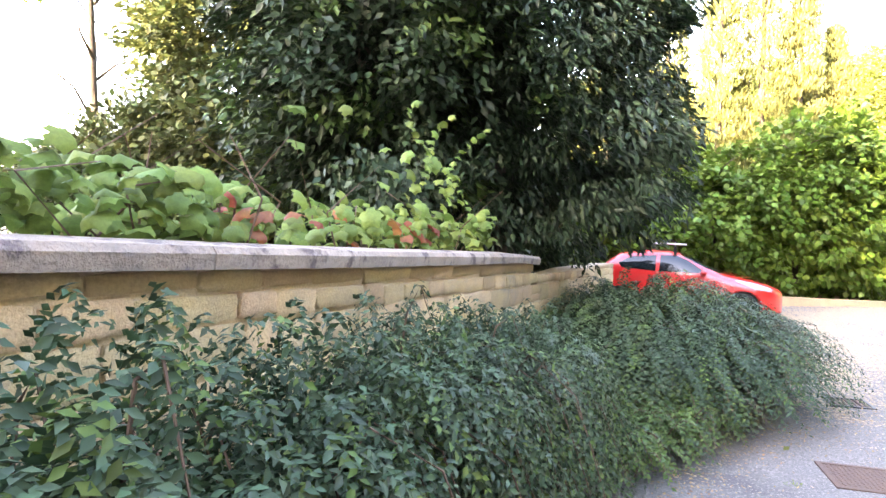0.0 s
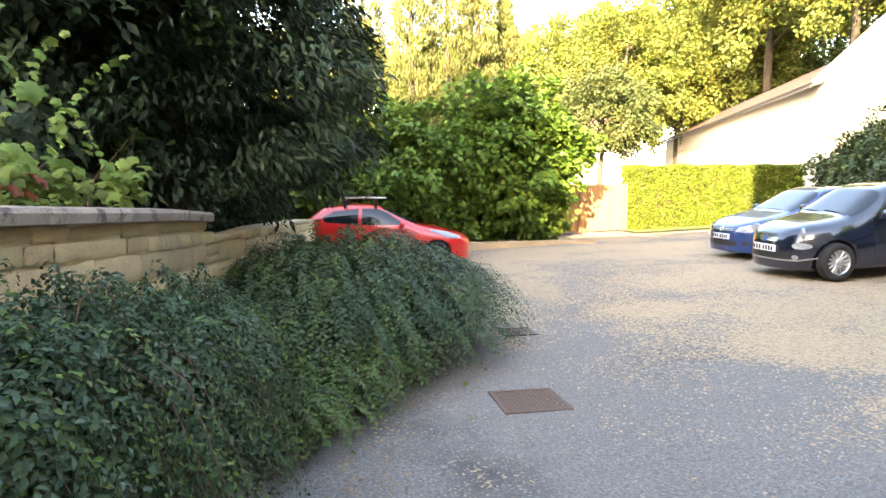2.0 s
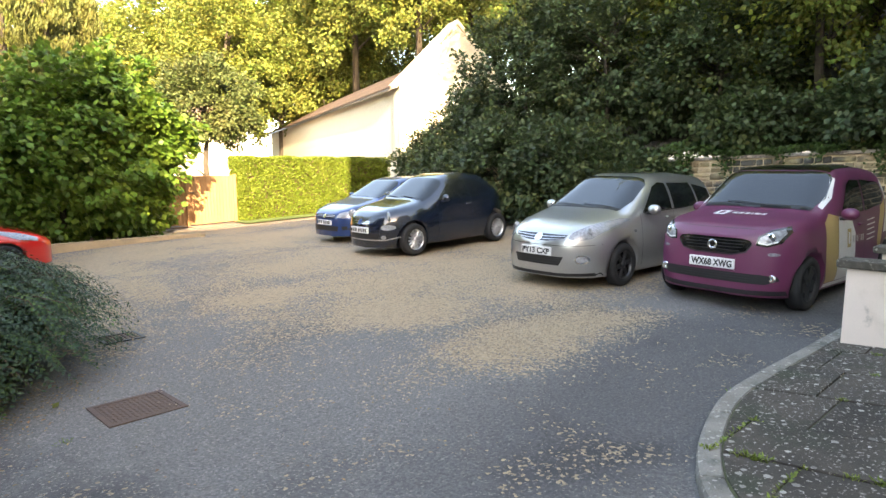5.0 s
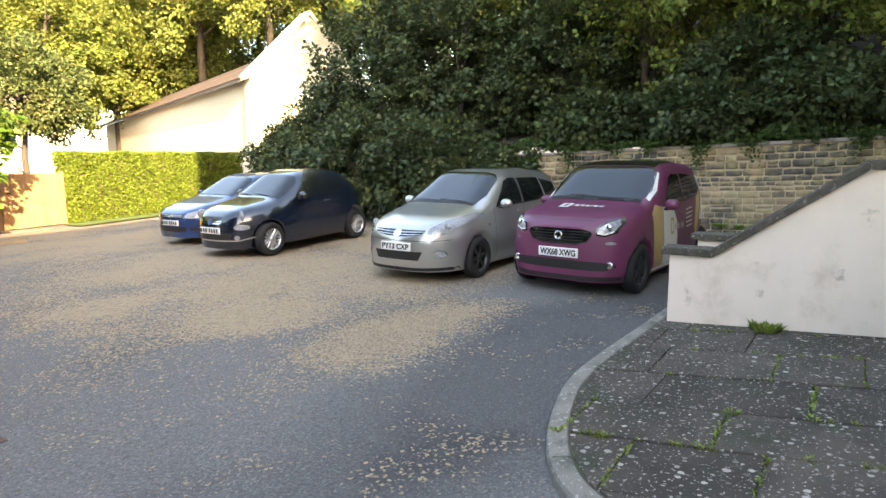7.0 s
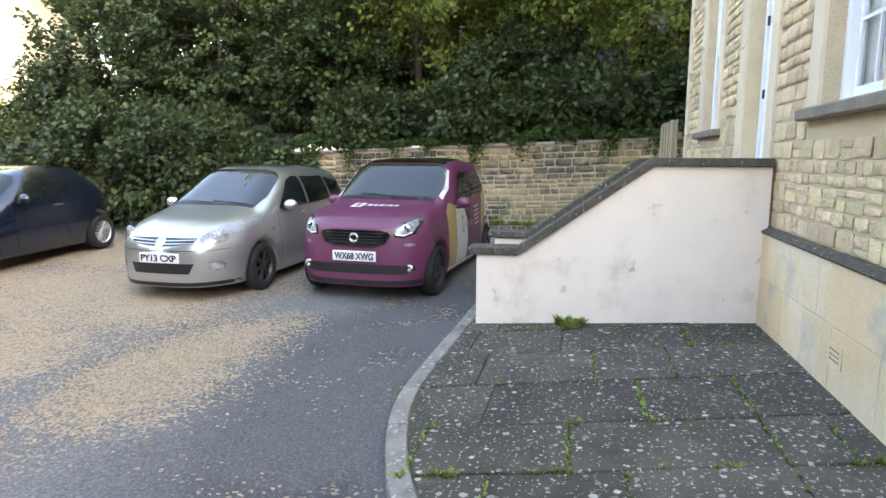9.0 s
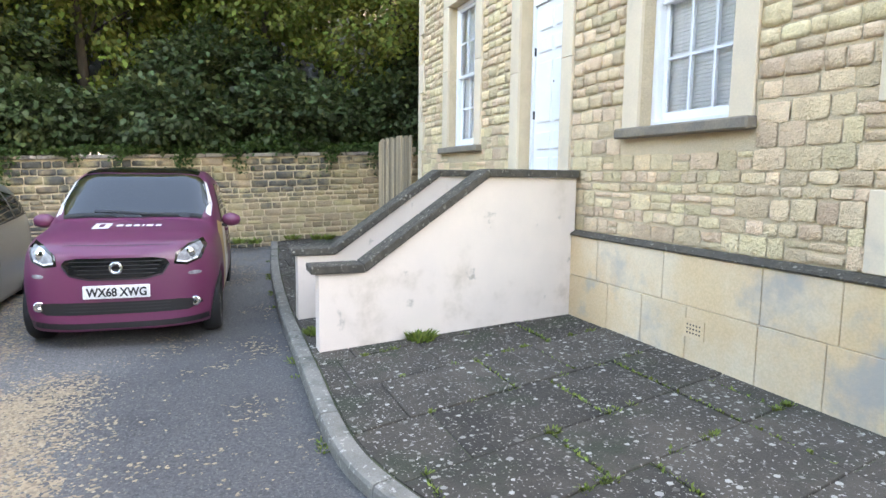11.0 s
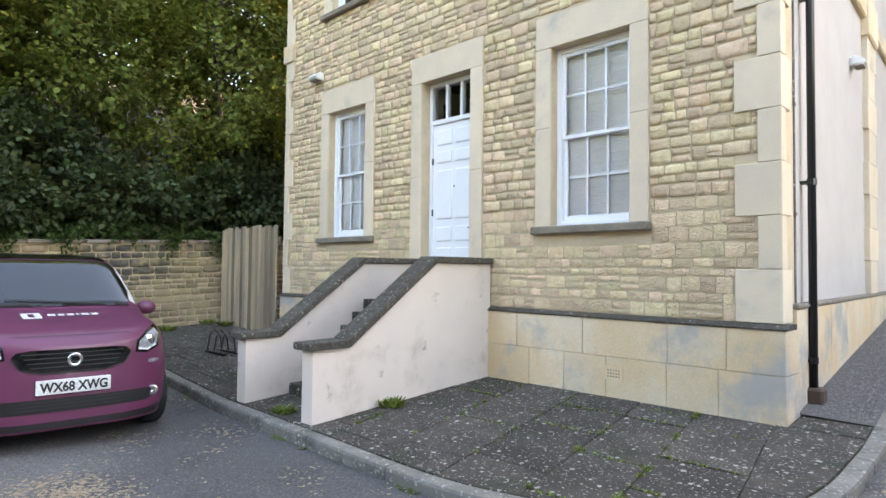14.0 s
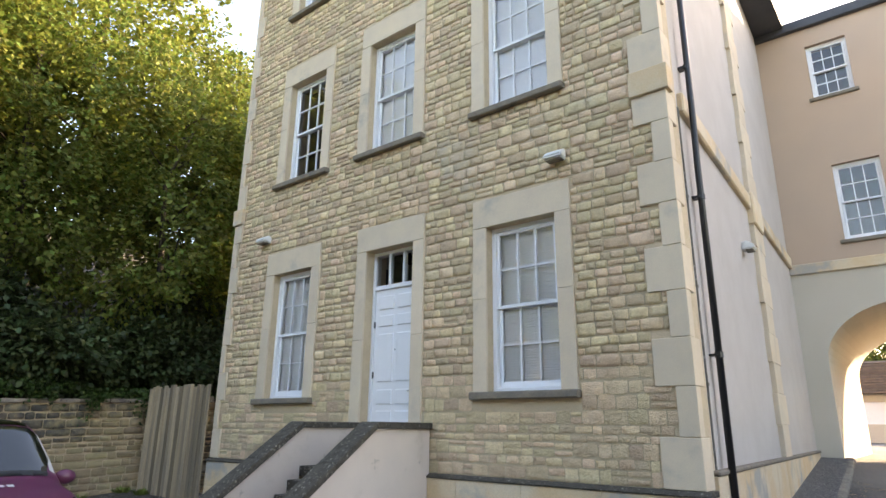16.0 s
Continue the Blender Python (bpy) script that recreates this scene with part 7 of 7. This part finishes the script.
# ---------------------------------------------------------------- far buildings and gate
# barn with a long lit wall
b0, b1 = Vector((18.3, 23.2)), Vector((34.0, 66.0))
bd = (b1 - b0).normalized()
barn_m = Matrix(((bd.x, bd.y, 0, b0.x), (bd.y, -bd.x, 0, b0.y), (0, 0, 1, 0), (0, 0, 0, 1)))
barn = thing("barn", "long pale stone barn with a clay-tiled roof and a tall gable", "barn", "", Matrix.Translation((b0.x, b0.y, 0)) @ Matrix.Rotation(math.atan2(bd.y, bd.x), 4, "Z"))
LEN = (b1 - b0).length
part("wall", boxes((0, LEN, -5.0, 0, -0.5, 5.1)), M["barn"], barn)
part("roof", prism(bmesh.new(), [(0.35, 5.0), (0.35, 5.15), (-2.6, 6.9), (-5.4, 5.15), (-5.4, 5.0), (-2.6, 6.7)], "x", -0.2, LEN + 0.3), M["clay"], barn)
for k in range(13):
    part("tile_course", boxes((-0.2, LEN + 0.3, 0.35 - 0.226 * (k + 1) - 0.02, 0.35 - 0.226 * k + 0.03, 5.16 + 0.134 * k, 5.205 + 0.134 * k)), M["clay"], barn)
part("gutter", tube(bmesh.new(), [(-0.2, 0.42, 5.0), (LEN + 0.2, 0.42, 5.0)], 0.06, 8), M["black_iron"], barn, "dark eaves gutter")
part("gable_wall", prism(bmesh.new(), [(0.1, -0.5), (0.1, 5.3), (-2.75, 8.15), (-5.6, 5.3), (-5.6, -0.5)], "x", -0.8, 0.05), M["barn"], barn, "tall pale stone gable")
for s in ((0.3, 5.25, -2.75, 8.3), (-2.75, 8.3, -5.8, 5.25)):
    d = prism(bmesh.new(), [(s[0], s[1]), (s[0], s[1] - 0.22), (s[2], s[3] - 0.22), (s[2], s[3])], "x", -0.95, 0.2)
    part("gable_coping", d, M["ashlar"], barn)
outb = thing("outbuilding", "small tiled outbuilding behind the hedge", "house", "", Matrix.Translation((18.5, 47, 0)))
part("wall", boxes((-2, 2, -2, 2, -0.5, 4.6)), M["barn"], outb)
part("roof", prism(bmesh.new(), [(-2.3, 4.5), (0, 6.2), (2.3, 4.5)], "y", -2.3, 2.3), M["clay"], outb)

gate = thing("wooden_gate", "orange-brown close-boarded wooden gate and side panels", "gate")
gy = 20.3
random.seed(13)
x = 6.45
while x < 8.78:
    w = random.uniform(0.095, 0.115)
    part("board", boxes((x, x + w - 0.006, gy - 0.012, gy + 0.012, gz(x, gy) + 0.05, 1.19 + random.uniform(-0.01, 0.01)), bevel=0.003), M["gate_wood"], gate)
    x += w
part("rail", boxes((6.45, 8.78, gy + 0.014, gy + 0.06, -0.1, 0.0), (6.45, 8.78, gy + 0.014, gy + 0.06, 0.92, 1.02)), M["gate_wood"], gate)
for xx in (6.38, 7.20, 8.80):
    part("post", boxes((xx, xx + 0.11, gy - 0.06, gy + 0.06, -0.6, 1.24), bevel=0.01), M["gate_wood"], gate)
part("latch", boxes((7.34, 7.46, gy - 0.05, gy - 0.012, 0.62, 0.66), bevel=0.006), M["black_iron"], gate, "black latch")
tr = thing("threshold", "low brick threshold step under the gate", "step")
for k in range(14):
    part("brick", boxes((6.35 + k * 0.19, 6.35 + k * 0.19 + 0.18, gy - 0.45, gy - 0.25, gz(6, gy) - 0.05, gz(6, gy) + 0.05), bevel=0.006), M["clay"], tr)
# low wall under the laurels
lw = thing("low_wall", "low stone wall under the laurels", "wall")
lw["kind"] = "structure"
part("core", boxes((-4.5, 6.3, 16.55, 16.8, -0.8, -0.3)), M["garden_stone"], lw)

# ---------------------------------------------------------------- covers in the asphalt
mh = thing("manhole_cover", "rusty square chequer-plate manhole cover set in asphalt", "manhole cover", "", pose(1.07, 4.66, gz(1.07, 4.66) + 0.003, -2.2, 0.3, 2) @ Matrix.Scale(0.80, 4))
part("plate", boxes((-.28, .28, -.28, .28, -0.02, 0.006), bevel=0.003), M["rust"], mh)
part("frame", boxes((-.33, -.285, -.33, .33, -0.02, 0.009), (.285, .33, -.33, .33, -0.02, 0.009), (-.285, .285, -.33, -.285, -0.02, 0.009), (-.285, .285, .285, .33, -0.02, 0.009)), M["rust"], mh)
bar_me = mesh_from("tread_bar", boxes((-.014, .014, -.004, .004, 0.006, 0.0105)), M["rust"])
for i in range(13):
    for j in range(13):
        ob = part("tread_bar", bar_me, None, mh)
        ob.matrix_local = pose(-.25 + i * .0417, -.25 + j * .0417, 0, 0, 0, 45 if (i + j) % 2 else -45)
gr = thing("drain_grate", "dark iron drain grate by the shrubs", "drain", "", pose(1.60, 7.05, gz(1.60, 7.05) + 0.004, -2.2, 0, 0))
part("frame", boxes((-.20, -.17, -.20, .20, -0.02, 0.012), (.17, .20, -.20, .20, -0.02, 0.012), (-.17, .17, -.20, -.17, -0.02, 0.012), (-.17, .17, .17, .20, -0.02, 0.012)), M["black_iron"], gr)
for k in range(7):
    part("bar", boxes((-.15 + k * .046, -.128 + k * .046, -.17, .17, -0.015, 0.010)), M["rust"], gr)

# cycle stand by the fence
rack = thing("cycle_rack", "small dark metal cycle rack on the terrace", "cycle rack", "", Matrix.Translation((9.9, 0.35, tz(9.9, 0.35))))
part("base_bar", boxes((-.30, .30, -.02, .02, 0.0, 0.03), (-.30, .30, .18, .22, 0.0, 0.03)), M["black_iron"], rack)
for k in range(3):
    x = -.22 + k * .22
    part("hoop", tube(bmesh.new(), [(x, 0, 0.02), (x + .02, .02, .22), (x + .05, .10, .34), (x + .06, .16, .25), (x + .05, .2, 0.02)], 0.012, 7), M["black_iron"], rack)

# vent in the plinth
vent = thing("air_vent", "small perforated stone air vent in the plinth", "vent", "", Matrix.Translation((4.30, FY + 0.046, 0.36)))
part("plate", boxes((-.10, .10, 0, 0.006, -.07, .07)), M["plinth"], vent)
for i in range(5):
    for j in range(3):
        part("hole", boxes((-.065 + i * .03, -.053 + i * .03, 0.006, 0.008, -.036 + j * .03, -.024 + j * .03)), M["black_iron"], vent)

# ---------------------------------------------------------------- weeds, litter, loose stones


def tuft(x, y, z, rad, n, h, seed, name="weed_tuft"):
    r = rng(seed)
    a = r.random(n) * 2 * math.pi
    q = r.random(n) ** 0.7 * rad
    P = np.stack([x + q * np.cos(a), y + q * np.sin(a), np.full(n, z - 0.005)], 1)
    D = unit(np.stack([np.cos(a) * 0.7, np.sin(a) * 0.7, np.full(n, 1.0)], 1) + r.normal(0, .25, (n, 3)))
    L = h * r.uniform(0.5, 1.2, n)
    w = thing(name, "tuft of bright green weeds in a paving joint", "weed", "weeds")
    part("greenery", leaf_mesh("greenery", P, D, unit(np.stack([-np.cos(a), -np.sin(a), np.full(n, .6)], 1)), L, L * 0.16, M["grass"]), M["grass"], w)


tuft(5.86, 0.62, tz(5.86, .6), 0.12, 130, 0.10, 1)
tuft(6.55, 1.42, tz(6.5, 1.4), 0.10, 120, 0.08, 2)
r = rng(200)
for k in range(60):
    y = float(r.uniform(-0.9, 1.4))
    x = float(r.choice(COURSES[2:7])) + SKEW * (1.55 - y)
    tuft(x, y, tz(x, y), float(r.uniform(0.015, 0.05)), int(r.integers(10, 36)), float(r.uniform(0.015, 0.04)), 300 + k)
# rows of weeds in the cross joints of the terrace
for i in range(2, 7):
    for y in CROSS[i]:
        if r.random() < 0.15:
            continue
        n = int(r.integers(24, 75))
        a, t = r.random(n) * 2 * math.pi, r.random(n) ** float(r.uniform(0.6, 1.6))
        x0, x1 = (COURSES[k] + SKEW * (1.55 - y) for k in (i - 1, i))
        xx = x0 + (x1 - x0) * (0.05 + 0.9 * t)
        P = np.stack([xx, y + r.normal(0, 0.009, n), terrace_z(xx, np.full(n, y)) - 0.004], 1)
        D = unit(np.stack([np.cos(a) * 0.8, np.sin(a) * 0.8, np.full(n, 0.8)], 1) + r.normal(0, .25, (n, 3)))
        L = r.uniform(0.012, 0.038, n)
        w = thing("weed_row", "row of bright green weeds in a paving joint", "weed", "weeds")
        part("greenery", leaf_mesh("greenery", P, D, unit(np.stack([-np.cos(a), -np.sin(a), np.full(n, .6)], 1)), L, L * 0.26, M["grass"]), M["grass"], w)["kind"] = "stuff"
for k in range(16):
    i = int(r.integers(8, len(line) - 60))
    tuft(line[i].x, line[i].y + 0.02, gz(line[i].x, line[i].y), 0.05, 30, 0.04, 400 + k)
for k in range(8):
    x, y = float(r.uniform(12.3, 12.9)), float(r.uniform(-.8, 3))
    tuft(x, y, max(tz(x, min(y, 0.5)), gz(x, y)), 0.12, 60, 0.12, 430 + k)
tuft(0.55, 4.35, gz(.55, 4.35), 0.06, 40, 0.02, 450)

# fallen leaves and chips along the shrubs
n = 1500
t = r.random(n)
ex = np.interp(t, [0, .25, .55, .8, 1], [-.55, -.35, .2, .75, 1.5]) + np.abs(r.normal(0, .20, n))
ey = np.interp(t, [0, .25, .55, .8, 1], [2.6, 4.0, 5.3, 5.9, 6.9]) + r.normal(0, .25, n) - 0.1
far = r.random(n) < 0.2
ex[far], ey[far] = r.uniform(0, 3, far.sum()), r.uniform(2.5, 8, far.sum())
P = np.stack([ex, ey, ground_z(ex, ey) + 0.004], 1)
a = r.random(n) * 2 * math.pi
D = np.stack([np.cos(a), np.sin(a), r.normal(0.1, .15, n)], 1)
lit = new("leaf_litter", leaf_mesh("leaf_litter", P, D, np.tile(np.array([0, 0, 1.0]), (n, 1)) + r.normal(0, .2, (n, 3)), r.uniform(.012, .035, n), r.uniform(.004, .010, n), M["dead_leaf"]))
tagged(lit, "scattered dead leaves and petals beside the shrubs", "leaf litter", kind="stuff")
big_leaf = thing("fallen_leaf", "single yellow fallen leaf on the asphalt", "leaf")
part("blade", leaf_mesh("blade", np.array([[0.62, 5.10, gz(.62, 5.1) + 0.01]]), np.array([[.6, .4, .3]]), np.array([[0, -.4, 1.0]]), 0.07, 0.025, M["autumn"]), M["autumn"], big_leaf)

# loose gravel on the drifts
n = 16000
gxp = np.concatenate([r.normal(4.6, 0.85, n // 4), r.uniform(4.5, 10.5, n // 2), r.uniform(1.2, 7, n // 4)])
gyp = np.concatenate([r.normal(3.8, 0.36, n // 4), r.uniform(4.0, 7.4, n // 2), r.uniform(4, 11, n // 4)])
s = r.uniform(0.006, 0.014, n)
octa = np.array([(1, 0, 0), (0, 1, 0), (-1, 0, 0), (0, -1, 0), (0, 0, .7), (0, 0, -.5)])
of = np.array([(0, 1, 4), (1, 2, 4), (2, 3, 4), (3, 0, 4)])
V = octa[None] * s[:, None, None] * r.uniform(.7, 1.3, (n, 6, 1)) + np.stack([gxp, gyp, ground_z(gxp, gyp) + 0.003], 1)[:, None]
F = (of[None] + (np.arange(n) * 6)[:, None, None]).reshape(-1, 3)
tagged(new("loose_gravel", raw_mesh("loose_gravel", V.reshape(-1, 3), F, M["gravel_bits"], 3)), "loose tan gravel stones strewn over asphalt", "gravel", kind="stuff")

# loose stones of the dark margin beside the wing drive
n = 6500
mx, my = r.uniform(2.22, 2.74, n), r.uniform(-10.0, -1.4, n) ** 1.0
mx = mx - 0.042 * (my + 1)
s = r.uniform(0.008, 0.018, n)
V = octa[None] * s[:, None, None] * r.uniform(.7, 1.3, (n, 6, 1)) + np.stack([mx, my, terrace_z(mx, my) + 0.006], 1)[:, None]
F = (of[None] + (np.arange(n) * 6)[:, None, None]).reshape(-1, 3)
tagged(new("margin_stones", raw_mesh("margin_stones", V.reshape(-1, 3), F, M["dark_gravel"], 3)), "grey loose stones along the flank wall", "gravel", kind="stuff")
